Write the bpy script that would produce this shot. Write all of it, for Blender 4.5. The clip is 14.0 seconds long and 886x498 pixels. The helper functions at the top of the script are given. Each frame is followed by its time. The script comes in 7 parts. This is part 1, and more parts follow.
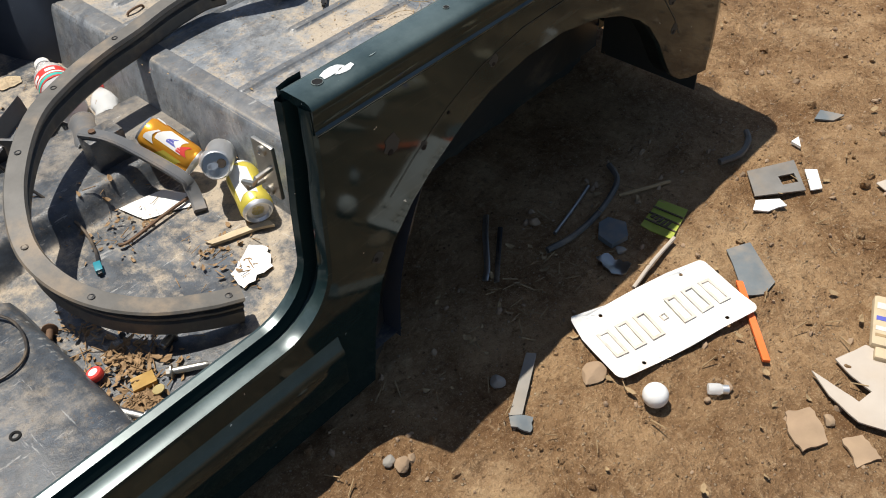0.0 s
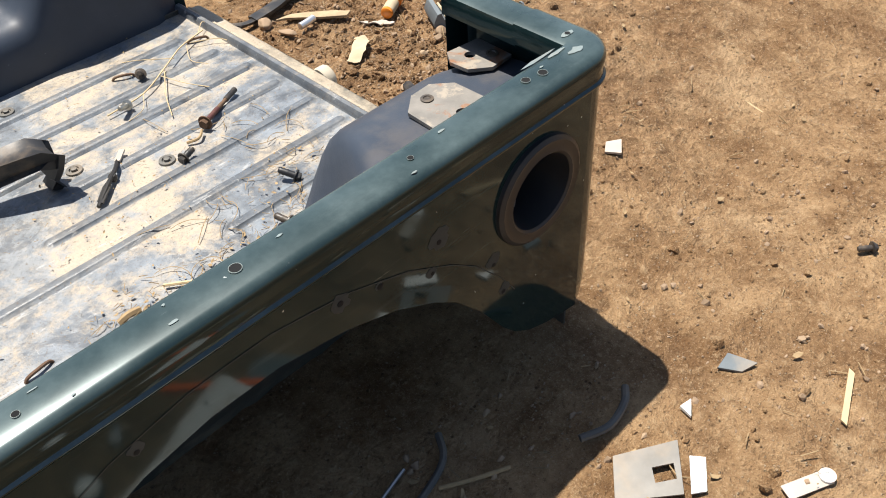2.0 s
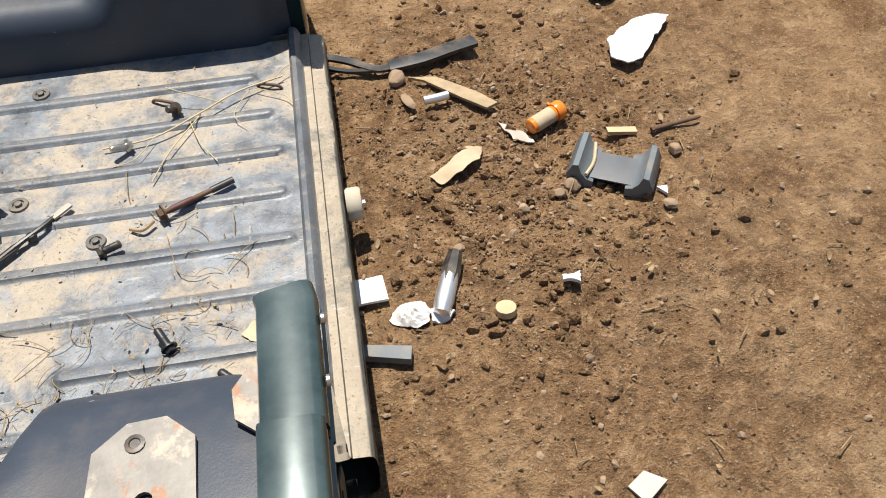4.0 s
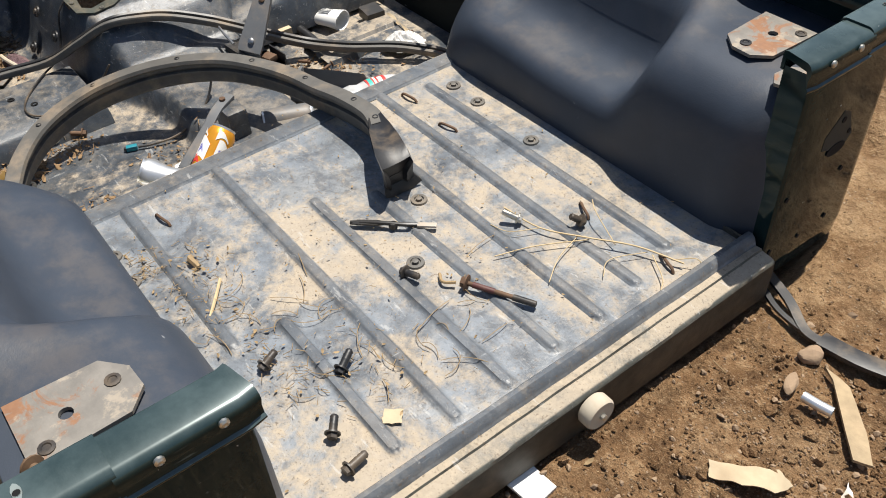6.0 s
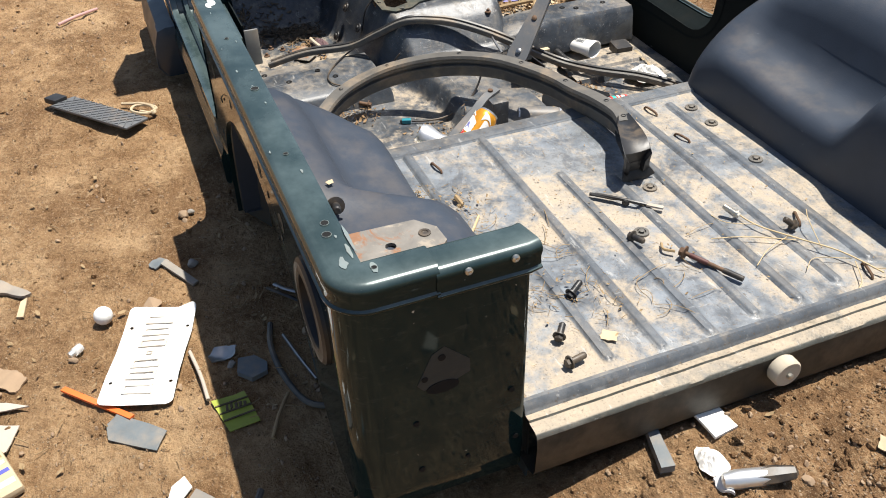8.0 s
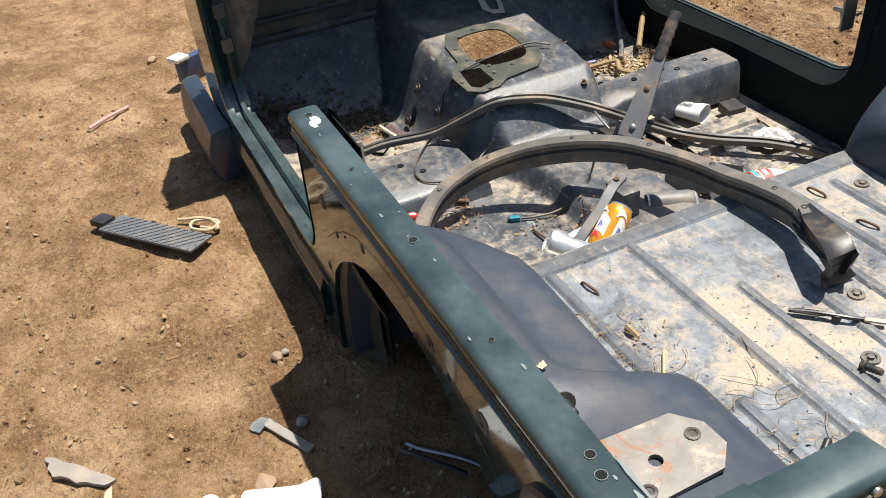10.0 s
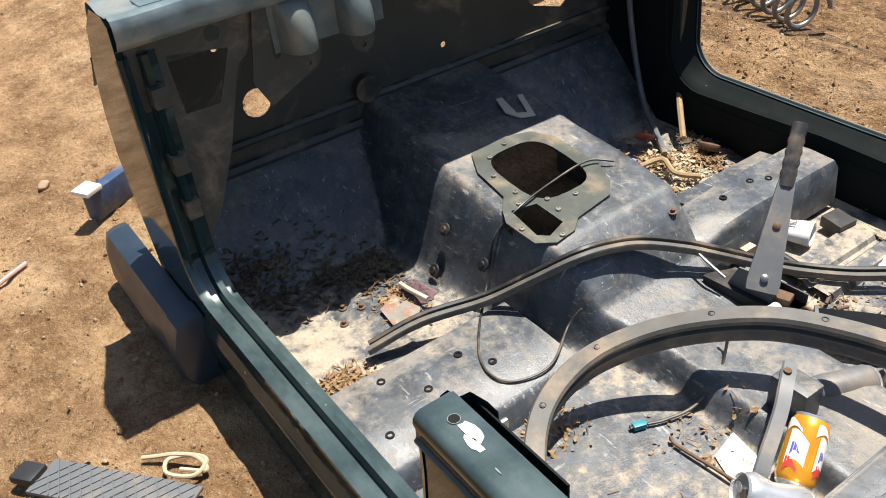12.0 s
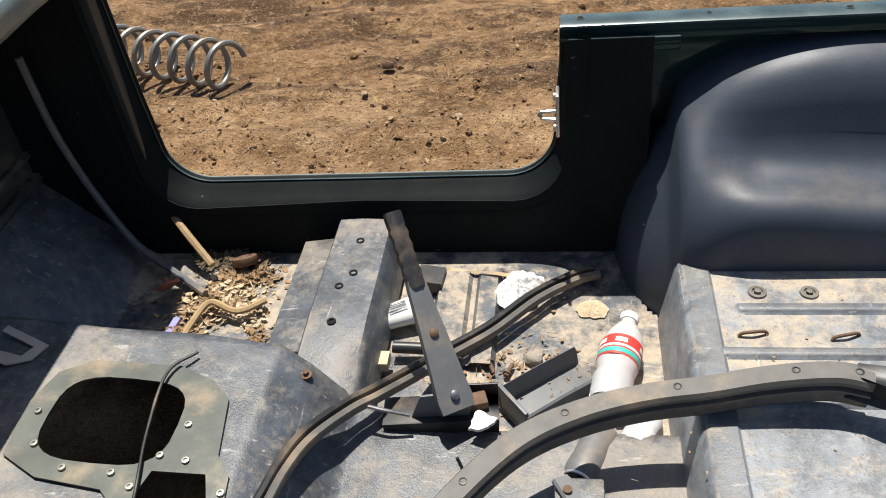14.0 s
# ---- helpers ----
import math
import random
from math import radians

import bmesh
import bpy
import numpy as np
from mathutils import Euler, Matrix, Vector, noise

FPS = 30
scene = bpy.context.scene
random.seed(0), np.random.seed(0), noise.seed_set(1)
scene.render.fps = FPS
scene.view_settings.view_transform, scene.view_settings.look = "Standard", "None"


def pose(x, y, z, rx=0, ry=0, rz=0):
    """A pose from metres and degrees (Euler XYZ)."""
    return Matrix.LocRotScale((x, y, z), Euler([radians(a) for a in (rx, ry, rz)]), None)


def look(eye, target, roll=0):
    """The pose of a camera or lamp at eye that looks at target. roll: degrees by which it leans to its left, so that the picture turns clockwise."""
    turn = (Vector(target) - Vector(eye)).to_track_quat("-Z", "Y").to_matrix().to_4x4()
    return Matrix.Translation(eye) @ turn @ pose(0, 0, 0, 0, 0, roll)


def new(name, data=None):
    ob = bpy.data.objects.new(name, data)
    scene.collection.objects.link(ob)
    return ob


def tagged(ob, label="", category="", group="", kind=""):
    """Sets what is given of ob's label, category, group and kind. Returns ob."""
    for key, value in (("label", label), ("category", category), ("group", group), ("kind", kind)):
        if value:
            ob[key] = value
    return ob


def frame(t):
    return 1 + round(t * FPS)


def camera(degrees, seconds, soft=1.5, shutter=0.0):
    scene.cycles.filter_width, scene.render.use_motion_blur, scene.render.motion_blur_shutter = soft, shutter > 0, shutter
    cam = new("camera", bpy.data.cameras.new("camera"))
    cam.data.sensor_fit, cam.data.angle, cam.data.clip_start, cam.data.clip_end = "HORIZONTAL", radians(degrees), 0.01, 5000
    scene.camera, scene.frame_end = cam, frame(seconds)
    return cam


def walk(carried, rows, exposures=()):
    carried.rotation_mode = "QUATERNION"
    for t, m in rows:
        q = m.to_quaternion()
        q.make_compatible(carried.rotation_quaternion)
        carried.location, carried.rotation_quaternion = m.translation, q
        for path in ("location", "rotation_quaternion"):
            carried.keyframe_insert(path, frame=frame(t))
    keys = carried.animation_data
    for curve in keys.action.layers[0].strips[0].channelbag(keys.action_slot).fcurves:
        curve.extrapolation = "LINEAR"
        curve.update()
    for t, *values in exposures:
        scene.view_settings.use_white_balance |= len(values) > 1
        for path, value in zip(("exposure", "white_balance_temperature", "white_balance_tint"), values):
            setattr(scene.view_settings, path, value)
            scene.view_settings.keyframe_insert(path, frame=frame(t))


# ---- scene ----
cam = camera(54.2, 14.0, soft=1.0)
PATH = [
    (0, (1.682, 1.476, 1.185), (0.657, 0.47, -0.208), -3.2),
    (0.5, (1.495, 1.492, 1.186), (0.433, 0.528, -0.208), -5.7),
    (1, (1.285, 1.533, 1.213), (0.263, 0.451, -0.122), -5.7),
    (1.5, (1.1, 1.442, 1.216), (0.09, 0.35, -0.122), -4.5),
    (2, (0.927, 1.355, 1.226), (-0.038, 0.288, -0.163), -4.1),
    (2.2, (0.832, 1.357, 1.222), (-0.059, 0.244, -0.181), -4.3),
    (4.3, (-0.123, 0.91, 1.258), (-0.058, -0.381, -0.269), -2.9),
    (4.5, (-0.174, 0.84, 1.239), (0.064, -0.442, -0.277), -2.6),
    (5, (-0.261, 0.688, 1.264), (0.347, -0.507, -0.22), -2.2),
    (5.5, (-0.425, 0.633, 1.279), (0.581, -0.361, -0.135), -4.0),
    (6, (-0.53, 0.625, 1.294), (0.669, -0.218, -0.067), -3.7),
    (6.5, (-0.558, 0.787, 1.295), (0.727, 0.008, -0.025), -5.5),
    (7, (-0.611, 0.958, 1.318), (0.737, 0.201, 0.049), -6.3),
    (7.5, (-0.677, 0.977, 1.34), (0.766, 0.257, 0.157), -3.0),
    (8, (-0.799, 0.935, 1.321), (0.682, 0.369, 0.101), -1.8),
    (8.5, (-0.781, 0.98, 1.327), (0.756, 0.56, 0.119), -5.0),
    (8.7, (-0.728, 1.031, 1.327), (0.82, 0.602, 0.135), -6.0),
    (10.8, (-0.005, 1.111, 1.297), (1.376, 0.264, 0.125), -5.9),
    (11, (0.083, 1.16, 1.31), (1.401, 0.237, 0.122), -5.7),
    (11.5, (0.299, 1.2, 1.319), (1.563, 0.247, 0.097), -4.9),
    (12, (0.568, 1.09, 1.311), (1.939, 0.221, 0.144), -5.7),
    (12.5, (0.722, 0.999, 1.316), (2.059, 0.043, 0.176), -6.5),
    (13, (0.914, 0.962, 1.286), (1.894, -0.312, 0.096), -6.2),
    (13.5, (1.075, 0.915, 1.293), (1.665, -0.549, 0.065), -6.8),
    (14, (1.15, 0.811, 1.301), (1.447, -0.725, 0.056), -7.2),
]
walk(cam, [(t, look(eye, target, roll)) for t, eye, target, roll in PATH],
     exposures=[(0, 0.26), (0.5, 0.24), (1, 0.32), (1.5, 0.6), (2, 0.78), (3.2, 0.6), (4.3, 0.44), (5, 0.42), (6.5, 0.45), (7, 0.56), (8.5, 0.66), (10, 0.68), (11, 0.72), (12.5, 0.92), (14, 0.6)])

# ---- world, sun, exposure ----
world = bpy.data.worlds.new("sky")
scene.world = world
world.use_nodes = True
_wn = world.node_tree
_sky = _wn.nodes.new("ShaderNodeTexSky")
_sky.sky_type = "NISHITA"
_sky.sun_disc = False
_sky.sun_elevation = radians(73)
_sky.sun_rotation = radians(175)
_wn.links.new(_sky.outputs[0], _wn.nodes["Background"].inputs[0])
_wn.nodes["Background"].inputs[1].default_value = 0.07
sun = new("sun", bpy.data.lights.new("sun", "SUN"))
sun.data.energy = 5.0
sun.data.angle = radians(0.53)
sun.data.color = (1.0, 0.95, 0.87)
sun.matrix_world = look((0.05 * 6, -0.29 * 6, 6), (0, 0, 0))


# ---- materials ----
class Nodes:
    """A short hand for node materials."""

    def __init__(self, name):
        self.mat = bpy.data.materials.new(name)
        self.mat.use_nodes = True
        self.t = self.mat.node_tree
        self.bsdf = self.t.nodes["Principled BSDF"]
        self.co = self.t.nodes.new("ShaderNodeTexCoord").outputs["Object"]
        geo = self.t.nodes.new("ShaderNodeNewGeometry")
        self.pos, self.island = geo.outputs["Position"], geo.outputs["Random Per Island"]
        self.normal = geo.outputs["Normal"]
        self.rand = self.t.nodes.new("ShaderNodeObjectInfo").outputs["Random"]

    def link(self, a, b):
        self.t.links.new(a, b)

    def noise(self, scale, detail=4, rough=0.55, at=None, stretch=None, dist=0.0):
        n = self.t.nodes.new("ShaderNodeTexNoise")
        n.inputs["Scale"].default_value, n.inputs["Detail"].default_value = scale, detail
        n.inputs["Roughness"].default_value, n.inputs["Distortion"].default_value = rough, dist
        at = at or self.pos
        if stretch:
            m = self.t.nodes.new("ShaderNodeMapping")
            m.inputs["Scale"].default_value = stretch
            self.link(at, m.inputs["Vector"])
            at = m.outputs[0]
        self.link(at, n.inputs["Vector"])
        return n.outputs["Fac"]

    def voronoi(self, scale, at=None, feature="F1"):
        n = self.t.nodes.new("ShaderNodeTexVoronoi")
        n.feature = feature
        n.inputs["Scale"].default_value = scale
        self.link(at or self.pos, n.inputs["Vector"])
        return n.outputs["Distance"]

    def ramp(self, fac, lo, hi):
        n = self.t.nodes.new("ShaderNodeMapRange")
        n.interpolation_type = "SMOOTHSTEP"
        n.inputs["From Min"].default_value, n.inputs["From Max"].default_value = lo, hi
        self.link(fac, n.inputs["Value"])
        return n.outputs[0]

    def mix(self, fac, a, b):
        n = self.t.nodes.new("ShaderNodeMix")
        n.data_type = "RGBA"
        for s, v in ((n.inputs[0], fac), (n.inputs[6], a), (n.inputs[7], b)):
            if isinstance(v, (int, float)):
                s.default_value = v
            elif isinstance(v, tuple):
                s.default_value = (*v, 1)
            else:
                self.link(v, s)
        return n.outputs[2]

    def math(self, op, a, b=0.0):
        n = self.t.nodes.new("ShaderNodeMath")
        n.operation = op
        for s, v in zip(n.inputs, (a, b)):
            if isinstance(v, (int, float)):
                s.default_value = v
            else:
                self.link(v, s)
        return n.outputs[0]

    def up(self):
        n = self.t.nodes.new("ShaderNodeSeparateXYZ")
        self.link(self.normal, n.inputs[0])
        return n.outputs["Z"]

    def axis(self, k):
        n = self.t.nodes.new("ShaderNodeSeparateXYZ")
        self.link(self.pos, n.inputs[0])
        return n.outputs[k]

    def bump(self, height, strength=0.3, distance=0.002):
        n = self.t.nodes.new("ShaderNodeBump")
        n.inputs["Strength"].default_value, n.inputs["Distance"].default_value = strength, distance
        self.link(height, n.inputs["Height"])
        self.link(n.outputs[0], self.bsdf.inputs["Normal"])

    def done(self, color=None, rough=None, metal=None, **more):
        for key, v in (("Base Color", color), ("Roughness", rough), ("Metallic", metal), *more.items()):
            if v is None:
                continue
            s = self.bsdf.inputs[key]
            if isinstance(v, tuple):
                s.default_value = (*v, 1)
            elif isinstance(v, (int, float)):
                s.default_value = v
            else:
                self.link(v, s)
        return self.mat


SAND = (0.43, 0.31, 0.19)


def plain(name, color, rough=0.5, metal=0.0, vary=0.25, scale=40, bump=0.15, dust=0.3):
    """A surface with fine grain, blotches and a thin film of dust."""
    n = Nodes(name)
    dark = tuple(c * (1 - vary) for c in color)
    lite = tuple(min(1, c * (1 + vary)) for c in color)
    c = n.mix(n.noise(scale, 5), dark, lite)
    d = n.math("MULTIPLY", n.ramp(n.noise(9, 6, 0.65), 0.45, 0.7), dust)
    c = n.mix(d, c, SAND)
    n.bump(n.noise(scale * 6, 4), bump, 0.001)
    r = n.math("ADD", n.math("MULTIPLY", n.noise(scale * 0.6, 4), 0.25), rough - 0.12)
    return n.done(c, r, metal)


def make_dirt():
    """Dry orange-tan soil: pale crust, brown loose soil, damp streaks and grit."""
    n = Nodes("dry_dirt")
    mid = n.noise(6, 9, 0.72, dist=0.1)
    fine = n.noise(80, 6, 0.7)
    lump = n.noise(26, 7, 0.65)
    c = n.mix(n.ramp(mid, 0.34, 0.66), (0.22, 0.118, 0.052), (0.49, 0.31, 0.160))
    c = n.mix(n.math("MULTIPLY", n.ramp(n.noise(1.7, 8, 0.7, dist=0.2), 0.49, 0.64), 0.65), c, (0.185, 0.098, 0.045))
    c = n.mix(n.math("MULTIPLY", n.ramp(n.noise(3.1, 9, 0.74, dist=0.15), 0.50, 0.68), 0.65), c, (0.64, 0.44, 0.25))
    px, py = n.axis("X"), n.axis("Y")
    d2 = n.math("ADD", n.math("POWER", n.math("ADD", px, 0.35), 2.0), n.math("POWER", n.math("ADD", py, 0.05), 2.0))
    dug = n.math("ADD", n.ramp(n.math("ADD", d2, n.math("MULTIPLY", n.math("SUBTRACT", mid, 0.5), 0.6)), 0.75, 0.15), n.ramp(n.math("ADD", py, n.math("MULTIPLY", n.math("SUBTRACT", mid, 0.5), 1.2)), -0.8, -1.9))
    c = n.mix(n.math("MULTIPLY", n.math("MINIMUM", dug, 1.0), 0.55), c, n.mix(n.ramp(lump, 0.35, 0.65), (0.10, 0.054, 0.027), (0.36, 0.205, 0.10)))
    streak = n.ramp(n.noise(5.5, 7, 0.7, dist=0.5, stretch=(0.55, 1.6, 1)), 0.48, 0.58)
    c = n.mix(n.math("MULTIPLY", n.math("MULTIPLY", streak, n.ramp(py, -0.9, -1.5)), 0.8), c, (0.065, 0.036, 0.020))
    c = n.mix(n.math("MULTIPLY", n.ramp(lump, 0.56, 0.70), 0.5), c, (0.60, 0.42, 0.24))
    c = n.mix(n.math("MULTIPLY", n.ramp(lump, 0.44, 0.30), 0.55), c, (0.13, 0.07, 0.034))
    c = n.mix(n.math("MULTIPLY", n.ramp(fine, 0.52, 0.70), 0.5), c, (0.62, 0.43, 0.245))
    c = n.mix(n.math("MULTIPLY", n.ramp(fine, 0.46, 0.32), 0.6), c, (0.12, 0.064, 0.032))
    grit = n.noise(300, 3, 0.7)
    c = n.mix(n.math("MULTIPLY", n.ramp(grit, 0.56, 0.70), 0.5), c, (0.70, 0.52, 0.32))
    c = n.mix(n.math("MULTIPLY", n.ramp(grit, 0.42, 0.28), 0.6), c, (0.10, 0.055, 0.028))
    stones = n.math("MULTIPLY", n.ramp(n.voronoi(95), 0.26, 0.16), n.ramp(n.noise(23, 4, 0.7), 0.52, 0.60))
    c = n.mix(n.math("MULTIPLY", stones, 0.75), c, n.mix(n.noise(200, 2), (0.36, 0.25, 0.15), (0.74, 0.60, 0.42)))
    pits = n.math("MULTIPLY", n.ramp(n.voronoi(60), 0.22, 0.10), n.ramp(n.noise(17, 4, 0.7), 0.50, 0.60))
    c = n.mix(n.math("MULTIPLY", pits, 0.7), c, (0.085, 0.045, 0.022))
    h = n.math("ADD", n.math("MULTIPLY", lump, 1.6), n.math("MULTIPLY", fine, 0.8))
    h = n.math("ADD", h, n.math("MULTIPLY", n.math("SUBTRACT", stones, pits), 0.35))
    n.bump(n.math("ADD", h, n.math("MULTIPLY", grit, 0.25)), 1.0, 0.02)
    return n.done(c, 0.95, **{"Specular IOR Level": 0.2})


def make_green(name, base=(0.010, 0.026, 0.025), dust=0.35):
    """Dark green metallic car paint with scratches and chips; dust and painted sheen pale its upper faces."""
    n = Nodes(name)
    flake = n.noise(900, 2)
    c = n.mix(flake, base, tuple(v * 1.5 for v in base))
    scr = n.ramp(n.noise(14, 5, 0.7, stretch=(0.5, 3.0, 6.0)), 0.68, 0.74)
    c = n.mix(n.math("MULTIPLY", scr, 0.35), c, (0.25, 0.28, 0.26))
    chips = n.ramp(n.noise(75, 3, 0.5), 0.75, 0.78)
    c = n.mix(n.math("MULTIPLY", chips, 0.8), c, (0.62, 0.64, 0.6))
    # teal-pale film on upward faces puts the sky and sun sheen into the colour
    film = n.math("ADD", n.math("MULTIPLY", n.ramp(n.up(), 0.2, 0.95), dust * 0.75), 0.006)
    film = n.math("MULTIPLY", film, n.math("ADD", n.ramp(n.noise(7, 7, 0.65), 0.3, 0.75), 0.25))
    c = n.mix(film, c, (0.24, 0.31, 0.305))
    streak = n.math("MULTIPLY", n.ramp(n.noise(26, 6, 0.7, stretch=(0.25, 1.0, 2.5)), 0.55, 0.72), 0.05)
    c = n.mix(streak, c, (0.34, 0.36, 0.34))
    r = n.math("ADD", n.math("MULTIPLY", n.noise(11, 6), 0.04), 0.045)
    r = n.math("ADD", r, n.math("MULTIPLY", n.ramp(n.up(), 0.2, 0.9), 0.20))
    n.bump(n.noise(18, 3), 0.05, 0.002)
    gloss = n.math("ADD", n.math("MULTIPLY", n.ramp(n.up(), 0.1, 0.8), 0.45), 0.22)
    return n.done(c, r, 0.25, **{"Coat Weight": 0.05, "Coat Roughness": 0.03, "Specular IOR Level": gloss})


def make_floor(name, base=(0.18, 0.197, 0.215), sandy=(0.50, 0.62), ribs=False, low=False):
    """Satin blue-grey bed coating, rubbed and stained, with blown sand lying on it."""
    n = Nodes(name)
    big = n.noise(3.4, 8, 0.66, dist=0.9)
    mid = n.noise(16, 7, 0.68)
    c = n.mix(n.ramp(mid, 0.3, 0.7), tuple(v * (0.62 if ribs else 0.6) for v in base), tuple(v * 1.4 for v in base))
    # chalky rubbed areas and dark greasy ones
    c = n.mix(n.math("MULTIPLY", n.ramp(n.noise(7, 8, 0.74, dist=1.0), 0.48, 0.64), 0.62 if ribs else 0.24), c, (0.31, 0.315, 0.31) if ribs else (0.24, 0.225, 0.195))
    c = n.mix(n.math("MULTIPLY", n.ramp(n.noise(9, 8, 0.74, dist=0.7), 0.48, 0.38), 0.6 if ribs else 0.4), c, (0.065, 0.070, 0.078) if ribs else (0.022, 0.023, 0.025))
    level = n.ramp(n.up(), 0.5 if low else 0.75, 0.97)
    edge = n.math("ADD", n.math("MULTIPLY", n.noise(38, 6, 0.75), 0.34), n.math("MULTIPLY", big, 0.66))
    s = n.math("MULTIPLY", n.ramp(edge, *sandy), level)
    if low:
        keep = n.math("SUBTRACT", 1.0, n.math("MULTIPLY", n.ramp(n.axis("Z"), 0.085, 0.125), 0.6))
        s = n.math("MULTIPLY", s, keep)
    if ribs:
        clean = n.math("SUBTRACT", 1.0, n.math("MULTIPLY", n.ramp(n.axis("Z"), ZF + 0.002, ZF + 0.006), 0.85))
        s = n.math("MULTIPLY", s, clean)
        c = n.mix(n.math("MULTIPLY", n.math("SUBTRACT", 1.0, clean), 0.7), c, (0.065, 0.074, 0.085))
    thin = n.math("MULTIPLY", n.ramp(n.noise(26, 7, 0.74), 0.5, 0.74), 0.36 if low else 0.4)
    s = n.math("MINIMUM", n.math("ADD", n.math("MULTIPLY", s, 0.82), n.math("MULTIPLY", thin, n.math("ADD", n.math("MULTIPLY", level, 0.35), 0.65))), 0.95)
    c = n.mix(s, c, n.mix(n.noise(120, 4, 0.7), (0.33, 0.265, 0.185), (0.51, 0.425, 0.315)))
    c = n.mix(n.math("MULTIPLY", n.ramp(n.noise(150, 3), 0.62, 0.69), 0.6), c, (0.12, 0.085, 0.055))
    c = n.mix(n.math("MULTIPLY", n.ramp(n.noise(330, 2), 0.62, 0.70), 0.5), c, (0.09, 0.075, 0.055))
    # scratches along and across
    c = n.mix(n.math("MULTIPLY", n.ramp(n.noise(60, 6, 0.75, stretch=(0.25, 1, 1)), 0.60, 0.67), 0.42), c, (0.52, 0.51, 0.48))
    c = n.mix(n.math("MULTIPLY", n.ramp(n.noise(70, 5, 0.75, stretch=(1, 0.12, 1)), 0.64, 0.70), 0.35), c, (0.50, 0.50, 0.48))
    n.bump(n.math("ADD", n.math("MULTIPLY", s, 0.7), n.math("MULTIPLY", n.noise(260, 4, 0.7), 0.5)), 0.6, 0.002)
    r = n.math("ADD", n.math("MULTIPLY", s, 0.4), n.math("ADD", n.math("MULTIPLY", mid, 0.25), 0.28 if low else 0.24))
    return n.done(c, r, **{"Specular IOR Level": 0.6 if low else 0.5})


def make_inner(name, base=(0.03, 0.036, 0.045), dust=0.25, rough=0.3, spec=0.5):
    """Dark satin interior coating, rubbed and dusty."""
    n = Nodes(name)
    c = n.mix(n.noise(12, 6, 0.6), tuple(v * 0.82 for v in base), tuple(v * 1.25 for v in base))
    f = n.math("MULTIPLY", n.ramp(n.noise(5, 8, 0.68, dist=0.7), 0.5, 0.75), dust)
    c = n.mix(f, c, (0.3, 0.24, 0.17))
    lev = n.math("MULTIPLY", n.ramp(n.up(), 0.6, 0.98), n.math("MULTIPLY", n.ramp(n.noise(11, 7, 0.7), 0.42, 0.68), dust * 2.2))
    c = n.mix(n.math("MINIMUM", lev, 0.85), c, (0.36, 0.27, 0.175))
    sc = n.ramp(n.noise(30, 4, 0.6, stretch=(1, 1, 4)), 0.72, 0.76)
    c = n.mix(n.math("MULTIPLY", sc, 0.4), c, (0.4, 0.4, 0.4))
    n.bump(n.noise(300, 3, 0.7), 0.25, 0.001)
    return n.done(c, n.math("ADD", n.math("MULTIPLY", n.noise(9, 5), 0.2), rough), **{"Specular IOR Level": spec})


M_DIRT = make_dirt()
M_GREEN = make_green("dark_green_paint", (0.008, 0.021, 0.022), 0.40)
ZF = 0.225          # height of the cargo floor
M_FLOOR = make_floor("bed_coating", (0.155, 0.172, 0.190), (0.465, 0.60), ribs=True)
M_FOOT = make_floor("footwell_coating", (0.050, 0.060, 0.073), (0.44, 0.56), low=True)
M_SILL = make_floor("sill_coating", (0.070, 0.072, 0.062), (0.36, 0.54))
M_GRIME = plain("grimy_dark_steel", (0.040, 0.036, 0.028), 0.6, 0.1, 0.7, 55, 0.3, 0.14)
# chalky cowl green, paled and blued in the colour for the sunlight on it
M_COWL = plain("sunlit_chalky_blue_green_paint", (0.15, 0.20, 0.215), 0.35, 0.2, 0.7, 18, 0.25, 0.3)
# the same green with slightly more painted sheen, for the near sill's highlights
M_GLOSS = make_green("worn_sill_paint_with_sheen", (0.010, 0.024, 0.026), 0.42)
M_INNER = make_inner("dark_inner_coating", (0.044, 0.046, 0.042), 0.55, 0.3, 0.35)
# body green darkened and dulled in place of shade on far and inner faces
M_DARK = make_inner("shaded_green_paint", (0.009, 0.012, 0.012), 0.01, 0.5, 0.06)
M_SEALRUB = plain("clean_black_rubber", (0.011, 0.012, 0.014), 0.5, 0, 0.3, 30, 0.15, 0.02)
M_WELL = make_inner("wheelhouse_coating", (0.040, 0.050, 0.068), 0.05, 0.36, 0.30)
M_RUBBER = plain("weathered_rubber", (0.105, 0.099, 0.088), 0.6, 0, 0.4, 30, 0.25, 0.42)
M_GREYP = plain("grey_plastic", (0.12, 0.125, 0.13), 0.5, 0, 0.2, 30, 0.1, 0.4)
M_BLACK = plain("black_plastic", (0.02, 0.02, 0.021), 0.45, 0, 0.3, 30, 0.15, 0.3)

# ---- helpers ----


def part(name, bm, material, parent=None, label="", smooth=True):
    """Links a bmesh as one mesh object, under a thing or a part."""
    bmesh.ops.remove_doubles(bm, verts=bm.verts[:], dist=0.00005)
    bmesh.ops.recalc_face_normals(bm, faces=bm.faces[:])
    for f in bm.faces:
        f.smooth = bool(smooth)
    if smooth:
        for e in bm.edges:
            if len(e.link_faces) == 2 and e.calc_face_angle(0) > (0.75 if smooth is True else smooth):
                e.smooth = False
    data = bpy.data.meshes.new(name)
    bm.to_mesh(data)
    bm.free()
    data.materials.append(material)
    ob = new(name, data)
    if parent:
        ob.parent = parent
    return tagged(ob, label)


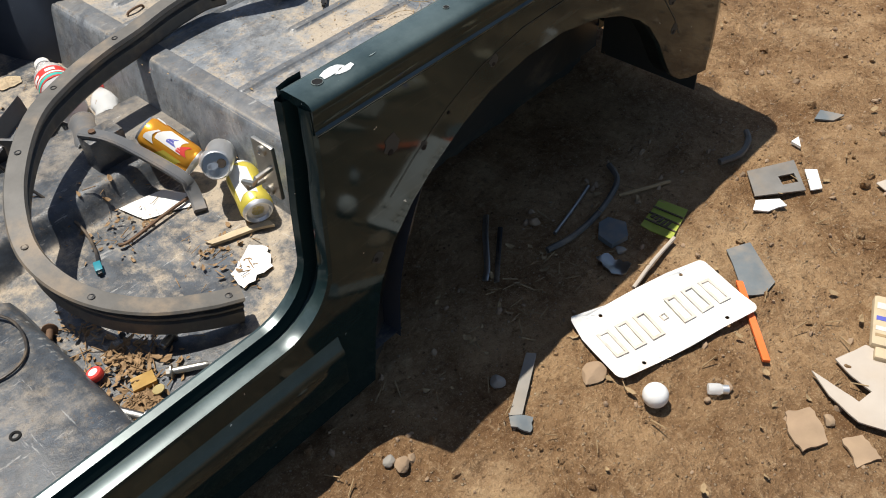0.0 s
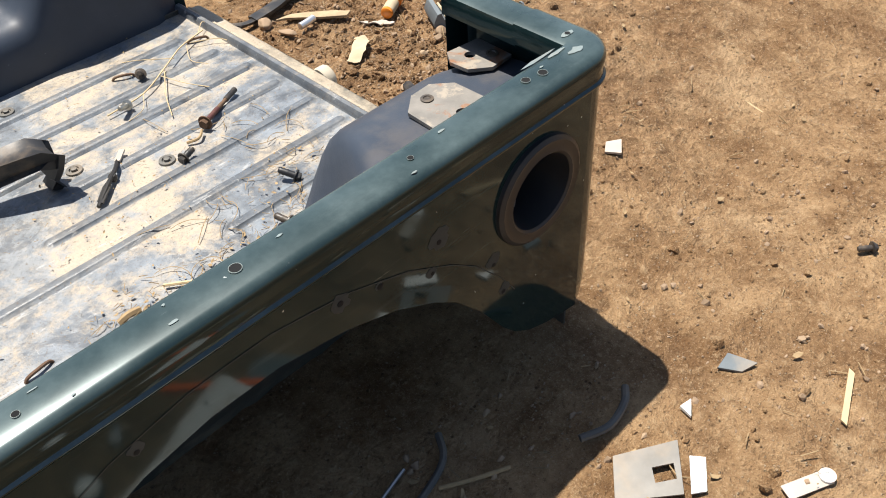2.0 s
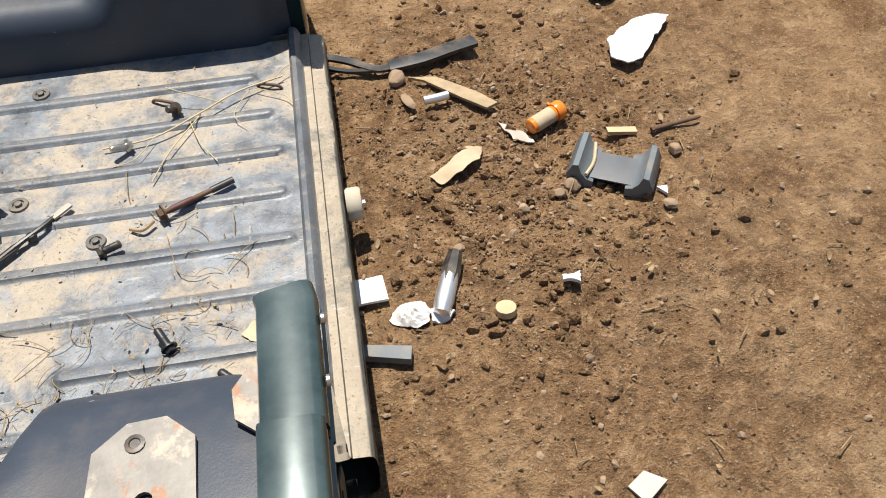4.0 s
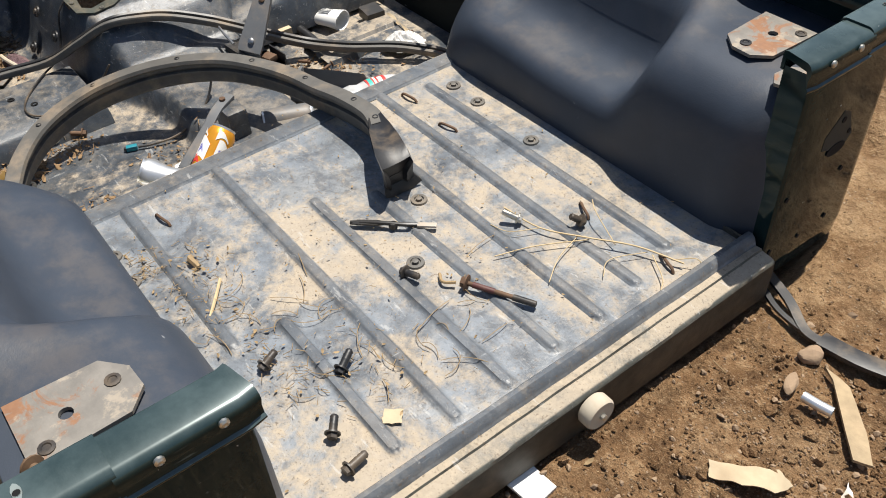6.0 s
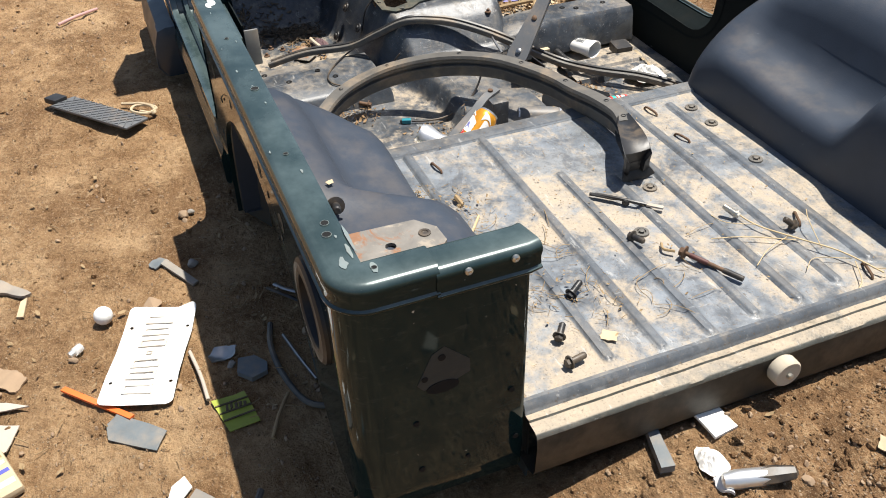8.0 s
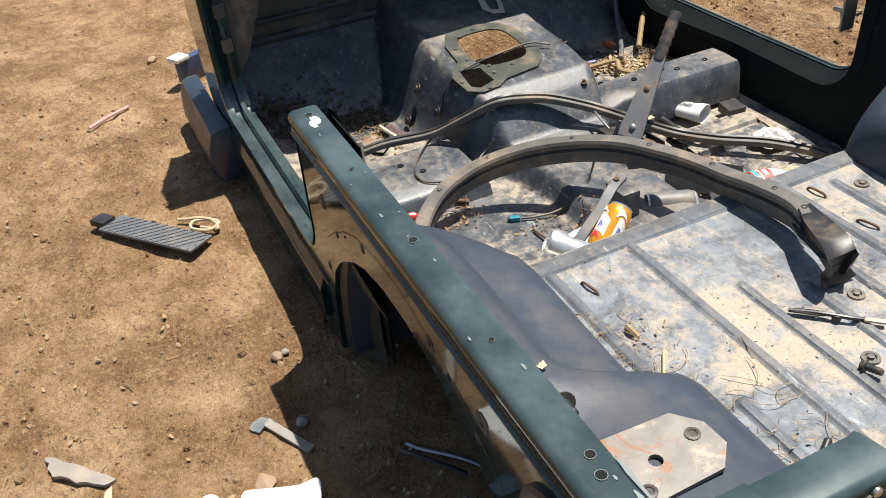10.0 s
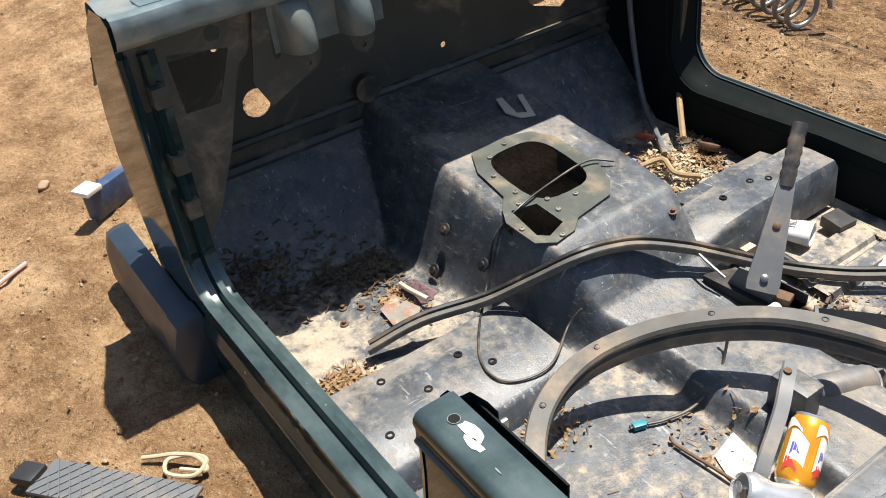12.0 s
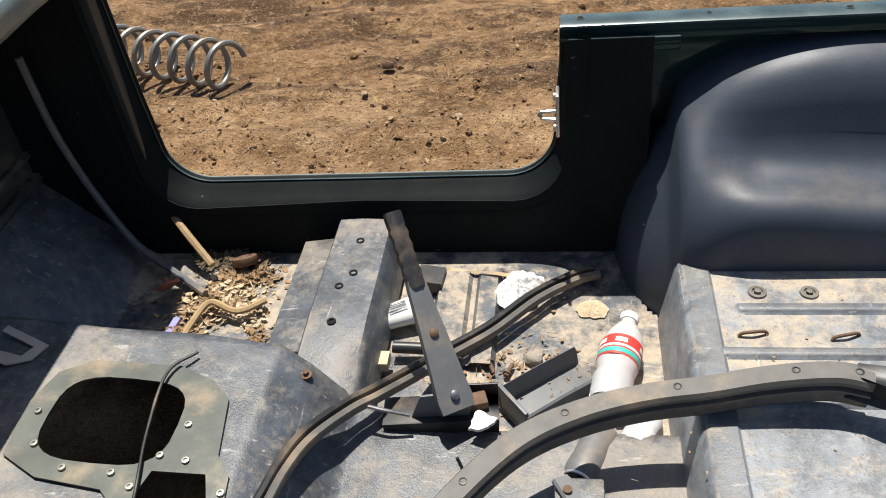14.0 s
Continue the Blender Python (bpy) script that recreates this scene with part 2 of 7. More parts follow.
def thing(name, label, category, m=None, group="", kind=""):
    """An Empty at a thing's base."""
    ob = new(name)
    ob.empty_display_size = 0.02
    if m is not None:
        ob.matrix_world = m
    return tagged(ob, label, category, group, kind)


def grid(bm, rows, closed=False, loop=False):
    """Faces between rows of points; closed joins each row's ends, loop the last row to the first."""
    vs = [[bm.verts.new(p) for p in r] for r in rows]
    n = len(rows[0])
    for a, b in zip(vs, vs[1:] + ([vs[0]] if loop else [])):
        for i in range(n if closed else n - 1):
            j = (i + 1) % n
            bm.faces.new((a[i], a[j], b[j], b[i]))
    return vs


def sweep(bm, path, section, up=(0, 0, 1), closed=True, caps=True, scale=None):
    """A section (side, up) carried along a path."""
    pts = [Vector(p) for p in path]
    rows = []
    for i, p in enumerate(pts):
        d = (pts[min(i + 1, len(pts) - 1)] - pts[max(i - 1, 0)]).normalized()
        s = d.cross(Vector(up))
        if s.length < 1e-4:
            s = Vector((1, 0, 0))
        s.normalize()
        u = s.cross(d)
        k = scale[i] if scale else 1
        rows.append([p + s * a * k + u * b * k for a, b in section])
    vs = grid(bm, rows, closed)
    if caps and closed:
        bm.faces.new(vs[0])
        bm.faces.new(vs[-1])
    return bm


def ring(r, n=8, flat=1.0):
    return [(r * math.cos(2 * math.pi * i / n), r * flat * math.sin(2 * math.pi * i / n)) for i in range(n)]


def tube(path, r, n=8, scale=None, bm=None):
    return sweep(bm or bmesh.new(), path, ring(r, n), (0.013, 0.02, 1), scale=scale)


def lathe(profile, n=20, bm=None, ends=True):
    """A body turned about z from (radius, height)."""
    bm = bm or bmesh.new()
    rows = [[(max(r, 0.0001) * math.cos(2 * math.pi * i / n), max(r, 0.0001) * math.sin(2 * math.pi * i / n), h) for i in range(n)] for r, h in profile]
    vs = grid(bm, rows, True)
    if ends:
        bm.faces.new(vs[0])
    bm.faces.new(vs[-1])
    return bm


def block(x0, x1, y0, y1, z0, z1, bevel=0.0, bm=None, seg=2):
    bm = bm or bmesh.new()
    vs = [bm.verts.new((x, y, z)) for x in (x0, x1) for y in (y0, y1) for z in (z0, z1)]
    fs = [bm.faces.new([vs[i] for i in q]) for q in ((0, 1, 3, 2), (4, 6, 7, 5), (0, 4, 5, 1), (2, 3, 7, 6), (0, 2, 6, 4), (1, 5, 7, 3))]
    if bevel:
        es = {e for f in fs for e in f.edges}
        bmesh.ops.bevel(bm, geom=list(es), offset=bevel, segments=seg, profile=0.6, affect="EDGES")
    return bm


def cut_sheet(outline, holes, place, thick):
    """A sheet from a flat outline (a, b) with holes; place(a, b, d) gives the point at depth d."""
    bm = bmesh.new()
    edges = []
    for loop in (outline, *holes):
        vs = [bm.verts.new(place(a, b, 0)) for a, b in loop]
        edges += [bm.edges.new((vs[i], vs[(i + 1) % len(vs)])) for i in range(len(vs))]
    res = bmesh.ops.triangle_fill(bm, use_beauty=True, use_dissolve=False, edges=edges)
    faces = [g for g in res["geom"] if isinstance(g, bmesh.types.BMFace)]
    shift = Vector(place(0, 0, thick)) - Vector(place(0, 0, 0))
    ext = bmesh.ops.extrude_face_region(bm, geom=faces)
    for v in ext["geom"]:
        if isinstance(v, bmesh.types.BMVert):
            v.co += shift
    return bm


def arc(cx, cy, r, a0, a1, n=8, ry=None):
    ry = ry or r
    return [(cx + r * math.cos(radians(a0 + (a1 - a0) * i / n)), cy + ry * math.sin(radians(a0 + (a1 - a0) * i / n))) for i in range(n + 1)]


def curve(points, n=8):
    """A smooth line through points (Catmull-Rom)."""
    p = [Vector(q) for q in points]
    p = [p[0] * 2 - p[1], *p, p[-1] * 2 - p[-2]]
    out = []
    for i in range(1, len(p) - 2):
        for k in range(n):
            t = k / n
            a, b, c, d = p[i - 1:i + 3]
            out.append(0.5 * ((2 * b) + (c - a) * t + (2 * a - 5 * b + 4 * c - d) * t * t + (3 * b - a - 3 * c + d) * t ** 3))
    return [*out, p[-2]]


def smooth01(t):
    t = min(1, max(0, t))
    return t * t * (3 - 2 * t)


def ground_z(x, y):
    """The lie of the land: higher on the far side of the tub, hollow under it."""
    rise = 0.11 * smooth01((0.85 - y) / 0.8)
    inside = smooth01((x - 0.0) / 0.15) * smooth01((2.5 - x) / 0.2) * smooth01((y + 0.74) / 0.12)
    n = noise.fractal(Vector((x * 1.1, y * 1.1, 0)), 0.8, 2.1, 5) * 0.012 + noise.noise(Vector((x * 9, y * 9, 3))) * 0.003
    rut = smooth01((-0.85 - y) / 0.2) * (0.013 * math.sin(y * 26 + 1.5 * math.sin(x * 1.7)) + 0.018 * noise.noise(Vector((x * 5, y * 12, 9))))
    rut += smooth01((0.05 - x) / 0.1) * smooth01((0.9 + x) / 0.3) * smooth01((0.6 - abs(y + 0.05)) / 0.3) * 0.010 * noise.fractal(Vector((x * 14, y * 14, 5)), 0.9, 2.0, 4)
    n += rut
    return rise * (1 - inside) + n * (0.4 if inside > 0.5 else 1)


def crust(x, y):
    """Small lumps of the dirt's surface."""
    return 0.006 * noise.noise(Vector((x * 30, y * 30, 0))) + 0.006 * noise.fractal(Vector((x * 11, y * 11, 7)), 0.8, 2.1, 4)


# ---- ground ----
def ground_axis(lo, hi, step, far):
    inner = list(np.arange(lo, hi + 1e-6, step))
    out = [lo - step * (1.22 ** k - 1) / 0.22 for k in range(1, 200)]
    out = [v for v in out if v > -far]
    out2 = [hi + step * (1.22 ** k - 1) / 0.22 for k in range(1, 200)]
    return out[::-1] + inner + [v for v in out2 if v < far]


def make_ground():
    bm = bmesh.new()
    xs, ys = ground_axis(-1.6, 4.2, 0.025, 900), ground_axis(-2.4, 2.2, 0.025, 900)
    rows = [[(x, y, ground_z(x, y) + crust(x, y)) for x in xs] for y in ys]
    grid(bm, rows)
    g = part("ground", bm, M_DIRT)
    return tagged(g, "dry tan dirt with clods, wheel ruts and small stones", "ground", kind="structure")


make_ground()

# ---- the body tub ----
tub = thing("car_body", "stripped dark green off-road car body tub lying on dirt", "car body")
YP = 0.765          # outer face of the sides
ZR = 0.600          # top of the rails
XS = 0.955          # step in front of the cargo floor
ZL = 0.075          # foot floor


def door_line(n=8):
    """The lower edge of the door opening, from the rear post down, along the sill and up the front post."""
    return [(1.170, 0.59), (1.172, 0.50), (1.180, 0.42), *arc(1.29, 0.345, 0.105, 180, 270, n), (1.6, 0.238), *arc(1.965, 0.335, 0.098, 270, 352, n), (2.07, 0.45), (2.075, 0.60), (2.08, 0.74)]


ARCH = [(1.135, 0.03), (1.12, 0.14), (1.095, 0.23), (1.061, 0.294), (1.015, 0.343), (0.968, 0.378), (0.90, 0.418), (0.836, 0.444), (0.747, 0.46),
        (0.655, 0.46), (0.558, 0.441), (0.48, 0.412), (0.415, 0.374), (0.375, 0.342), (0.329, 0.286), (0.28, 0.208), (0.252, 0.174), (0.218, 0.149), (0.175, 0.131), (0.13, 0.119)]


def side_panel(s):
    """Quarter panel, rocker and cowl side as one pressed sheet with the wheel arch cut out."""
    door = door_line()
    outline = [(0.098, ZR - 0.02), *door, (2.075, 0.80), (2.10, 0.815), (2.17, 0.81), (2.235, 0.76), (2.30, 0.65), (2.335, 0.55), (2.35, 0.44), (2.33, 0.33), (2.29, 0.20), (2.28, 0.03), *ARCH, (0.098, 0.112)]
    holes = [arc(0.208, 0.440, 0.062, 0, 342, 19)] if s > 0 else []
    bm = cut_sheet(outline, holes, lambda a, b, d: (a, s * (YP - d), b), 0.012)
    return part("quarter_panel", bm, M_GREEN, tub, "dark green painted side panel with cut wheel arch")


def corner_panel(s):
    path = [(0.098, YP), *arc(0.098, YP - 0.053, 0.053, 90, 180, 8), (0.045, 0.60), (0.045, 0.488), (0.049, 0.480), (0.095, 0.478)]
    bm = bmesh.new()
    rows = []
    for z, pull in ((0.108, 0.012), (0.118, 0.003), (0.16, 0), (0.30, 0), (0.45, 0), (0.57, 0)):
        rows.append([(x + pull * (x < 0.09), s * (y - pull * (y > 0.7)), z) for x, y in path])
    grid(bm, rows)
    bmesh.ops.solidify(bm, geom=bm.faces[:], thickness=0.004)
    return part("corner_panel", bm, M_GREEN, tub, "dark green rounded rear corner panel")


def rail_cap(s):
    """The folded top rail with its lower lip."""
    sec = [(0.005, -0.049), (0.0075, -0.046), (0.0075, -0.043), (0.004, -0.040), (0.003, -0.028), (0.006, -0.016), (0.005, -0.009), (0.001, -0.003), (-0.006, 0.0), (-0.046, 0.0), (-0.053, -0.003), (-0.055, -0.009), (-0.055, -0.034), (-0.049, -0.034), (-0.047, -0.012), (-0.004, -0.014)]
    path = [(1.172, YP), (0.9, YP), (0.6, YP), (0.3, YP), (0.14, YP), *arc(0.098, YP - 0.053, 0.053, 90, 180, 12), (0.045, 0.62)]
    bm = bmesh.new()
    pts = [(x, s * y, ZR) for x, y in path]
    sweep(bm, pts, [(s * a, b) for a, b in sec])
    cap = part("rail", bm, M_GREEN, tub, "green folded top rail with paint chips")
    bm = bmesh.new()
    pts = [(0.043, s * 0.625, ZR - 0.004), (0.043, s * 0.55, ZR - 0.004), (0.043, s * 0.485, ZR - 0.004), (0.047, s * 0.466, ZR - 0.004)]
    sweep(bm, pts, [(s * a, b) for a, b in sec])
    part("tailgate_post_cap", bm, M_GREEN, tub)
    return cap


for s in (1, -1):
    side_panel(s)
    corner_panel(s)
    rail_cap(s)


def cargo_floor():
    """The ribbed bed with a folded front edge and a raised rear edge."""
    bm = bmesh.new()
    ribs = [(-0.345, 0.16, 0.86), (-0.238, 0.13, 0.90), (-0.135, 0.115, 0.90), (-0.032, 0.115, 0.62), (0.072, 0.106, 0.68), (0.174, 0.109, 0.90), (0.277, 0.12, 0.44), (0.37, 0.45, 0.9)]
    xs = list(np.linspace(0.06, XS, 150))
    ys = list(np.linspace(-0.47, 0.47, 230))

    def h(x, y):
        z = ZF
        for yr, x0, x1 in ribs:
            e = max(0, x0 - x, x - x1)
            d = math.hypot(e, y - yr)
            z += 0.0075 * smooth01((0.0145 - d) / 0.0075)
        return z + 0.0015 * noise.noise(Vector((x * 4, y * 4, 1)))
    grid(bm, [[(x, y, h(x, y)) for x in xs] for y in ys])
    return part("cargo_floor", bm, M_FLOOR, tub, "ribbed blue-grey bed floor with drifted sand")


cargo_floor()


def bed_front():
    bm = bmesh.new()
    prof = [(XS - 0.055, ZF + 0.0005), (XS - 0.05, ZF + 0.006), (XS - 0.01, ZF + 0.006), (XS, ZF), (XS + 0.006, ZF - 0.012), (XS + 0.03, ZL)]
    grid(bm, [[(x, y, z) for x, z in prof] for y in np.linspace(-0.47, 0.50, 12)])
    return part("bed_riser", bm, M_FLOOR, tub, "folded step at the front of the bed")


bed_front()


def rear_sill():
    bm = bmesh.new()
    ys = np.linspace(-0.47, 0.47, 60)
    lip = [(0.085, ZF - 0.004), (0.084, ZF + 0.010), (0.079, ZF + 0.017), (0.071, ZF + 0.018), (0.064, ZF + 0.012), (0.060, ZF + 0.002), (0.058, ZF - 0.006)]
    grid(bm, [[(x, y, z + 0.0012 * noise.noise(Vector((y * 14, x * 30, 2)))) for x, z in lip] for y in ys])
    sill = part("rear_sill", bm, M_FLOOR, tub, "blue-grey raised lip at the rear of the bed")
    ledge = [(0.060, ZF - 0.003), (0.046, ZF - 0.002), (0.044, ZF - 0.006), (0.022, ZF - 0.008), (0.017, ZF - 0.011), (0.015, ZF - 0.017)]
    bm = bmesh.new()
    grid(bm, [[(x, y, z + 0.0015 * noise.noise(Vector((y * 20, x * 60, 5)))) for x, z in ledge] for y in ys])
    part("sill_ledge", bm, M_SILL, sill, "sandy ledge below the lip")
    face = [(0.015, ZF - 0.017), (0.0135, ZF - 0.04), (0.016, 0.125), (0.022, 0.112), (0.035, 0.106), (0.08, 0.106)]
    bm = bmesh.new()
    grid(bm, [[(x + 0.0012 * noise.noise(Vector((y * 9, z * 40, 1))), y, z) for x, z in face] for y in ys])
    return part("sill_face", bm, M_GRIME, sill, "dark grimy steel face of the rear sill")


rear_sill()


def wheel_well(s):
    """The wheelhouse: a square box by the tailgate, a scooped middle over a shelf and a rounded nose."""
    bm = bmesh.new()
    rows = []
    for x in [*np.linspace(0.054, 0.86, 54), *np.linspace(0.872, 1.062, 24)]:
        rear = smooth01((0.47 - x) / 0.16)
        scoop = smooth01((x - 0.34) / 0.10) * smooth01((0.96 - x) / 0.15)
        k = min(1, max(0, (x - 0.60) / 0.462))
        nose = math.sqrt(max(0, 1 - k ** 2.3))
        bend = max(0, (x - 0.90) / 0.165)
        base = 0.446 + 0.30 * (1 - math.sqrt(max(0, 1 - min(1, bend) ** 2)))
        base += 0.036 * smooth01((0.15 - x) / 0.09)
        z0 = ZF - 0.005 if x < XS else ZL - 0.01
        zt = 0.509 * rear + 0.555 * (1 - rear)
        zt = z0 + (zt - z0) * nose
        h, w, q = max(0.004, zt - z0), 0.757 - base, 2 / (1.8 + 3.6 * rear)
        full = [(base + w * (1 - math.cos(a) ** q), z0 + h * math.sin(a) ** q) for a in np.linspace(0, math.pi / 2, 15)]
        zs = z0 + (0.350 - z0 + 0.015 * smooth01((x - 0.55) / 0.25)) * min(1, nose * 1.15)
        d, t = zt - zs, base
        cut = [(t, z0), (t, z0 + (zs - z0) * 0.35), (t + 0.001, z0 + (zs - z0) * 0.62), (t + 0.006, zs - 0.03), (t + 0.02, zs - 0.010), (t + 0.045, zs), (0.53, zs - 0.002), (0.565, zs), (0.595, zs + d * 0.10), (0.612, zs + d * 0.3), (0.622, zs + d * 0.55), (0.638, zs + d * 0.8), (0.668, zs + d * 0.94), (0.71, zt - 0.002), (0.757, zt)]
        lim = 0.757 if x >= 0.098 else YP - 0.053 + math.sqrt(max(0, 0.053 ** 2 - (0.098 - x) ** 2)) - 0.008
        rows.append([(x, s * min(lim, fy + (cy - fy) * scoop), fz + (cz - fz) * scoop) for (fy, fz), (cy, cz) in zip(full, cut)])
    grid(bm, rows)
    inner = [v for v in bm.verts if not v.is_boundary]
    for _ in range(2):
        bmesh.ops.smooth_vert(bm, verts=inner, factor=0.5, use_axis_x=True, use_axis_y=True, use_axis_z=True)
    return part("wheelhouse", bm, M_WELL, tub, "smooth dark wheelhouse bulging into the bed")


for s in (1, -1):
    wheel_well(s)


TUN_X = (0.95, 1.36, 1.46, 1.53, 1.60, 1.65, 1.80, 1.98, 2.12, 2.40)
TUN_Z = (0.125, 0.132, 0.142, 0.160, 0.238, 0.268, 0.281, 0.300, 0.325, 0.36)
TUN_T = (0.110, 0.105, 0.120, 0.145, 0.155, 0.170, 0.180, 0.175, 0.17, 0.16)
TUN_B = (0.145, 0.145, 0.170, 0.200, 0.230, 0.255, 0.280, 0.305, 0.31, 0.31)


def floor_z(x, y):
    """Height of the foot floor, tunnel and toe board."""
    top, wt, wb = (float(np.interp(x, TUN_X, v)) for v in (TUN_Z, TUN_T, TUN_B))
    k = smooth01((wb - abs(y + 0.03)) / (wb - wt))
    z = ZL + (top - ZL) * k
    z = max(z, ZL + max(0, x - 2.13) * 1.0)
    # pressed beads in the pan
    if k < 0.01 and x < 2.1:
        z += 0.005 * smooth01((0.012 - abs(abs(y) - 0.42)) / 0.008) * smooth01((x - 1.75) / 0.03)
        z -= 0.004 * smooth01((0.05 - math.hypot(x - 1.25, abs(y) - 0.50)) / 0.02)
    return z + 0.0015 * noise.noise(Vector((x * 6, y * 6, 4)))


def in_hole(x, y):
    return ((x - 1.868) / 0.118) ** 4 + ((y + 0.010) / 0.098) ** 4 < 1 or abs((x - 1.735) * 0.9 + (y - 0.108) * 0.25) < 0.052 and abs((y - 0.108) - (x - 1.735) * 0.25) < 0.05


def foot_floor():
    """Floor pan, toe board and transmission tunnel in one pressing, with the shifter openings cut."""
    bm = bmesh.new()
    xs = list(np.linspace(XS, 2.38, 150))
    ys = list(np.linspace(-0.75, 0.75, 150))
    grid(bm, [[(x, y, floor_z(x, y)) for x in xs] for y in ys])
    def hidden(x, y):
        return x < 1.05 and abs(y) > 0.455 + 0.30 * (1 - math.sqrt(max(0, 1 - max(0, (x - 0.93) / 0.125) ** 2)))
    bmesh.ops.delete(bm, geom=[f for f in bm.faces if in_hole(*f.calc_center_median()[:2]) or hidden(*f.calc_center_median()[:2])], context="FACES")
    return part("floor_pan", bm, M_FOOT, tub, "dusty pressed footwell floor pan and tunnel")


foot_floor()


def firewall():
    holes = [[(-0.385, 0.57), (-0.380, 0.50), (-0.398, 0.452), (-0.415, 0.440), (-0.510, 0.412), (-0.530, 0.425), (-0.555, 0.52), (-0.548, 0.59), (-0.40, 0.605)], arc(0.43, 0.445, 0.036, 0, 340, 16)]
    holes += [arc(y, z, 0.008, 0, 320, 8) for y, z in ((-0.107, 0.569), (-0.289, 0.547), (-0.103, 0.424), (0.147, 0.62), (0.50, 0.60))]
    bm = cut_sheet([(-0.755, 0.22), (0.755, 0.22), (0.755, 0.66), (-0.755, 0.66)], holes, lambda a, b, d: (2.35 + d, a, b), 0.003)
    part("firewall", bm, M_INNER, tub, "dark dusty firewall with open holes")
    bm = bmesh.new()
    prof = [(2.075, 0.755), (2.052, 0.765), (2.042, 0.785), (2.040, 0.810), (2.046, 0.820), (2.062, 0.823), (2.070, 0.818), (2.12, 0.815), (2.150, 0.822), (2.172, 0.822), (2.184, 0.815), (2.20, 0.79), (2.352, 0.60)]
    ys = np.linspace(-0.765, 0.765, 60)
    grid(bm, [[(x + 0.004 * noise.noise(Vector((y * 7, 2, x))), y, z + 0.003 * noise.noise(Vector((y * 9, x * 20, 4)))) for x, z in prof] for y in ys])
    part("cowl", bm, M_COWL, tub, "scraped chalky green cowl top with sunlight painted into its colour")
    for z, d in ((0.30, 0.014), (0.36, 0.010)):
        bm = sweep(bmesh.new(), [(2.345, -0.74, z), (2.345, 0.74, z)], ring(d, 6))
        part("firewall_bead", bm, M_INNER, tub)
    bm = sweep(bmesh.new(), [(2.348, 0.147, 0.39), (2.325, 0.147, 0.39)], ring(0.035, 18))
    part("rubber_grommet", bm, M_BLACK, tub)


firewall()


def panel_details():
    """Door frames, inner skins, seat risers, brackets and plates welded to the tub."""
    line = door_line(10)
    for s in (1, -1):
        # stepped flange round the door opening
        sec = [(0.767, -0.004), (0.766, 0.003), (0.757, 0.005), (0.747, 0.005), (0.744, -0.009), (0.729, -0.009), (0.725, 0.012), (0.713, 0.014), (0.709, -0.003), (0.694, -0.005), (0.688, -0.03), (0.688, -0.05)]
        if s < 0:
            sec = [(0.767, -0.004), (0.766, 0.003), (0.760, 0.002), (0.745, -0.010), (0.720, -0.024), (0.700, -0.034), (0.692, -0.042), (0.688, -0.055)]
        rows = []
        for i, (x, z) in enumerate(line):
            a, b = line[max(0, i - 1)], line[min(len(line) - 1, i + 1)]
            d = Vector((b[0] - a[0], b[1] - a[1])).normalized()
            n = Vector((-d.y, d.x))
            rows.append([(x + n.x * h, s * y, z + n.y * h) for y, h in sec])
        bm = bmesh.new()
        grid(bm, rows)
        # the far flange takes the darkened copy of the near one's green
        part("door_flange", bm, M_GLOSS if s > 0 else M_DARK, tub, "stepped worn green door sill flange with sheen painted on its tops" if s > 0 else "door sill flange in green darkened for shade")
        if s < 0:
            # thin paler strip along the outer edge of the far flange
            lip = [(x, -0.7665, z + 0.002) for x, z in line]
            part("flange_edge", tube(lip, 0.0028, 6), M_WEAR, tub, "thin pale strip along the far flange edge")
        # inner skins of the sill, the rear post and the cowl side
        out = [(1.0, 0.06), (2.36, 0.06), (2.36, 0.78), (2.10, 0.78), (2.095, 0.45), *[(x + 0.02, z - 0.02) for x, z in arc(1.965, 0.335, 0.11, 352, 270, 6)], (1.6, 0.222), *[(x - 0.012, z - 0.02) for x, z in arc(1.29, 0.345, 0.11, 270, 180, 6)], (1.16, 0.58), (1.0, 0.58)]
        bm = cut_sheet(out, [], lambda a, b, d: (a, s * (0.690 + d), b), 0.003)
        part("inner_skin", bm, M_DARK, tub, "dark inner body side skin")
        bm = sweep(bmesh.new(), [(1.20, s * 0.769, 0.165), (2.0, s * 0.769, 0.165)], ring(0.005, 6))
        part("rocker_bead", bm, M_GREEN, tub)
        # folded bottom edge of the rocker
        bm = block(1.14, 2.36, s * 0.70 if s > 0 else -0.762, 0.762 if s > 0 else -0.70, 0.03, 0.05, 0.004)
        part("rocker_underside", bm, M_INNER, tub)
        # hinge pillar
        bm = block(2.085, 2.125, s * 0.715 if s > 0 else -0.752, 0.752 if s > 0 else -0.715, 0.26, 0.80, 0.01)
        part("hinge_pillar", bm, M_INNER, tub)
        # striker on the rear post
        m = pose(1.178, s * 0.655, 0.45)
        bm = block(-0.004, 0.003, -0.022, 0.022, -0.045, 0.045, 0.003)
        bm.transform(m)
        st = part("striker_plate", bm, M_ZINC, tub, "zinc plated door striker")
        bm = tube([m @ Vector(p) for p in [(0, -0.012, -0.025), (0.03, -0.012, -0.022), (0.034, -0.012, -0.008), (0.034, 0.014, 0.002), (0.03, 0.014, 0.008), (0, 0.014, 0.01)]], 0.004)
        part("striker_loop", bm, M_ZINC, st)
        for z in (-0.034, 0.034):
            bm = lathe([(0.008, 0), (0.008, 0.004), (0.004, 0.006), (0.003, 0.003)], 10)
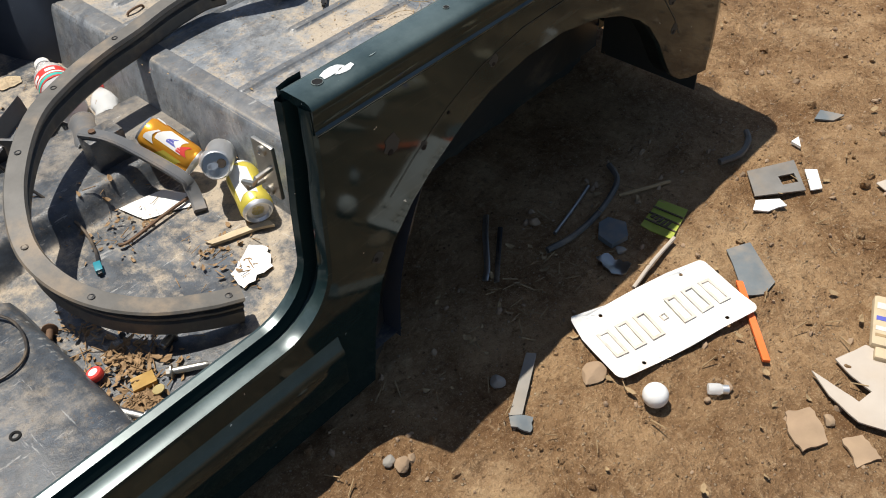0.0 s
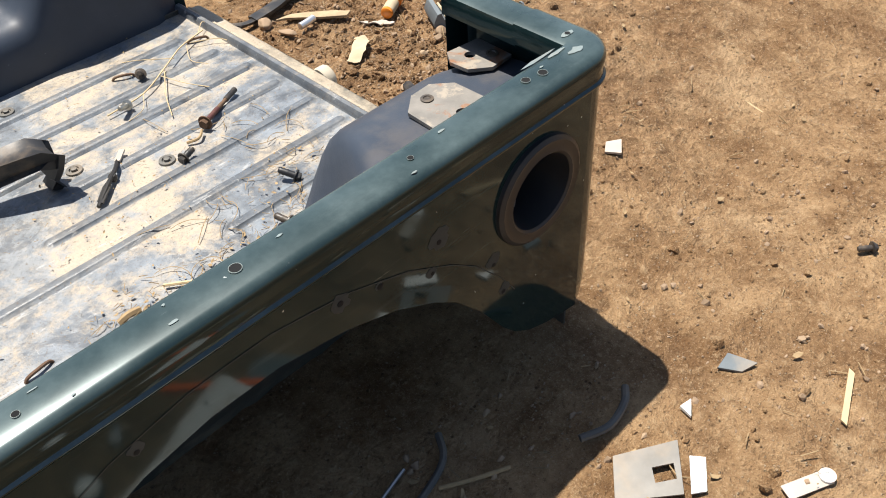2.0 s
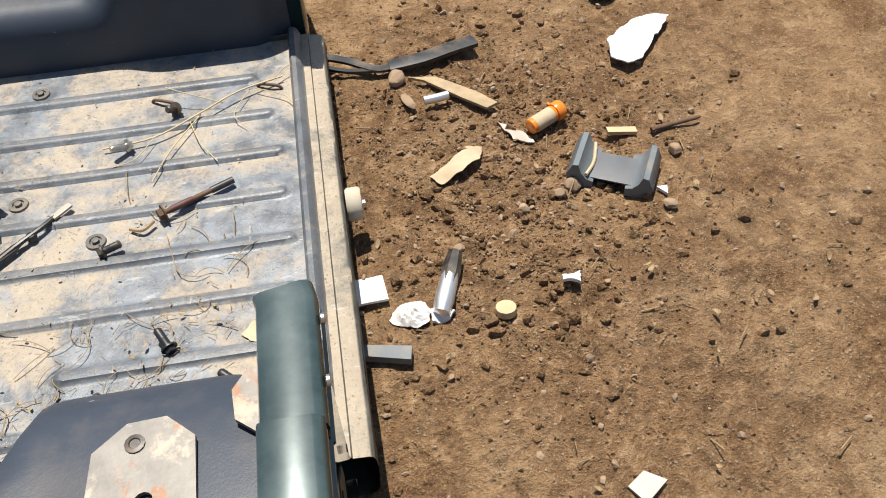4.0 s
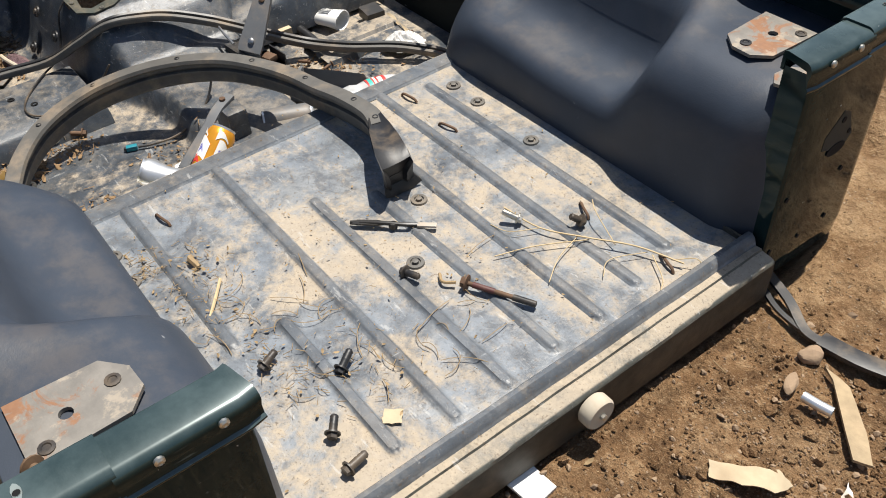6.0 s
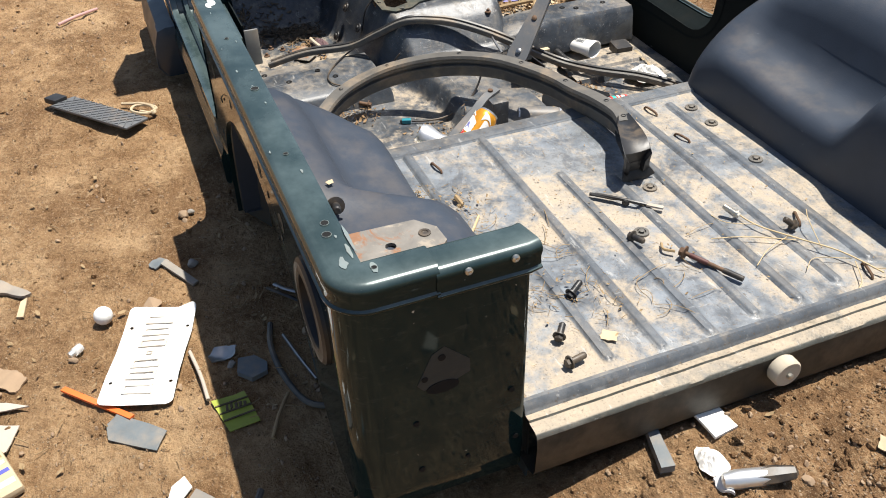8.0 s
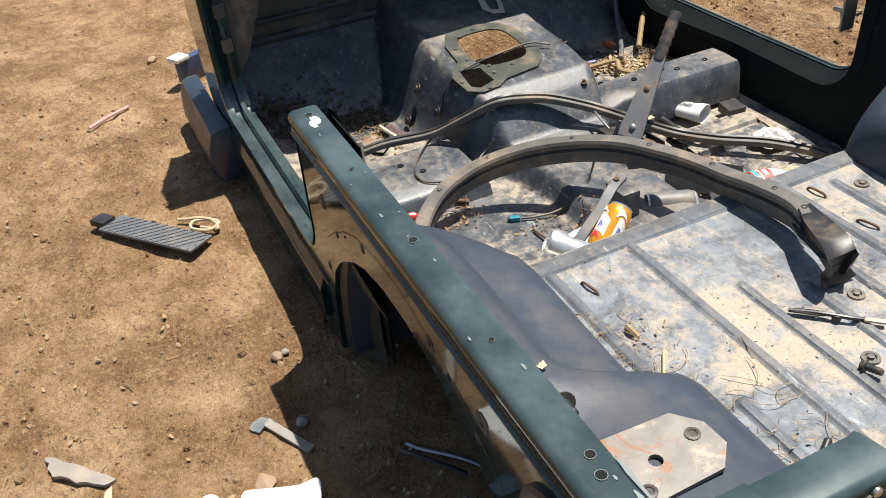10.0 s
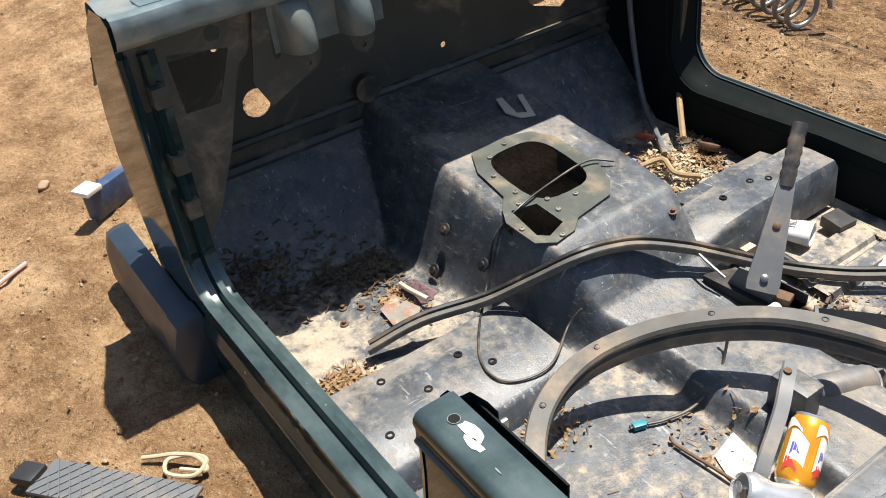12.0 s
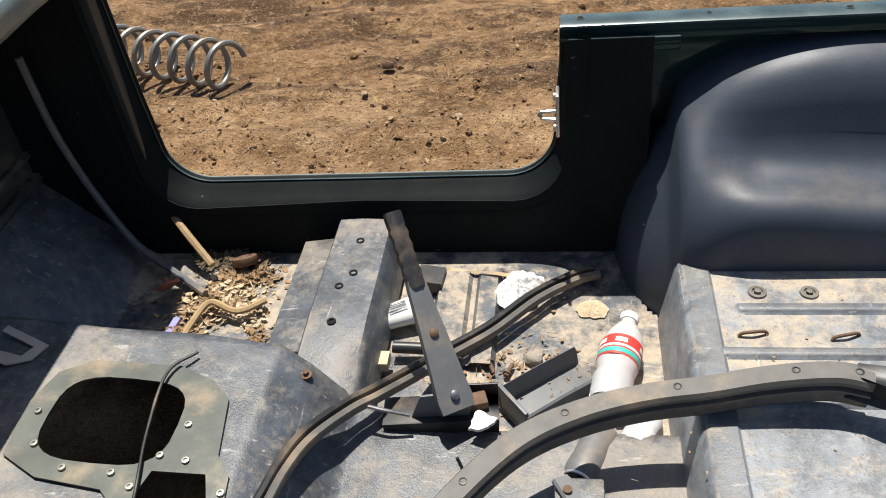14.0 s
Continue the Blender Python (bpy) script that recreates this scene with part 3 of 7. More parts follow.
            bm.transform(m @ pose(0.003, 0.002, z, 0, 90, 0))
            part("screw", bm, M_ZINC, st)
        bm = block(0.95, 1.16, s * 0.70 if s > 0 else -0.755, 0.755 if s > 0 else -0.70, 0.545, 0.575, 0.006)
        part("post_top", bm, M_GREEN, tub)
    # driver's seat riser
    bm = bmesh.new()
    prof = [(1.455, ZL - 0.005), (1.47, 0.118), (1.485, 0.130), (1.60, 0.133), (1.71, 0.130), (1.722, 0.118), (1.735, ZL - 0.005)]
    rows = []
    for y in (0.215, 0.225, 0.235, 0.35, 0.5, 0.62, 0.685):
        k = 0.55 if y < 0.22 else 1
        rows.append([(x, y, ZL + (z - ZL) * k if z > ZL else z) for x, z in prof])
    grid(bm, rows)
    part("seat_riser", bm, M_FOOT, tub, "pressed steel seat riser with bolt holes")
    bm = bmesh.new()
    prof = [(1.515, 0.09), (1.522, 0.185), (1.535, 0.200), (1.60, 0.203), (1.648, 0.200), (1.655, 0.188), (1.66, 0.150), (1.74, 0.140), (1.752, 0.07)]
    rows = []
    for y in (-0.655, -0.65, -0.64, -0.5, -0.35, -0.25, -0.18, -0.12):
        k = 1 if y < -0.3 else 1 - 0.35 * smooth01((y + 0.3) / 0.2)
        kk = 0.4 if y < -0.652 else 1
        rows.append([(x, y, 0.07 + (z - 0.07) * k * kk) for x, z in prof])
    grid(bm, rows)
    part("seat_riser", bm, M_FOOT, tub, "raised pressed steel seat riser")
    for x, y, z in ((1.59, -0.573, 0.203), (1.606, -0.43, 0.203), (1.585, -0.47, 0.203), (1.655, -0.253, 0.19), (1.60, -0.33, 0.203), (1.677, 0.559, 0.1315), (1.60, 0.50, 0.1335), (1.55, 0.62, 0.1325), (1.64, 0.40, 0.1335), (1.58, 0.36, 0.1335)):
        bm = lathe([(0.009, -0.002), (0.009, 0.0015), (0.005, 0.0016), (0.0045, -0.001)], 12)
        bm.transform(pose(x, y, z))
        part("bolt_hole", bm, M_HOLE, tub)
    # rear passenger side pressing with channel
    bm = bmesh.new()
    prof = [(1.30, ZL), (1.308, 0.094), (1.345, 0.096), (1.352, 0.088), (1.362, 0.088), (1.37, 0.096), (1.43, 0.096), (1.44, ZL)]
    grid(bm, [[(x, y, z) for x, z in prof] for y in (-0.60, -0.595, -0.45, -0.33)])
    part("floor_channel", bm, M_FOOT, tub)
    # shifter plate: a worn rim round the large opening with a tongue round the small one
    outline = [(2.005, 0.075), (2.012, -0.03), (1.995, -0.095), (1.945, -0.128), (1.80, -0.132), (1.735, -0.105), (1.700, -0.07), (1.682, 0.04), (1.655, 0.075), (1.648, 0.13), (1.672, 0.168), (1.76, 0.172), (1.800, 0.150), (1.835, 0.118), (1.94, 0.108)]
    big = [(1.868 + 0.105 * math.copysign(abs(math.cos(a)) ** 0.6, math.cos(a)), -0.010 + 0.085 * math.copysign(abs(math.sin(a)) ** 0.6, math.sin(a))) for a in np.linspace(0, 2 * math.pi, 29)[:-1]]
    small = [(1.786, 0.138), (1.772, 0.078), (1.690, 0.076), (1.672, 0.128), (1.690, 0.148)]
    bm = cut_sheet(outline, [big, small], lambda a, b, d: (a, b, 0.0 - d), 0.004)
    bmesh.ops.subdivide_edges(bm, edges=bm.edges[:], cuts=1)
    for v in bm.verts:
        v.co.z += float(np.interp(v.co.x, TUN_X, TUN_Z)) + 0.007
    part("shifter_plate", bm, M_PLATE, tub, "gasket-stained shifter plate with two openings")
    for i in range(10):
        a = i * 0.63
        bm = lathe([(0.006, 0), (0.006, 0.003), (0.003, 0.0032), (0.003, 0.001)], 8)
        x, y = (1.868 + 0.122 * math.cos(a), -0.010 + 0.104 * math.sin(a)) if i < 6 else (1.725 + 0.068 * math.cos(a * 2.5), 0.108 + 0.052 * math.sin(a * 2.5))
        bm.transform(pose(x, y, float(np.interp(x, TUN_X, TUN_Z)) + 0.008))
        part("rivet", bm, M_ZINC, tub)
    for x, y, z in ((1.935, 0.212, 0.196), (1.790, 0.216, 0.180), (1.93, 0.255, 0.105)):
        bm = lathe([(0.016, 0), (0.015, 0.004), (0.008, 0.005), (0.007, 0.009), (0.003, 0.009)], 14)
        bm.transform(pose(x, y, z, -60, 0, 0))
        part("tunnel_plug", bm, M_BLACK, tub, "black rubber plug")
    # dash remains under the cowl
    bm = cut_sheet([(0.725, 0.77), (0.46, 0.765), (0.50, 0.70), (0.55, 0.66), (0.60, 0.50), (0.66, 0.36), (0.715, 0.30)], [[(0.68, 0.72), (0.56, 0.70), (0.60, 0.60), (0.67, 0.60)], arc(0.585, 0.735, 0.016, 0, 330, 10)], lambda a, b, d: (2.085 + d, a, b), 0.003)
    part("dash_side", bm, M_INNER, tub, "dark steel dash side brace")
    bm = cut_sheet([(0.50, 0.775), (0.44, 0.775), (0.40, 0.66), (0.41, 0.60), (0.50, 0.56), (0.53, 0.62)], [arc(0.47, 0.66, 0.008, 0, 320, 8)], lambda a, b, d: (2.075 + d, a, b), 0.003)
    part("dash_brace", bm, M_INNER, tub)
    bm = bmesh.new()
    cols = []
    for i, y in enumerate(np.linspace(0.475, 0.225, 41)):
        hump = max(0, 1 - ((y - 0.425) / 0.036) ** 2) ** 0.5 if abs(y - 0.425) < 0.036 else 0
        hump = max(hump, max(0, 1 - ((y - 0.295) / 0.036) ** 2) ** 0.5 if abs(y - 0.295) < 0.036 else 0)
        cols.append([(2.074 - 0.10 * max(0, 0.735 - z) * (0.5 + hump) - 0.052 * hump * k, y, z) for z, k in ((0.778, 0.0), (0.768, 0.12), (0.758, 0.45), (0.746, 0.72), (0.73, 0.9), (0.71, 1), (0.69, 1), (0.672, 0.95), (0.664, 0.85))])
    grid(bm, cols)
    part("column_bracket", bm, M_SUNGREEN, tub, "pressed green bracket with two humps")
    for y in (0.40, 0.27):
        bm = cut_sheet([(y - 0.04, 0.675), (y + 0.045, 0.675), (y + 0.02, 0.61), (y - 0.005, 0.595), (y - 0.025, 0.61)], [arc(y, 0.615, 0.006, 0, 320, 8)], lambda a, b, d: (2.09 + d, a, b), 0.003)
        part("bracket_tab", bm, M_INNER, tub)
    for x, y in ((2.075, 0.52), (2.08, 0.60), (2.08, 0.30)):
        bm = lathe([(0.006, 0), (0.006, 0.022), (0.003, 0.023)], 8)
        bm.transform(pose(x + 0.0, y, 0.815))
        part("cowl_stud", bm, M_BLACK, tub)
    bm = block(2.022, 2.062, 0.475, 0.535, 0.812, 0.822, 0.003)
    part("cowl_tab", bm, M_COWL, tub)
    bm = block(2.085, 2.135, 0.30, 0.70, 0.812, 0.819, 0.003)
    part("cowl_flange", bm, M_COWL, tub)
    # hinge brackets on the pillar
    for z in (0.66, 0.52, 0.42):
        bm = block(2.05, 2.085, 0.70, 0.73, z - 0.02, z + 0.02, 0.003)
        part("hinge_bracket", bm, M_INNER, tub)
    # side step moulding ahead of the door
    for s in (1,):
        bm = bmesh.new()
        rows = []
        for x, k in ((2.02, 0.9), (2.03, 1.06), (2.09, 1.06), (2.10, 0.98), (2.3, 0.98), (2.50, 0.98), (2.54, 0.9), (2.56, 0.7)):
            rows.append([(x, 0.768 + dy * k, 0.03 + dz * k) for dy, dz in ((0, 0), (0.055, 0), (0.075, 0.03), (0.07, 0.10), (0.055, 0.145), (0.03, 0.155), (0, 0.155))])
        vs = grid(bm, rows, True)
        bm.faces.new(vs[0])
        bm.faces.new(vs[-1])
        part("fender_step", bm, M_STEP, tub, "blue-grey plastic flare end ahead of the door")
    # fuel filler bowl
    bm = lathe([(0.087, 0.0), (0.086, 0.006), (0.080, 0.010), (0.072, 0.008), (0.064, 0.011), (0.060, 0.008), (0.057, -0.012), (0.05, -0.05), (0.045, -0.09), (0.02, -0.092)], 32, None, False)
    bm.transform(pose(0.208, YP, 0.440, -90, 0, 0))
    bowl = part("fuel_filler_bowl", bm, M_SEALRUB, tub, "black recessed fuel filler opening with a rubber rim")
    bm = tube([(0.235, YP - 0.085, 0.40), (0.225, YP - 0.06, 0.405), (0.215, YP - 0.045, 0.412)], 0.022, 14)
    part("filler_neck", bm, M_GREYP, bowl)
    # rocker moulding that runs back from the flare end
    bm = bmesh.new()
    prof = [(0.757, 0.204), (0.764, 0.196), (0.771, 0.172), (0.775, 0.168), (0.776, 0.160), (0.774, 0.092), (0.768, 0.084), (0.757, 0.082)]
    vs = grid(bm, [[(x, y, z) for y, z in prof] for x in np.linspace(1.193, 2.05, 12)], True)
    bm.faces.new(vs[0])
    bm.faces.new(vs[-1])
    part("rocker_moulding", bm, M_GREEN, tub, "dark green rocker moulding below the door sill")
    # wrinkled bracket arm that hangs from the dash in front of the firewall opening
    bm = bmesh.new()
    sweep(bm, [(2.10, -0.235, 0.775), (2.10, -0.236, 0.72), (2.10, -0.240, 0.668), (2.10, -0.246, 0.655), (2.10, -0.262, 0.646), (2.10, -0.282, 0.637)], [(-0.010, -0.002), (0.010, -0.002), (0.010, 0.002), (-0.010, 0.002)], (1, 0, 0))
    part("dash_arm", bm, M_INNER, tub, "bent dark dash bracket arm")
    # holes in the rails, drawn as near-black discs with a rim
    for s in (1, -1):
        for x, y, r in ((1.134, 0.739, 0.007), (0.657, 0.735, 0.007), (0.20, 0.733, 0.006), (0.172, 0.738, 0.0065), (0.075, 0.70, 0.004), (0.41, 0.738, 0.004), (0.90, 0.74, 0.004)):
            bm = lathe([(r * 1.14, 0), (r * 1.1, 0.0010), (r, 0.001), (r * 0.9, -0.001)], 14)
            bm.transform(pose(x, s * y, ZR + 0.0006))
            h = part("rail_hole", bm, M_WEAR, tub)
            bm = lathe([(r * 0.99, 0), (r * 0.99, 0.0006)], 14)
            bm.transform(pose(x, s * y, ZR + 0.0010))
            part("hole", bm, M_HOLE, h)
        for y in (0.58, 0.51):
            bm = lathe([(0.006, 0), (0.006, 0.003), (0.003, 0.005), (0.0015, 0.004)], 10)
            bm.transform(pose(0.036, s * y, ZR - 0.015, 0, -90, 0))
            part("post_screw", bm, M_ZINC, tub)
        # bare anchor plates on the wheelhouse
        for pts, hx, hy, more in (([(0.275, 0.688), (0.270, 0.575), (0.238, 0.548), (0.200, 0.546), (0.172, 0.572), (0.168, 0.688)], 0.218, 0.632, ((0.229, 0.572), (0.185, 0.665))),
                                  ([(0.058, 0.512), (0.120, 0.504), (0.137, 0.528), (0.134, 0.562), (0.105, 0.586), (0.060, 0.584)], 0.102, 0.536, ((0.078, 0.560),))):
            bm = cut_sheet([(x, s * y) for x, y in pts], [[(hx + dx, s * (hy + dy)) for dx, dy in arc(0, 0, 0.009, 0, 330, 11)]], lambda a, b, d: (a, b, 0.515 - d), 0.006)
            ap = part("belt_anchor_plate", bm, M_RUSTPLATE, tub, "bare steel anchor plate with orange rust")
            for x, y in more:
                bm = lathe([(0.010, 0), (0.010, 0.0015), (0.006, 0.002), (0.005, 0.0005)], 12)
                bm.transform(pose(x, s * y, 0.5155))
                part("anchor_hole", bm, M_BLACK, ap)
        # tail lamp recess, slot and bolts on the corner panel
        for y, z, ry, rz in ((0.62, 0.37, 0.026, 0.012), (0.62, 0.43, 0.006, 0.006), (0.648, 0.395, 0.005, 0.005), (0.665, 0.305, 0.005, 0.005), (0.505, 0.315, 0.005, 0.005), (0.495, 0.20, 0.005, 0.005), (0.66, 0.195, 0.005, 0.005), (0.58, 0.19, 0.004, 0.004)):
            bm = cut_sheet(arc(y, z, ry, 0, 345, 23, rz), [], lambda a, b, d: (0.0430 + d, s * a, b), 0.0012)
            part("panel_hole", bm, M_HOLE, tub)
        for pts in (((0.66, 0.385), (0.635, 0.44), (0.615, 0.45), (0.575, 0.41), (0.575, 0.385), (0.60, 0.375), (0.65, 0.372)),):
            bm = cut_sheet(pts, [], lambda a, b, d: (0.0442 + d, s * a, b), 0.0008)
            part("scuffed_patch", bm, M_SCUFF, tub, "dull scuffed paint where a lamp was fixed")
    # dull holes left along the wheel arch by the flare
    rnd = random.Random(8)
    for x, z, r, g in ((1.05, 0.455, 0.005, 0.016), (1.10, 0.285, 0.004, 0.011), (0.985, 0.425, 0.0045, 0.007), (0.93, 0.455, 0.003, 0.0), (0.83, 0.487, 0.0035, 0.010), (0.56, 0.490, 0.0045, 0.014), (0.50, 0.472, 0.005, 0.006), (0.40, 0.475, 0.004, 0.017), (0.415, 0.43, 0.003, 0.009), (0.30, 0.36, 0.0035, 0.013), (0.28, 0.29, 0.004, 0.012)):
        bm = cut_sheet(arc(x, z, r, 0, 330, 11), [], lambda a, b, d: (a, YP + 0.0012 - d, b), 0.001)
        part("flare_hole", bm, M_HOLE, tub)
        if g:
            dx, dz = rnd.uniform(-0.5, 0.5) * g, rnd.uniform(0, 0.8) * g
            bm = cut_sheet([(x + dx + g * rnd.uniform(0.75, 1.2) * math.cos(q), z + dz + g * rnd.uniform(0.7, 1.2) * math.sin(q)) for q in np.linspace(0, 5.9, 16)], [], lambda a, b, d: (a, YP + 0.0006 - d, b), 0.0004)
            part("dull_spot", bm, M_SCUFF, tub)
    # dust line where the flare sat round the near wheel arch
    def off(p, d):
        v = Vector((p[0] - 0.66, p[1] - 0.05)).normalized()
        return p[0] + v.x * d, p[1] + v.y * d
    run = [p for p in ARCH if 0.26 < p[0] < 1.06]
    bm = bmesh.new()
    grid(bm, [[(*off(p, 0.057 + w * (0.5 + abs(noise.noise(Vector((p[0] * 9, 3, 1)))))), 0) for w in (-0.0012, 0.0012)] for p in [q for a, b in zip(run, run[1:]) for q in (a, ((a[0] + b[0]) / 2, (a[1] + b[1]) / 2))]])
    for v in bm.verts:
        v.co = Vector((v.co.x, YP + 0.0009, v.co.y))
    part("dust_line", bm, M_SCUFF, tub)
    # flange inside the wheel arch
    for s in (1, -1):
        bm = bmesh.new()
        grid(bm, [[(x, s * YP, z), (x, s * (YP - 0.045), z + 0.004)] for x, z in ARCH])
        # shade under the arch is put into the lip's dark colour
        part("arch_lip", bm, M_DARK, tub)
        bm = bmesh.new()
        c = [(0.665 + 0.44 * math.cos(a), 0.03 + 0.445 * math.sin(a)) for a in np.linspace(0.3, math.pi - 0.4, 22)]
        grid(bm, [[(x, s * (YP - 0.02), z), (x, s * 0.712, z)] for x, z in c])
        part("wheel_tub", bm, M_INNER, tub, "dark underside of the wheelhouse")
    # fold that joins the front of the wheel arch to the wheelhouse
    for s in (1, -1):
        bm = bmesh.new()
        grid(bm, [[(x, s * 0.754, z), (min(x, 1.03), s * 0.70, min(z, 0.2))] for x, z in ARCH[:6]])
        part("arch_fold", bm, M_INNER, tub, "dark fold at the front of the wheel arch")
    # added sheets that block daylight and the sunlit ground behind the wheel arches
    for s in (1, -1):
        bm = block(0.07, 0.93, min(s * 0.455, s * 0.459), max(s * 0.455, s * 0.459), 0.045, 0.235)
        part("underbody_sheet", bm, M_INNER, tub, "added dark sheet that blocks light and view behind the wheel arch")
        bm = block(0.105, 0.109, min(s * 0.50, s * 0.752), max(s * 0.50, s * 0.752), 0.06, 0.42)
        part("arch_end_sheet", bm, M_INNER, tub, "added dark sheet that closes off the rear of the wheel arch")
    # washer-like plugs in the bed floor
    for x, y in ((0.414, 0.023), (0.551, -0.086), (0.553, -0.377), (0.738, -0.386), (0.826, -0.387), (0.788, 0.44), (0.70, 0.44)):
        bm = lathe([(0.017, -0.001), (0.016, 0.004), (0.010, 0.0045), (0.009, 0.001), (0.006, 0.001), (0.006, 0.007), (0.002, 0.008)], 16)
        bm.transform(pose(x, y, ZF))
        part("floor_plug", bm, M_RUBBER, tub, "dusty floor bolt with washer")
    # tie-down loops
    for x, y, a in ((0.85, -0.28, 8), (0.703, -0.275, 15), (0.32, -0.302, -25), (0.125, -0.31, -20), (0.824, 0.325, 10)):
        m = pose(x, y, ZF, 0, 0, a)
        bm = tube([m @ p for p in curve([(-0.024, 0, 0.001), (-0.018, 0, 0.007), (0, 0.002, 0.010), (0.018, 0, 0.007), (0.024, 0, 0.001)], 5)], 0.003)
        part("tie_down_loop", bm, M_RUSTY, tub, "bent steel tie-down loop")
    # pale roller on the sill
    bm = lathe([(0.008, -0.012), (0.026, -0.012), (0.029, -0.008), (0.029, 0.010), (0.026, 0.014), (0.008, 0.014)], 24)
    bm.transform(pose(0.0, -0.016, 0.188, 0, -90, 0))
    pk = part("sill_bumper", bm, M_PALE, tub, "pale round rubber bumper on the rear sill")
    bm = lathe([(0.006, 0.014), (0.006, 0.020), (0.003, 0.022)], 8)
    bm.transform(pose(0.0, -0.016, 0.188, 0, -90, 0))
    part("bolt", bm, M_ZINC, pk)
    rnd = random.Random(5)
    spots = [(1.105, 0.735, 0.022, 0.010), (1.09, 0.744, 0.016, 0.006), (0.10, 0.735, 0.014, 0.006), (0.125, 0.72, 0.018, 0.003), (0.15, 0.712, 0.03, 0.003), (0.075, 0.70, 0.012, 0.005)] + [(rnd.uniform(0.15, 1.1), 0.758 + rnd.uniform(-0.04, 0.004), rnd.uniform(0.002, 0.007), rnd.uniform(0.0008, 0.002)) for _ in range(9)]
    for k, (x, y, rx, ry) in enumerate(spots):
        pts = [(x + rx * (0.7 + 0.5 * rnd.random()) * math.cos(q), y + ry * (0.6 + 0.6 * rnd.random()) * math.sin(q)) for q in np.linspace(0, 5.7, 11)]
        part("paint_scrape", cut_sheet(pts, [], lambda a, b, d: (a, b, ZR + 0.0011 - d), 0.0008), M_PRIMER if k < 2 else M_SCRAPE, tub)
    for y in (0.40, -0.40):
        part("frame_rail", block(0.10, 2.2, y - 0.04, y + 0.04, -0.03, 0.065, 0.006), M_INNER, tub)


# green lightened for the sun that falls on the column bracket's humps
M_SUNGREEN = plain("sunlit_dusty_green_steel", (0.11, 0.14, 0.14), 0.42, 0.2, 0.5, 22, 0.1, 0.2)
M_PRIMER = plain("white_primer", (0.66, 0.68, 0.66), 0.6, 0, 0.2, 50, 0.1, 0.1)
M_SCRAPE = plain("rubbed_paint", (0.17, 0.21, 0.21), 0.6, 0, 0.2, 50, 0.1, 0.1)
# near-black for discs that paint the shadow inside holes not cut through
M_HOLE = plain("hole_shadow", (0.004, 0.004, 0.004), 0.95, 0, 0.1, 30, 0, 0)
M_ZINC = plain("dull_zinc", (0.55, 0.53, 0.47), 0.35, 0.9, 0.2, 60, 0.1, 0.2)
M_STEEL = plain("worn_steel", (0.42, 0.41, 0.39), 0.35, 0.95, 0.25, 60, 0.1, 0.15)
M_RUSTY = plain("rusty_steel", (0.13, 0.075, 0.045), 0.75, 0.3, 0.5, 70, 0.3, 0.2)
def make_rustplate():
    n = Nodes("rust_stained_plate")
    c = n.mix(n.noise(25, 6, 0.65), (0.10, 0.095, 0.085), (0.34, 0.31, 0.27))
    c = n.mix(n.math("MULTIPLY", n.ramp(n.noise(17, 6, 0.7, dist=0.8), 0.50, 0.60), 0.8), c, n.mix(n.noise(90, 4), (0.20, 0.075, 0.03), (0.36, 0.17, 0.07)))
    c = n.mix(n.math("MULTIPLY", n.ramp(n.noise(22, 6, 0.7), 0.54, 0.64), 0.6), c, (0.44, 0.37, 0.28))
    n.bump(n.noise(140, 5), 0.3, 0.001)
    return n.done(c, 0.55, 0.25)


M_RUSTPLATE = make_rustplate()
M_PLATE = plain("gasket_stained_steel", (0.055, 0.062, 0.052), 0.5, 0.2, 0.6, 25, 0.2, 0.4)
M_WEAR = plain("worn_rim", (0.16, 0.19, 0.18), 0.5, 0.2, 0.3, 60, 0.1, 0.1)
M_SCUFF = make_inner("scuffed_paint", (0.050, 0.054, 0.050), 0.12, 0.5, 0.12)
M_PALE = plain("pale_rubber", (0.50, 0.44, 0.34), 0.8, 0, 0.15, 30, 0.2, 0.5)
M_STEP = plain("blue_grey_plastic", (0.016, 0.029, 0.046), 0.40, 0, 0.3, 25, 0.12, 0.03)
panel_details()

# ---- loose things ----
M_WHITE = plain("white_paper", (0.78, 0.77, 0.73), 0.7, 0, 0.06, 30, 0.15, 0.12)
M_PLATEW = plain("weathered_white_enamel", (0.72, 0.71, 0.68), 0.45, 0, 0.12, 12, 0.1, 0.3)
M_CHAR = plain("faded_embossing", (0.60, 0.55, 0.48), 0.6, 0, 0.4, 60, 0.1, 0.3)
M_ALU = plain("bare_aluminium", (0.80, 0.80, 0.79), 0.38, 0.85, 0.08, 40, 0.12, 0.08)
M_ORANGE = plain("orange_plastic", (0.85, 0.16, 0.03), 0.45, 0, 0.1, 30, 0.1, 0.12)
M_CARD = plain("lime_card", (0.33, 0.38, 0.05), 0.6, 0, 0.3, 25, 0.1, 0.2)
M_SLATE = plain("slate_grey_sheet", (0.13, 0.15, 0.16), 0.6, 0, 0.25, 30, 0.2, 0.4)
M_STONE = plain("field_stone", (0.31, 0.215, 0.135), 0.85, 0, 0.25, 30, 0.3, 0.3)
M_STONEG = plain("grey_stone", (0.26, 0.24, 0.21), 0.85, 0, 0.25, 30, 0.3, 0.3)
M_WOOD = plain("pale_wood", (0.55, 0.40, 0.23), 0.75, 0, 0.2, 40, 0.2, 0.2)
M_TWIG = plain("dry_twig", (0.33, 0.23, 0.12), 0.85, 0, 0.35, 80, 0.2, 0.1)
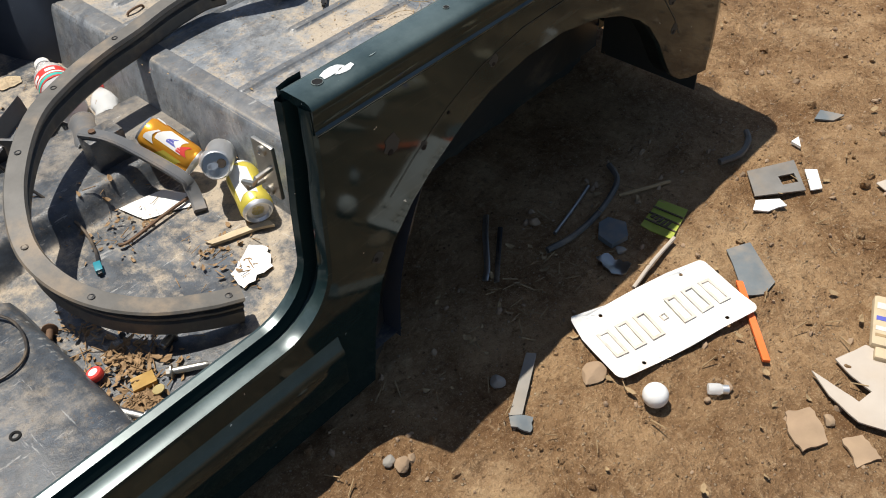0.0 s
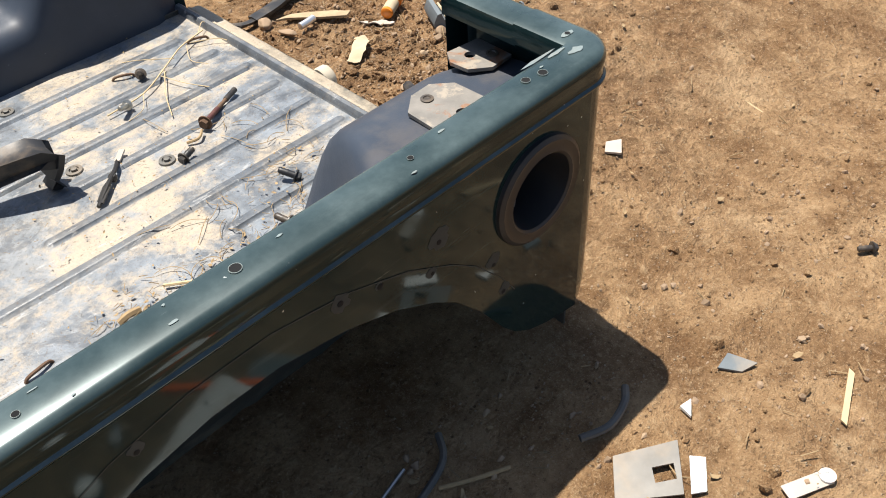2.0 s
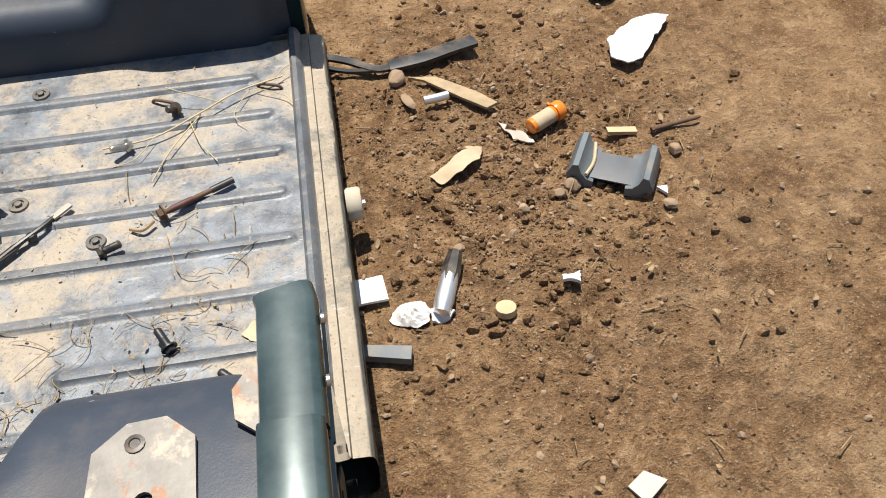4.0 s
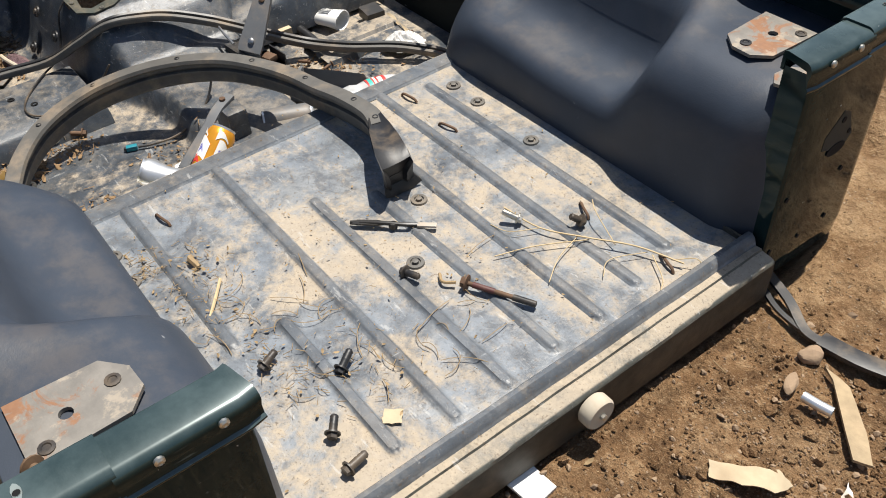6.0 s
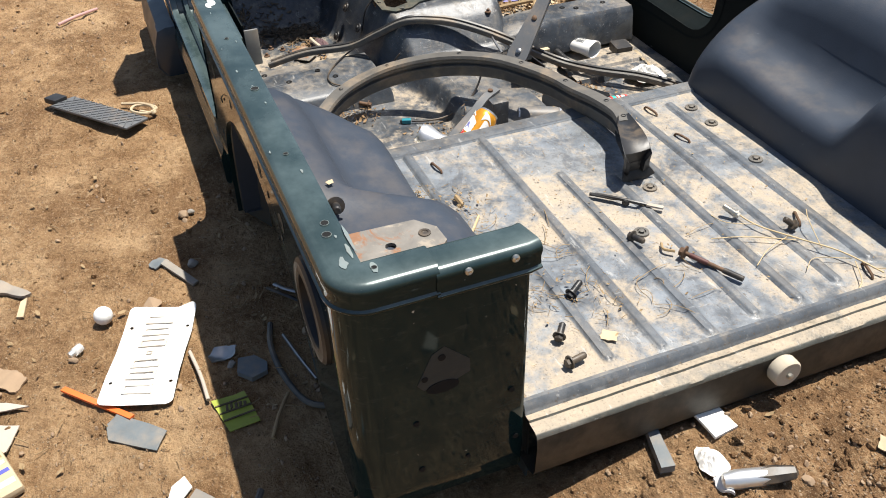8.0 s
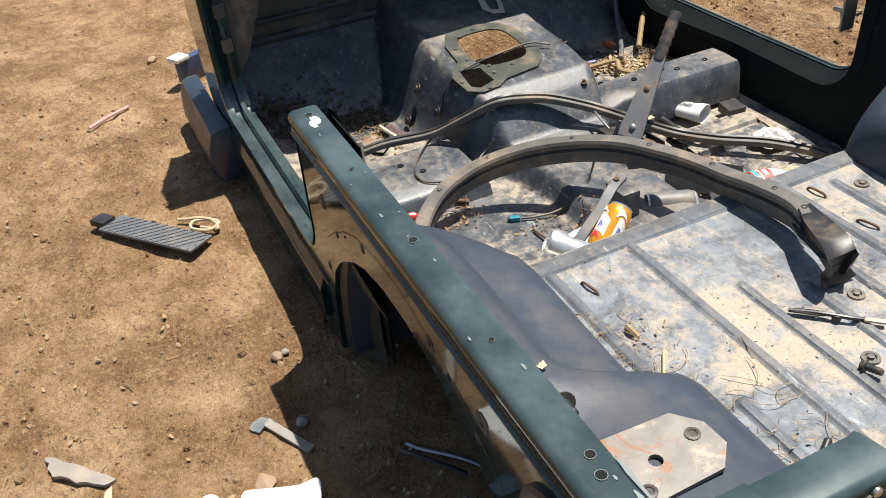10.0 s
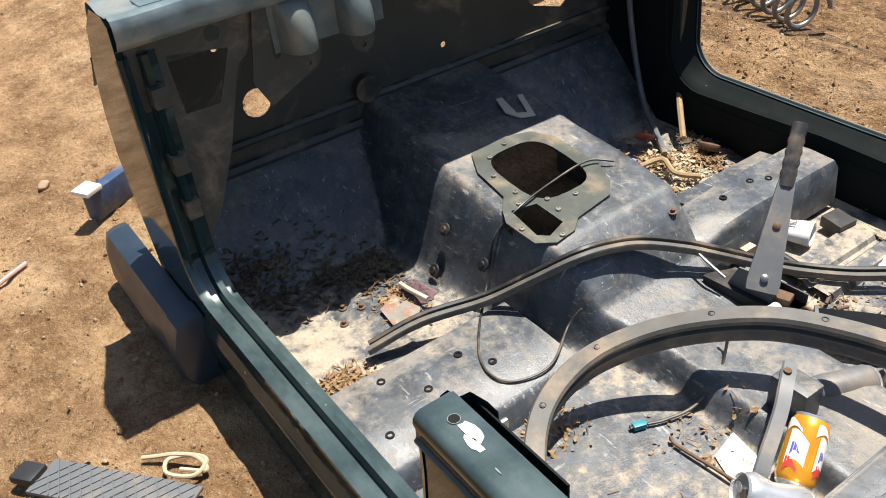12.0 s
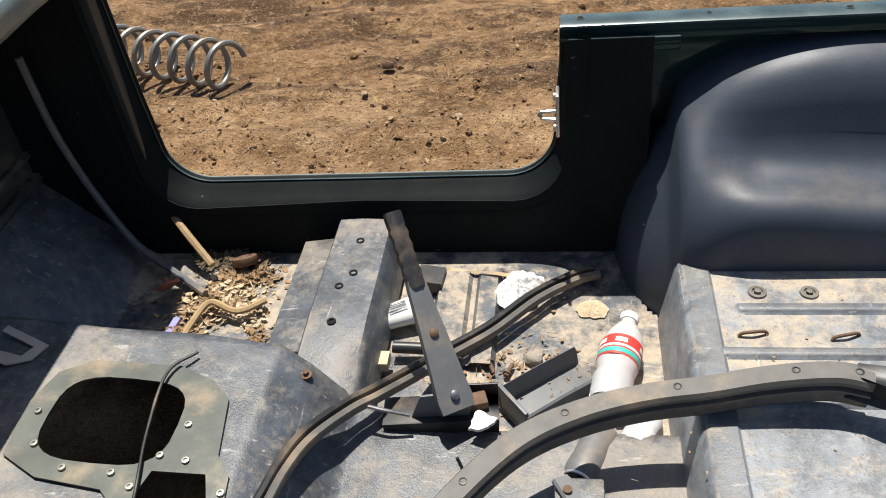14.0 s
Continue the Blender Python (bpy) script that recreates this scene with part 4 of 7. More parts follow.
M_STRAW = plain("dry_straw", (0.55, 0.42, 0.24), 0.8, 0, 0.25, 80, 0.2, 0.1)
M_LEAF = plain("dead_leaf", (0.27, 0.17, 0.085), 0.85, 0, 0.5, 60, 0.2, 0.2)
M_DARKLEAF = plain("rotten_leaf", (0.11, 0.08, 0.05), 0.9, 0, 0.5, 60, 0.2, 0.2)
M_RED = plain("red_print", (0.62, 0.05, 0.04), 0.45, 0, 0.15, 30, 0.1, 0.1)
M_TEAL = plain("teal_print", (0.05, 0.45, 0.38), 0.45, 0, 0.15, 30, 0.1, 0.1)
M_BLUE = plain("blue_print", (0.10, 0.11, 0.42), 0.45, 0, 0.15, 30, 0.1, 0.1)
M_CANOR = plain("orange_can_print", (0.85, 0.36, 0.03), 0.3, 0.45, 0.25, 14, 0.05, 0.12)
M_CANYE = plain("yellow_can_print", (0.82, 0.68, 0.10), 0.3, 0.45, 0.15, 14, 0.05, 0.12)
M_CLOTH = plain("faded_purple_cloth", (0.14, 0.085, 0.095), 0.9, 0, 0.3, 40, 0.3, 0.4)
M_CREAM = plain("cream_cardboard", (0.50, 0.40, 0.26), 0.8, 0, 0.35, 30, 0.3, 0.55)
M_FROST = plain("frosted_plastic", (0.48, 0.42, 0.35), 0.35, 0, 0.15, 20, 0.1, 0.2)


def make_clear():
    n = Nodes("clear_plastic")
    return n.done((0.93, 0.94, 0.93), n.math("ADD", n.math("MULTIPLY", n.noise(40, 4), 0.2), 0.05), **{"Transmission Weight": 0.55, "IOR": 1.25})


M_CLEAR = make_clear()


def gz(x, y):
    return ground_z(x, y) + 0.004


def bolt(name, p, yaw, pitch, length, r, head, mat, label, head_mat=None, flange=True):
    """A hex or flanged bolt lying where it fell."""
    m = pose(*p, 0, 0, yaw) @ pose(0, 0, 0, 0, 90 - pitch, 0)
    t = thing(name, label, "bolt", m, "loose bolts")
    part("shank", lathe([(r, 0), (r, length * 0.45), (r * 1.06, length * 0.5), (r * 0.94, length * 0.6), (r * 1.06, length * 0.7), (r * 0.94, length * 0.8), (r * 1.04, length * 0.9), (r * 0.7, length)], 10), mat, t)
    hp = part("head", lathe([(head * 0.3, -head * 0.75), (head * 0.8, -head * 0.8), (head * 0.85, -head * 0.1), (head * 0.85, 0.0)], 6), head_mat or mat, t)
    if flange:
        part("washer", lathe([(head * 1.25, -0.001), (head * 1.25, 0.0015), (r, 0.003)], 16), head_mat or mat, hp)
    return t


def can(name, m, mat, label, crush=0.0, decor=()):
    """A drinks can with neck, rim, pull tab and opening."""
    t = thing(name, label, "can", m, "drinks cans behind the seats")
    r, h = 0.033, 0.122
    bm = lathe([(0.024, 0.006), (0.025, 0.0), (0.029, 0.004), (r, 0.014), (r, 0.04), (r, 0.07), (r, 0.100), (0.030, 0.111), (0.0265, 0.117)], 28)
    for v in bm.verts:
        k = crush * math.sin(v.co.z / h * math.pi)
        a = math.atan2(v.co.y, v.co.x)
        f = 1 - k * (0.5 + 0.5 * math.sin(2 * a + v.co.z * 60)) - 0.5 * k * max(0, math.sin(3 * a + v.co.z * 95))
        v.co.x *= f
        v.co.y *= f
    b = part("body", bm, mat, t)
    top = part("top", lathe([(0.0265, 0.117), (0.027, 0.121), (0.0255, 0.122), (0.0245, 0.117), (0.004, 0.1165)], 28), M_ALU, t, "bare aluminium end")
    part("opening", cut_sheet(arc(0.011, 0, 0.009, 0, 340, 16), [], lambda a, c, d: (a, c, 0.1182 - d), 0.0006), M_BLACK, top)
    part("pull_tab", cut_sheet(arc(-0.006, 0, 0.011, 0, 340, 14, 0.007), [arc(-0.011, 0, 0.004, 0, 320, 8)], lambda a, c, d: (a, c, 0.1205 - d), 0.001), M_ALU, top)
    part("base", lathe([(0.004, 0.007), (0.021, 0.005), (0.0242, -0.0012), (0.0258, -0.0014), (0.0296, 0.0042), (0.0300, 0.0060)], 28, None, False), M_ALU, t, "bare aluminium base")
    for a0, z0, da, dz, dm in decor:
        bm = bmesh.new()
        grid(bm, [[((r + 0.0005) * math.cos(a0 + da * u), (r + 0.0005) * math.sin(a0 + da * u), z0 + dz * w + 0.01 * math.sin(u * 3 + w)) for u in np.linspace(0, 1, 7)] for w in (0, 0.5, 1)])
        part("print_patch", bm, dm, b)
    return t


def slab(name, pts, thick, mat, label, category, z=None, holes=(), tilt=0.0, wave=0.0, kind="", lift=0.0):
    """A flat piece lying on what is below it; pts in the plan, world places."""
    cx, cy = sum(p[0] for p in pts) / len(pts), sum(p[1] for p in pts) / len(pts)
    if wave > 0.0035:
        ragged = []
        for (ax, ay), (bx, by) in zip(pts, [*pts[1:], pts[0]]):
            L = math.hypot(bx - ax, by - ay)
            for k in range(6):
                u = k / 6
                j = 0.10 * L * noise.noise(Vector((ax * 90 + u * 5, ay * 90, 7))) + 0.04 * L * noise.noise(Vector((ax * 300 + u * 23, ay * 300, 3)))
                ragged.append((ax + (bx - ax) * u - (by - ay) / L * j, ay + (by - ay) * u + (bx - ax) / L * j))
        pts = ragged
    base = (max(gz(x, y) for x, y in pts) * 0.6 + gz(cx, cy) * 0.4 if z is None else z) + lift
    bm = cut_sheet([(x - cx, y - cy) for x, y in pts], [[(x - cx, y - cy) for x, y in h] for h in holes], lambda a, b, d: (a, b, thick - d), thick)
    if wave:
        bmesh.ops.subdivide_edges(bm, edges=bm.edges[:], cuts=2, use_grid_fill=True)
    for v in bm.verts:
        v.co.z += tilt * v.co.x + wave * noise.noise(Vector((v.co.x * 30 + cx * 9, v.co.y * 30, cy * 5)))
    t = part(name, bm, mat, None, label, smooth=bool(wave))
    t.location = (cx, cy, base)
    return tagged(t, label, category, kind=kind)


def strand(name, pts, r, mat, label, category, n=8, flat=1.0, steps=6, scale=None):
    c = curve(pts, steps)
    o = Vector(c[0])
    bm = sweep(bmesh.new(), [Vector(p) - o for p in c], ring(r, n, flat), (0.02, 0.01, 1))
    t = part(name, bm, mat, None, label)
    t.location = o
    return tagged(t, label, category)


def rock(name, x, y, sx, sy, sz, mat, label, z=None, seed=0, yaw=0):
    bm = bmesh.new()
    bmesh.ops.create_icosphere(bm, subdivisions=3, radius=0.92)
    for v in bm.verts:
        k = 1 + 0.30 * noise.noise(v.co * 1.1 + Vector((seed * 3.1, 0, 0))) + 0.06 * noise.noise(v.co * 4 + Vector((seed, 2, 0)))
        v.co = Vector((v.co.x * sx * k, v.co.y * sy * k, v.co.z * sz * k))
    cuts = random.Random(seed + 40)
    for _ in range(9):
        d = Vector((cuts.gauss(0, 1), cuts.gauss(0, 1), cuts.gauss(0, 1))).normalized()
        lim = 0.55 + 0.3 * cuts.random()
        for v in bm.verts:
            q = Vector((v.co.x / sx, v.co.y / sy, v.co.z / sz))
            over = q.dot(d) - lim
            if over > 0:
                q -= d * over * 0.9
                v.co = Vector((q.x * sx, q.y * sy, q.z * sz))
    t = part(name, bm, mat, None, label, False)
    t.matrix_world = pose(x, y, (gz(x, y) if z is None else z) + sz * 0.45, 0, 0, yaw)
    return tagged(t, label, "stone", "stones lying about")


def crumpled(name, cx, cy, rx, ry, h, z, mat, label, category, seed=0, yaw=0):
    """A crushed sheet: a ragged dome folded into sharp ridges."""
    rnd = random.Random(seed)
    folds = [(rnd.uniform(0, 6.3), rnd.uniform(-0.6, 0.6), rnd.uniform(0.5, 1.0)) for _ in range(9)]
    bm = bmesh.new()
    rows = []
    for i in range(13):
        r = i / 12
        row = []
        for j in range(40):
            a = 2 * math.pi * j / 40
            k = r * (1 + 0.28 * noise.noise(Vector((math.cos(a) * 2, math.sin(a) * 2, seed))) + 0.12 * noise.noise(Vector((math.cos(a) * 7, math.sin(a) * 7, seed))))
            u, v = k * math.cos(a), k * math.sin(a)
            f = max(0.0, *(w * (1 - abs(u * math.cos(b) + v * math.sin(b) - o) * 3.2) for b, o, w in folds))
            top = h * (1 - r ** 2.2) * (0.35 + 0.65 * f) + h * 0.25 * abs(noise.noise(Vector((u * 5, v * 5, seed + 4)))) * (1 - 0.6 * r)
            row.append((u * rx, v * ry, max(0.001, top)))
        rows.append(row)
    grid(bm, rows, True)
    ob = part(name, bm, mat, None, label, False)
    ob.matrix_world = pose(cx, cy, z, 0, 0, yaw)
    return tagged(ob, label, category)


# the long trim strip bowed over the bed step
def trim_strip():
    t = thing("wheel_arch_trim", "weathered grey rubber wheel arch trim strip bowed over the floor", "car trim", pose(0, 0, 0))
    line = curve([(0.715, -0.112, 0.307), (0.77, -0.123, 0.308), (0.86, -0.12, 0.300), (0.949, -0.109, 0.288), (1.04, -0.098, 0.28), (1.135, -0.073, 0.271), (1.225, -0.02, 0.27), (1.30, 0.055, 0.262), (1.365, 0.14, 0.243), (1.408, 0.235, 0.218), (1.412, 0.32, 0.198), (1.385, 0.40, 0.18), (1.33, 0.465, 0.162), (1.26, 0.51, 0.148), (1.205, 0.532, 0.138)], 10)
    # inner side is on the left of the run; flange outside, ribs below
    sec = [(0.015, 0.003), (0.018, -0.001), (0.010, -0.005), (0.010, -0.012), (0.002, -0.015), (0.002, -0.019), (0.009, -0.022), (0.009, -0.027), (0.002, -0.030), (0.002, -0.034), (0.008, -0.037), (0.010, -0.060), (0.004, -0.066), (-0.004, -0.066), (-0.007, -0.060), (-0.006, -0.038), (-0.013, -0.034), (-0.013, -0.029), (-0.005, -0.026), (-0.005, -0.021), (-0.013, -0.018), (-0.013, -0.011), (-0.018, -0.005), (-0.015, 0.003)]
    bm = sweep(bmesh.new(), line, [(a * 1.1, b * 0.95) for a, b in sec])
    body = part("strip", bm, M_RUBBER, t, "", 0.3)
    for k in (0.03, 0.115, 0.25, 0.38, 0.51, 0.65, 0.78, 0.97):
        i = min(len(line) - 2, int(k * len(line)))
        p, d = Vector(line[i]), (Vector(line[i + 1]) - Vector(line[i])).normalized()
        sdir = d.cross(Vector((0, 0, 1)))
        bm = lathe([(0.0065, 0), (0.0065, 0.0018), (0.0045, 0.002), (0.0042, 0.0005)], 10)
        bm.transform(Matrix.Translation(p + sdir * 0.002 + Vector((0, 0, 0.0022))))
        part("rivet_hole", bm, M_BLACK, body)
    # bent end piece standing on the bed
    bm = bmesh.new()
    rows = []
    for p, w, h in (((0.735, -0.118, 0.29), 0.03, 0.05), ((0.69, -0.10, 0.292), 0.05, 0.048), ((0.64, -0.08, 0.302), 0.06, 0.044), ((0.605, -0.065, 0.308), 0.065, 0.04), ((0.580, -0.06, 0.295), 0.066, 0.034), ((0.588, -0.065, 0.268), 0.062, 0.03), ((0.602, -0.075, 0.245), 0.066, 0.026), ((0.590, -0.078, 0.232), 0.085, 0.012)):
        c = Vector(p)
        rows.append([c + Vector((dx * h, dy * w, dz * h)) for dx, dy, dz in ((-0.3, -0.5, 0.3), (0, -0.5, 0.5), (0.1, -0.2, 0.35), (0.1, 0.2, 0.35), (0, 0.5, 0.5), (-0.3, 0.5, 0.3), (-0.2, 0.3, -0.3), (0.3, 0.3, -0.5), (0.3, -0.3, -0.5), (-0.2, -0.3, -0.3))])
    vs = grid(bm, rows, True)
    bm.faces.new(vs[0])
    bm.faces.new(vs[-1])
    part("bent_end", bm, M_BLACK, t, "torn black plastic end bracket")
    return t


trim_strip()


def door_seal():
    t = thing("door_seal", "long black rubber door seal lying across the tunnel", "rubber seal")
    base = [(1.792, 0.518, 0.108), (1.765, 0.40, 0.138), (1.709, 0.268, 0.158), (1.646, 0.189, 0.212), (1.594, 0.12, 0.258), (1.579, 0.044, 0.254), (1.558, -0.029, 0.240), (1.514, -0.112, 0.213), (1.48, -0.158, 0.195), (1.43, -0.25, 0.150), (1.383, -0.328, 0.118), (1.304, -0.401, 0.113), (1.22, -0.496, 0.112), (1.138, -0.565, 0.105), (1.097, -0.588, 0.098)]
    for k, r, m in ((0, 0.0085, M_RUBBER), (1, 0.0075, M_BLACK)):
        c = curve([(x + 0.013 * k, y - 0.012 * k + 0.004, z + 0.004 * k) for x, y, z in base], 6)
        part("bead" if k else "lip", sweep(bmesh.new(), c, ring(r, 8, 1.25)), m, t)
    return t


door_seal()


def hand_brake():
    t = thing("handbrake_lever", "black handbrake lever with torn base standing on the tunnel", "handbrake")
    tip, knee, piv = Vector((1.455, -0.349, 0.441)), Vector((1.425, -0.27, 0.365)), Vector((1.345, -0.14, 0.20))
    d = (tip - piv).normalized()
    side = d.cross(Vector((0.8, 0.5, 0.2))).normalized()
    up = side.cross(d)
    bm = bmesh.new()
    rows = []
    for k, w, th in ((-0.04, 0.030, 0.004), (0.02, 0.032, 0.005), (0.15, 0.028, 0.006), (0.35, 0.023, 0.007), (0.6, 0.017, 0.007), (0.64, 0.015, 0.007)):
        c = piv + (tip - piv) * k
        rows.append([c + up * w * a + side * th * b for a, b in ((-1, -1), (-1, 1), (1, 1), (1, -1))])
    vs = grid(bm, rows, True)
    bm.faces.new(vs[0])
    bm.faces.new(vs[-1])
    part("lever", bm, M_GREYP, t, "dark painted steel lever")
    bm = bmesh.new()
    rows = []
    for i in range(25):
        k = 0.60 + 0.40 * i / 24
        c = piv + (tip - piv) * k
        w = 0.0150 + 0.0012 * math.sin(i * 1.55) * (3 < i < 20)
        w *= 0.9 if i in (0, 24) else 1
        rows.append([c + up * w * a + side * 0.011 * b for a, b in ((-1, -0.6), (-1, 0.6), (-0.6, 1), (0.6, 1), (1, 0.6), (1, -0.6), (0.6, -1), (-0.6, -1))])
    vs = grid(bm, rows, True)
    bm.faces.new(vs[0])
    bm.faces.new(vs[-1])
    part("grip", bm, M_BLACK, t, "ribbed black rubber grip")
    for k, m in ((0.36, M_RUSTY), (0.04, M_STEEL)):
        bm = lathe([(0.008, -0.002), (0.008, 0.004), (0.004, 0.006)], 12)
        bm.transform(Matrix.Translation(piv + (tip - piv) * k) @ Vector(-side if side.y < 0 else side).to_track_quat("Z", "Y").to_matrix().to_4x4() @ pose(0, 0, 0.006))
        part("rivet", bm, m, t)
    # ratchet bracket
    m = Matrix.Translation((1.374, -0.132, 0.160)) @ pose(0, 0, 0, 0, 0, 185)
    bm = block(-0.10, 0.10, 0.0, 0.060, -0.004, 0.0, 0.001)
    block(0.03, 0.10, 0.056, 0.060, 0.0, 0.026, 0.001, bm)
    bm.transform(m)
    base = part("base_plate", bm, M_BLACK, t, "bent black base plate")
    bm = cut_sheet([(-0.10, 0.0), (-0.095, -0.062), (0.095, -0.062), (0.10, 0.0)], [arc(-0.075, -0.045, 0.006, 0, 320, 8), arc(-0.02, -0.035, 0.004, 0, 320, 8), arc(0.05, -0.045, 0.005, 0, 320, 8)], lambda a, b, e: (a, e - 0.002, b), 0.003)
    bm.transform(m)
    part("front_flange", bm, M_BLACK, base, "black drilled flange below the base plate")
    bm = cut_sheet([(-0.05, 0), (0.05, 0), (0.055, 0.03), (0.02, 0.055), (-0.03, 0.05)], [arc(0.01, 0.03, 0.006, 0, 320, 8)], lambda a, b, e: (a, e, b), 0.004)
    bm.transform(m @ pose(0.0, 0.012, 0.0))
    part("ratchet_plate", bm, M_GREYP, base)
    bm = block(-0.012, 0.022, 0.0, 0.03, 0.0, 0.018, 0.004)
    bm.transform(m @ pose(0.062, 0.016, 0.002, 0, 0, 12))
    part("rusty_block", bm, M_RUSTY, base)
    bm = tube([m @ p for p in curve([(-0.05, 0, 0.02), (-0.09, 0.0, 0.035), (-0.125, 0.005, 0.045)], 4)], 0.0035)
    part("cable_end", bm, M_STEEL, base)
    return t


hand_brake()

# cans, paper and clutter behind the driver's seat
def along(a, b, roll=0):
    """A pose at a whose z axis points to b."""
    a, b = Vector(a), Vector(b)
    return Matrix.Translation(a) @ (b - a).to_track_quat("Z", "Y").to_matrix().to_4x4() @ pose(0, 0, 0, 0, 0, roll)


can("orange_can", along((1.037, 0.165, 0.122), (1.076, 0.075, 0.190), 200), M_CANOR, "orange printed drinks can resting on a steel bar", 0.04,
    [(k * 1.57 + 0.1, 0.085, 0.9, 0.014, M_WHITE) for k in range(4)] + [(k * 1.57 + 0.5, 0.018, 0.7, 0.016, M_RED) for k in range(4)] + [(0.3, 0.03, 1.0, 0.05, M_WHITE), (0.45, 0.04, 0.5, 0.012, M_BLUE), (0.9, 0.05, 0.35, 0.02, M_BLUE), (0.2, 0.065, 0.7, 0.012, M_TEAL), (2.2, 0.02, 1.1, 0.05, M_CANYE), (-1.2, 0.03, 0.9, 0.05, M_WHITE), (-1.0, 0.045, 0.5, 0.012, M_BLUE), (3.6, 0.03, 1.0, 0.05, M_WHITE), (3.8, 0.045, 0.5, 0.014, M_BLUE)])
can("silver_can", along((0.992, 0.196, 0.138), (1.056, 0.281, 0.190), 10), M_ALU, "crushed bare aluminium drinks can", 0.22)
can("yellow_can", along((1.042, 0.368, 0.112), (0.998, 0.260, 0.128), 10), M_CANYE, "yellow and white printed drinks can lying on its side", 0.05,
    [(0.5, 0.02, 1.2, 0.08, M_WHITE), (3.2, 0.02, 1.2, 0.07, M_WHITE), (-1.6, 0.05, 0.8, 0.03, M_WHITE)])
slab("white_paper", [(1.195, 0.110), (1.105, 0.128), (1.070, 0.196), (1.098, 0.215), (1.122, 0.200), (1.180, 0.178)], 0.001, M_WHITE, "folded sheet of white paper on the floor pan", "paper", ZL + 0.004, wave=0.003)
slab("torn_paper", [(1.165, 0.430), (1.095, 0.395), (1.075, 0.420), (1.100, 0.470), (1.170, 0.475)], 0.001, M_WHITE, "torn scrap of white paper on the floor pan", "paper", ZL + 0.006, wave=0.006)
slab("wood_splinter", [(1.145, 0.330), (1.140, 0.345), (1.060, 0.372), (1.030, 0.392), (1.028, 0.375), (1.070, 0.352)], 0.006, M_CREAM, "pale split wood splinter on the floor pan", "splinter", ZL + 0.006, wave=0.003)
slab("cream_scrap", [(1.24, 0.585), (1.19, 0.57), (1.17, 0.61), (1.21, 0.64)], 0.006, M_CREAM, "crumpled cream card scrap by the sill", "card", ZL + 0.004, wave=0.008)
t = thing("steel_bracket", "bent dark steel bracket bar across the floor hump", "bracket")
part("bar", sweep(bmesh.new(), curve([(1.172, 0.008, 0.204), (1.145, 0.055, 0.200), (1.12, 0.10, 0.178), (1.085, 0.183, 0.134), (1.079, 0.20, 0.11), (1.085, 0.222, 0.088), (1.095, 0.245, 0.083)], 4), [(-0.013, -0.003), (0.013, -0.003), (0.013, 0.003), (0.009, 0.006), (-0.013, 0.003)]), M_GREYP, t)
part("rusty_bolt", lathe([(0.012, 0.203), (0.012, 0.206), (0.007, 0.207), (0.007, 0.213), (0.003, 0.213)], 12), M_RUSTY, t).location = (1.160, 0.032, 0)
part("foot", block(1.06, 1.135, 0.0, 0.05, 0.118, 0.200, 0.006), M_FOOT, t, "pressed floor bracket under the bar").location = (0.045, 0.0, -0.002)
strand("black_cable", [(1.33, -0.02, 0.21), (1.31, 0.0, 0.16), (1.285, 0.05, 0.115), (1.277, 0.12, 0.09), (1.29, 0.18, 0.084), (1.305, 0.215, 0.083)], 0.003, M_BLACK, "thin black cable hanging to the floor pan", "cable")
t = thing("blue_connector", "blue electrical connector on the floor pan", "connector", pose(1.312, 0.228, ZL + 0.002, 0, 0, 70))
part("shell", block(-0.012, 0.014, -0.007, 0.007, 0, 0.012, 0.002), plain("teal_plastic", (0.02, 0.22, 0.28), 0.4), t)
part("pins", block(0.014, 0.020, -0.004, 0.004, 0.003, 0.009, 0.001), M_BLACK, t)
strand("steel_rod", [(1.068, 0.197, 0.088), (1.15, 0.203, 0.086), (1.235, 0.212, 0.083), (1.256, 0.208, 0.086)], 0.0035, M_RUSTY, "thin rusty rod with a hooked end", "rod")
strand("floor_wire", [(1.78, -0.16, 0.292), (1.812, -0.105, 0.300), (1.802, 0.012, 0.296), (1.779, 0.119, 0.292), (1.784, 0.183, 0.248), (1.782, 0.206, 0.178), (1.762, 0.235, 0.135), (1.681, 0.314, 0.137), (1.602, 0.374, 0.136), (1.541, 0.387, 0.137), (1.503, 0.355, 0.136), (1.494, 0.282, 0.140), (1.545, 0.195, 0.150), (1.539, 0.163, 0.185)], 0.0026, M_BLACK, "thin black wire trailing over the shifter opening", "wire")
strand("kick_hose", [(2.25, -0.672, 0.60), (2.24, -0.67, 0.42), (2.20, -0.665, 0.25), (2.13, -0.64, 0.13), (2.03, -0.585, 0.10), (1.95, -0.53, 0.092)], 0.0085, M_GREYP, "grey hose hanging down the kick panel", "hose")

bolt("hex_bolt", (1.443, 0.585, ZL + 0.012), -65, 0, 0.055, 0.007, 0.012, M_STEEL, "bright steel hex bolt in the litter")
bolt("lag_bolt", (1.365, 0.535, ZL + 0.010), 145, 0, 0.06, 0.006, 0.010, M_ZINC, "long dull bolt on the floor pan")
bolt("socket_bolt", (1.32, 0.47, ZL + 0.010), 20, 0, 0.028, 0.007, 0.010, M_STEEL, "short chrome stud on the floor pan")
bolt("stud", (1.45, 0.30, ZL + 0.010), 60, 10, 0.030, 0.006, 0.011, M_RUSTY, "rusty stud by the seat riser")
bolt("plug_bolt", (1.47, 0.345, ZL + 0.010), 110, 0, 0.026, 0.007, 0.010, M_ZINC, "zinc stud by the seat riser")
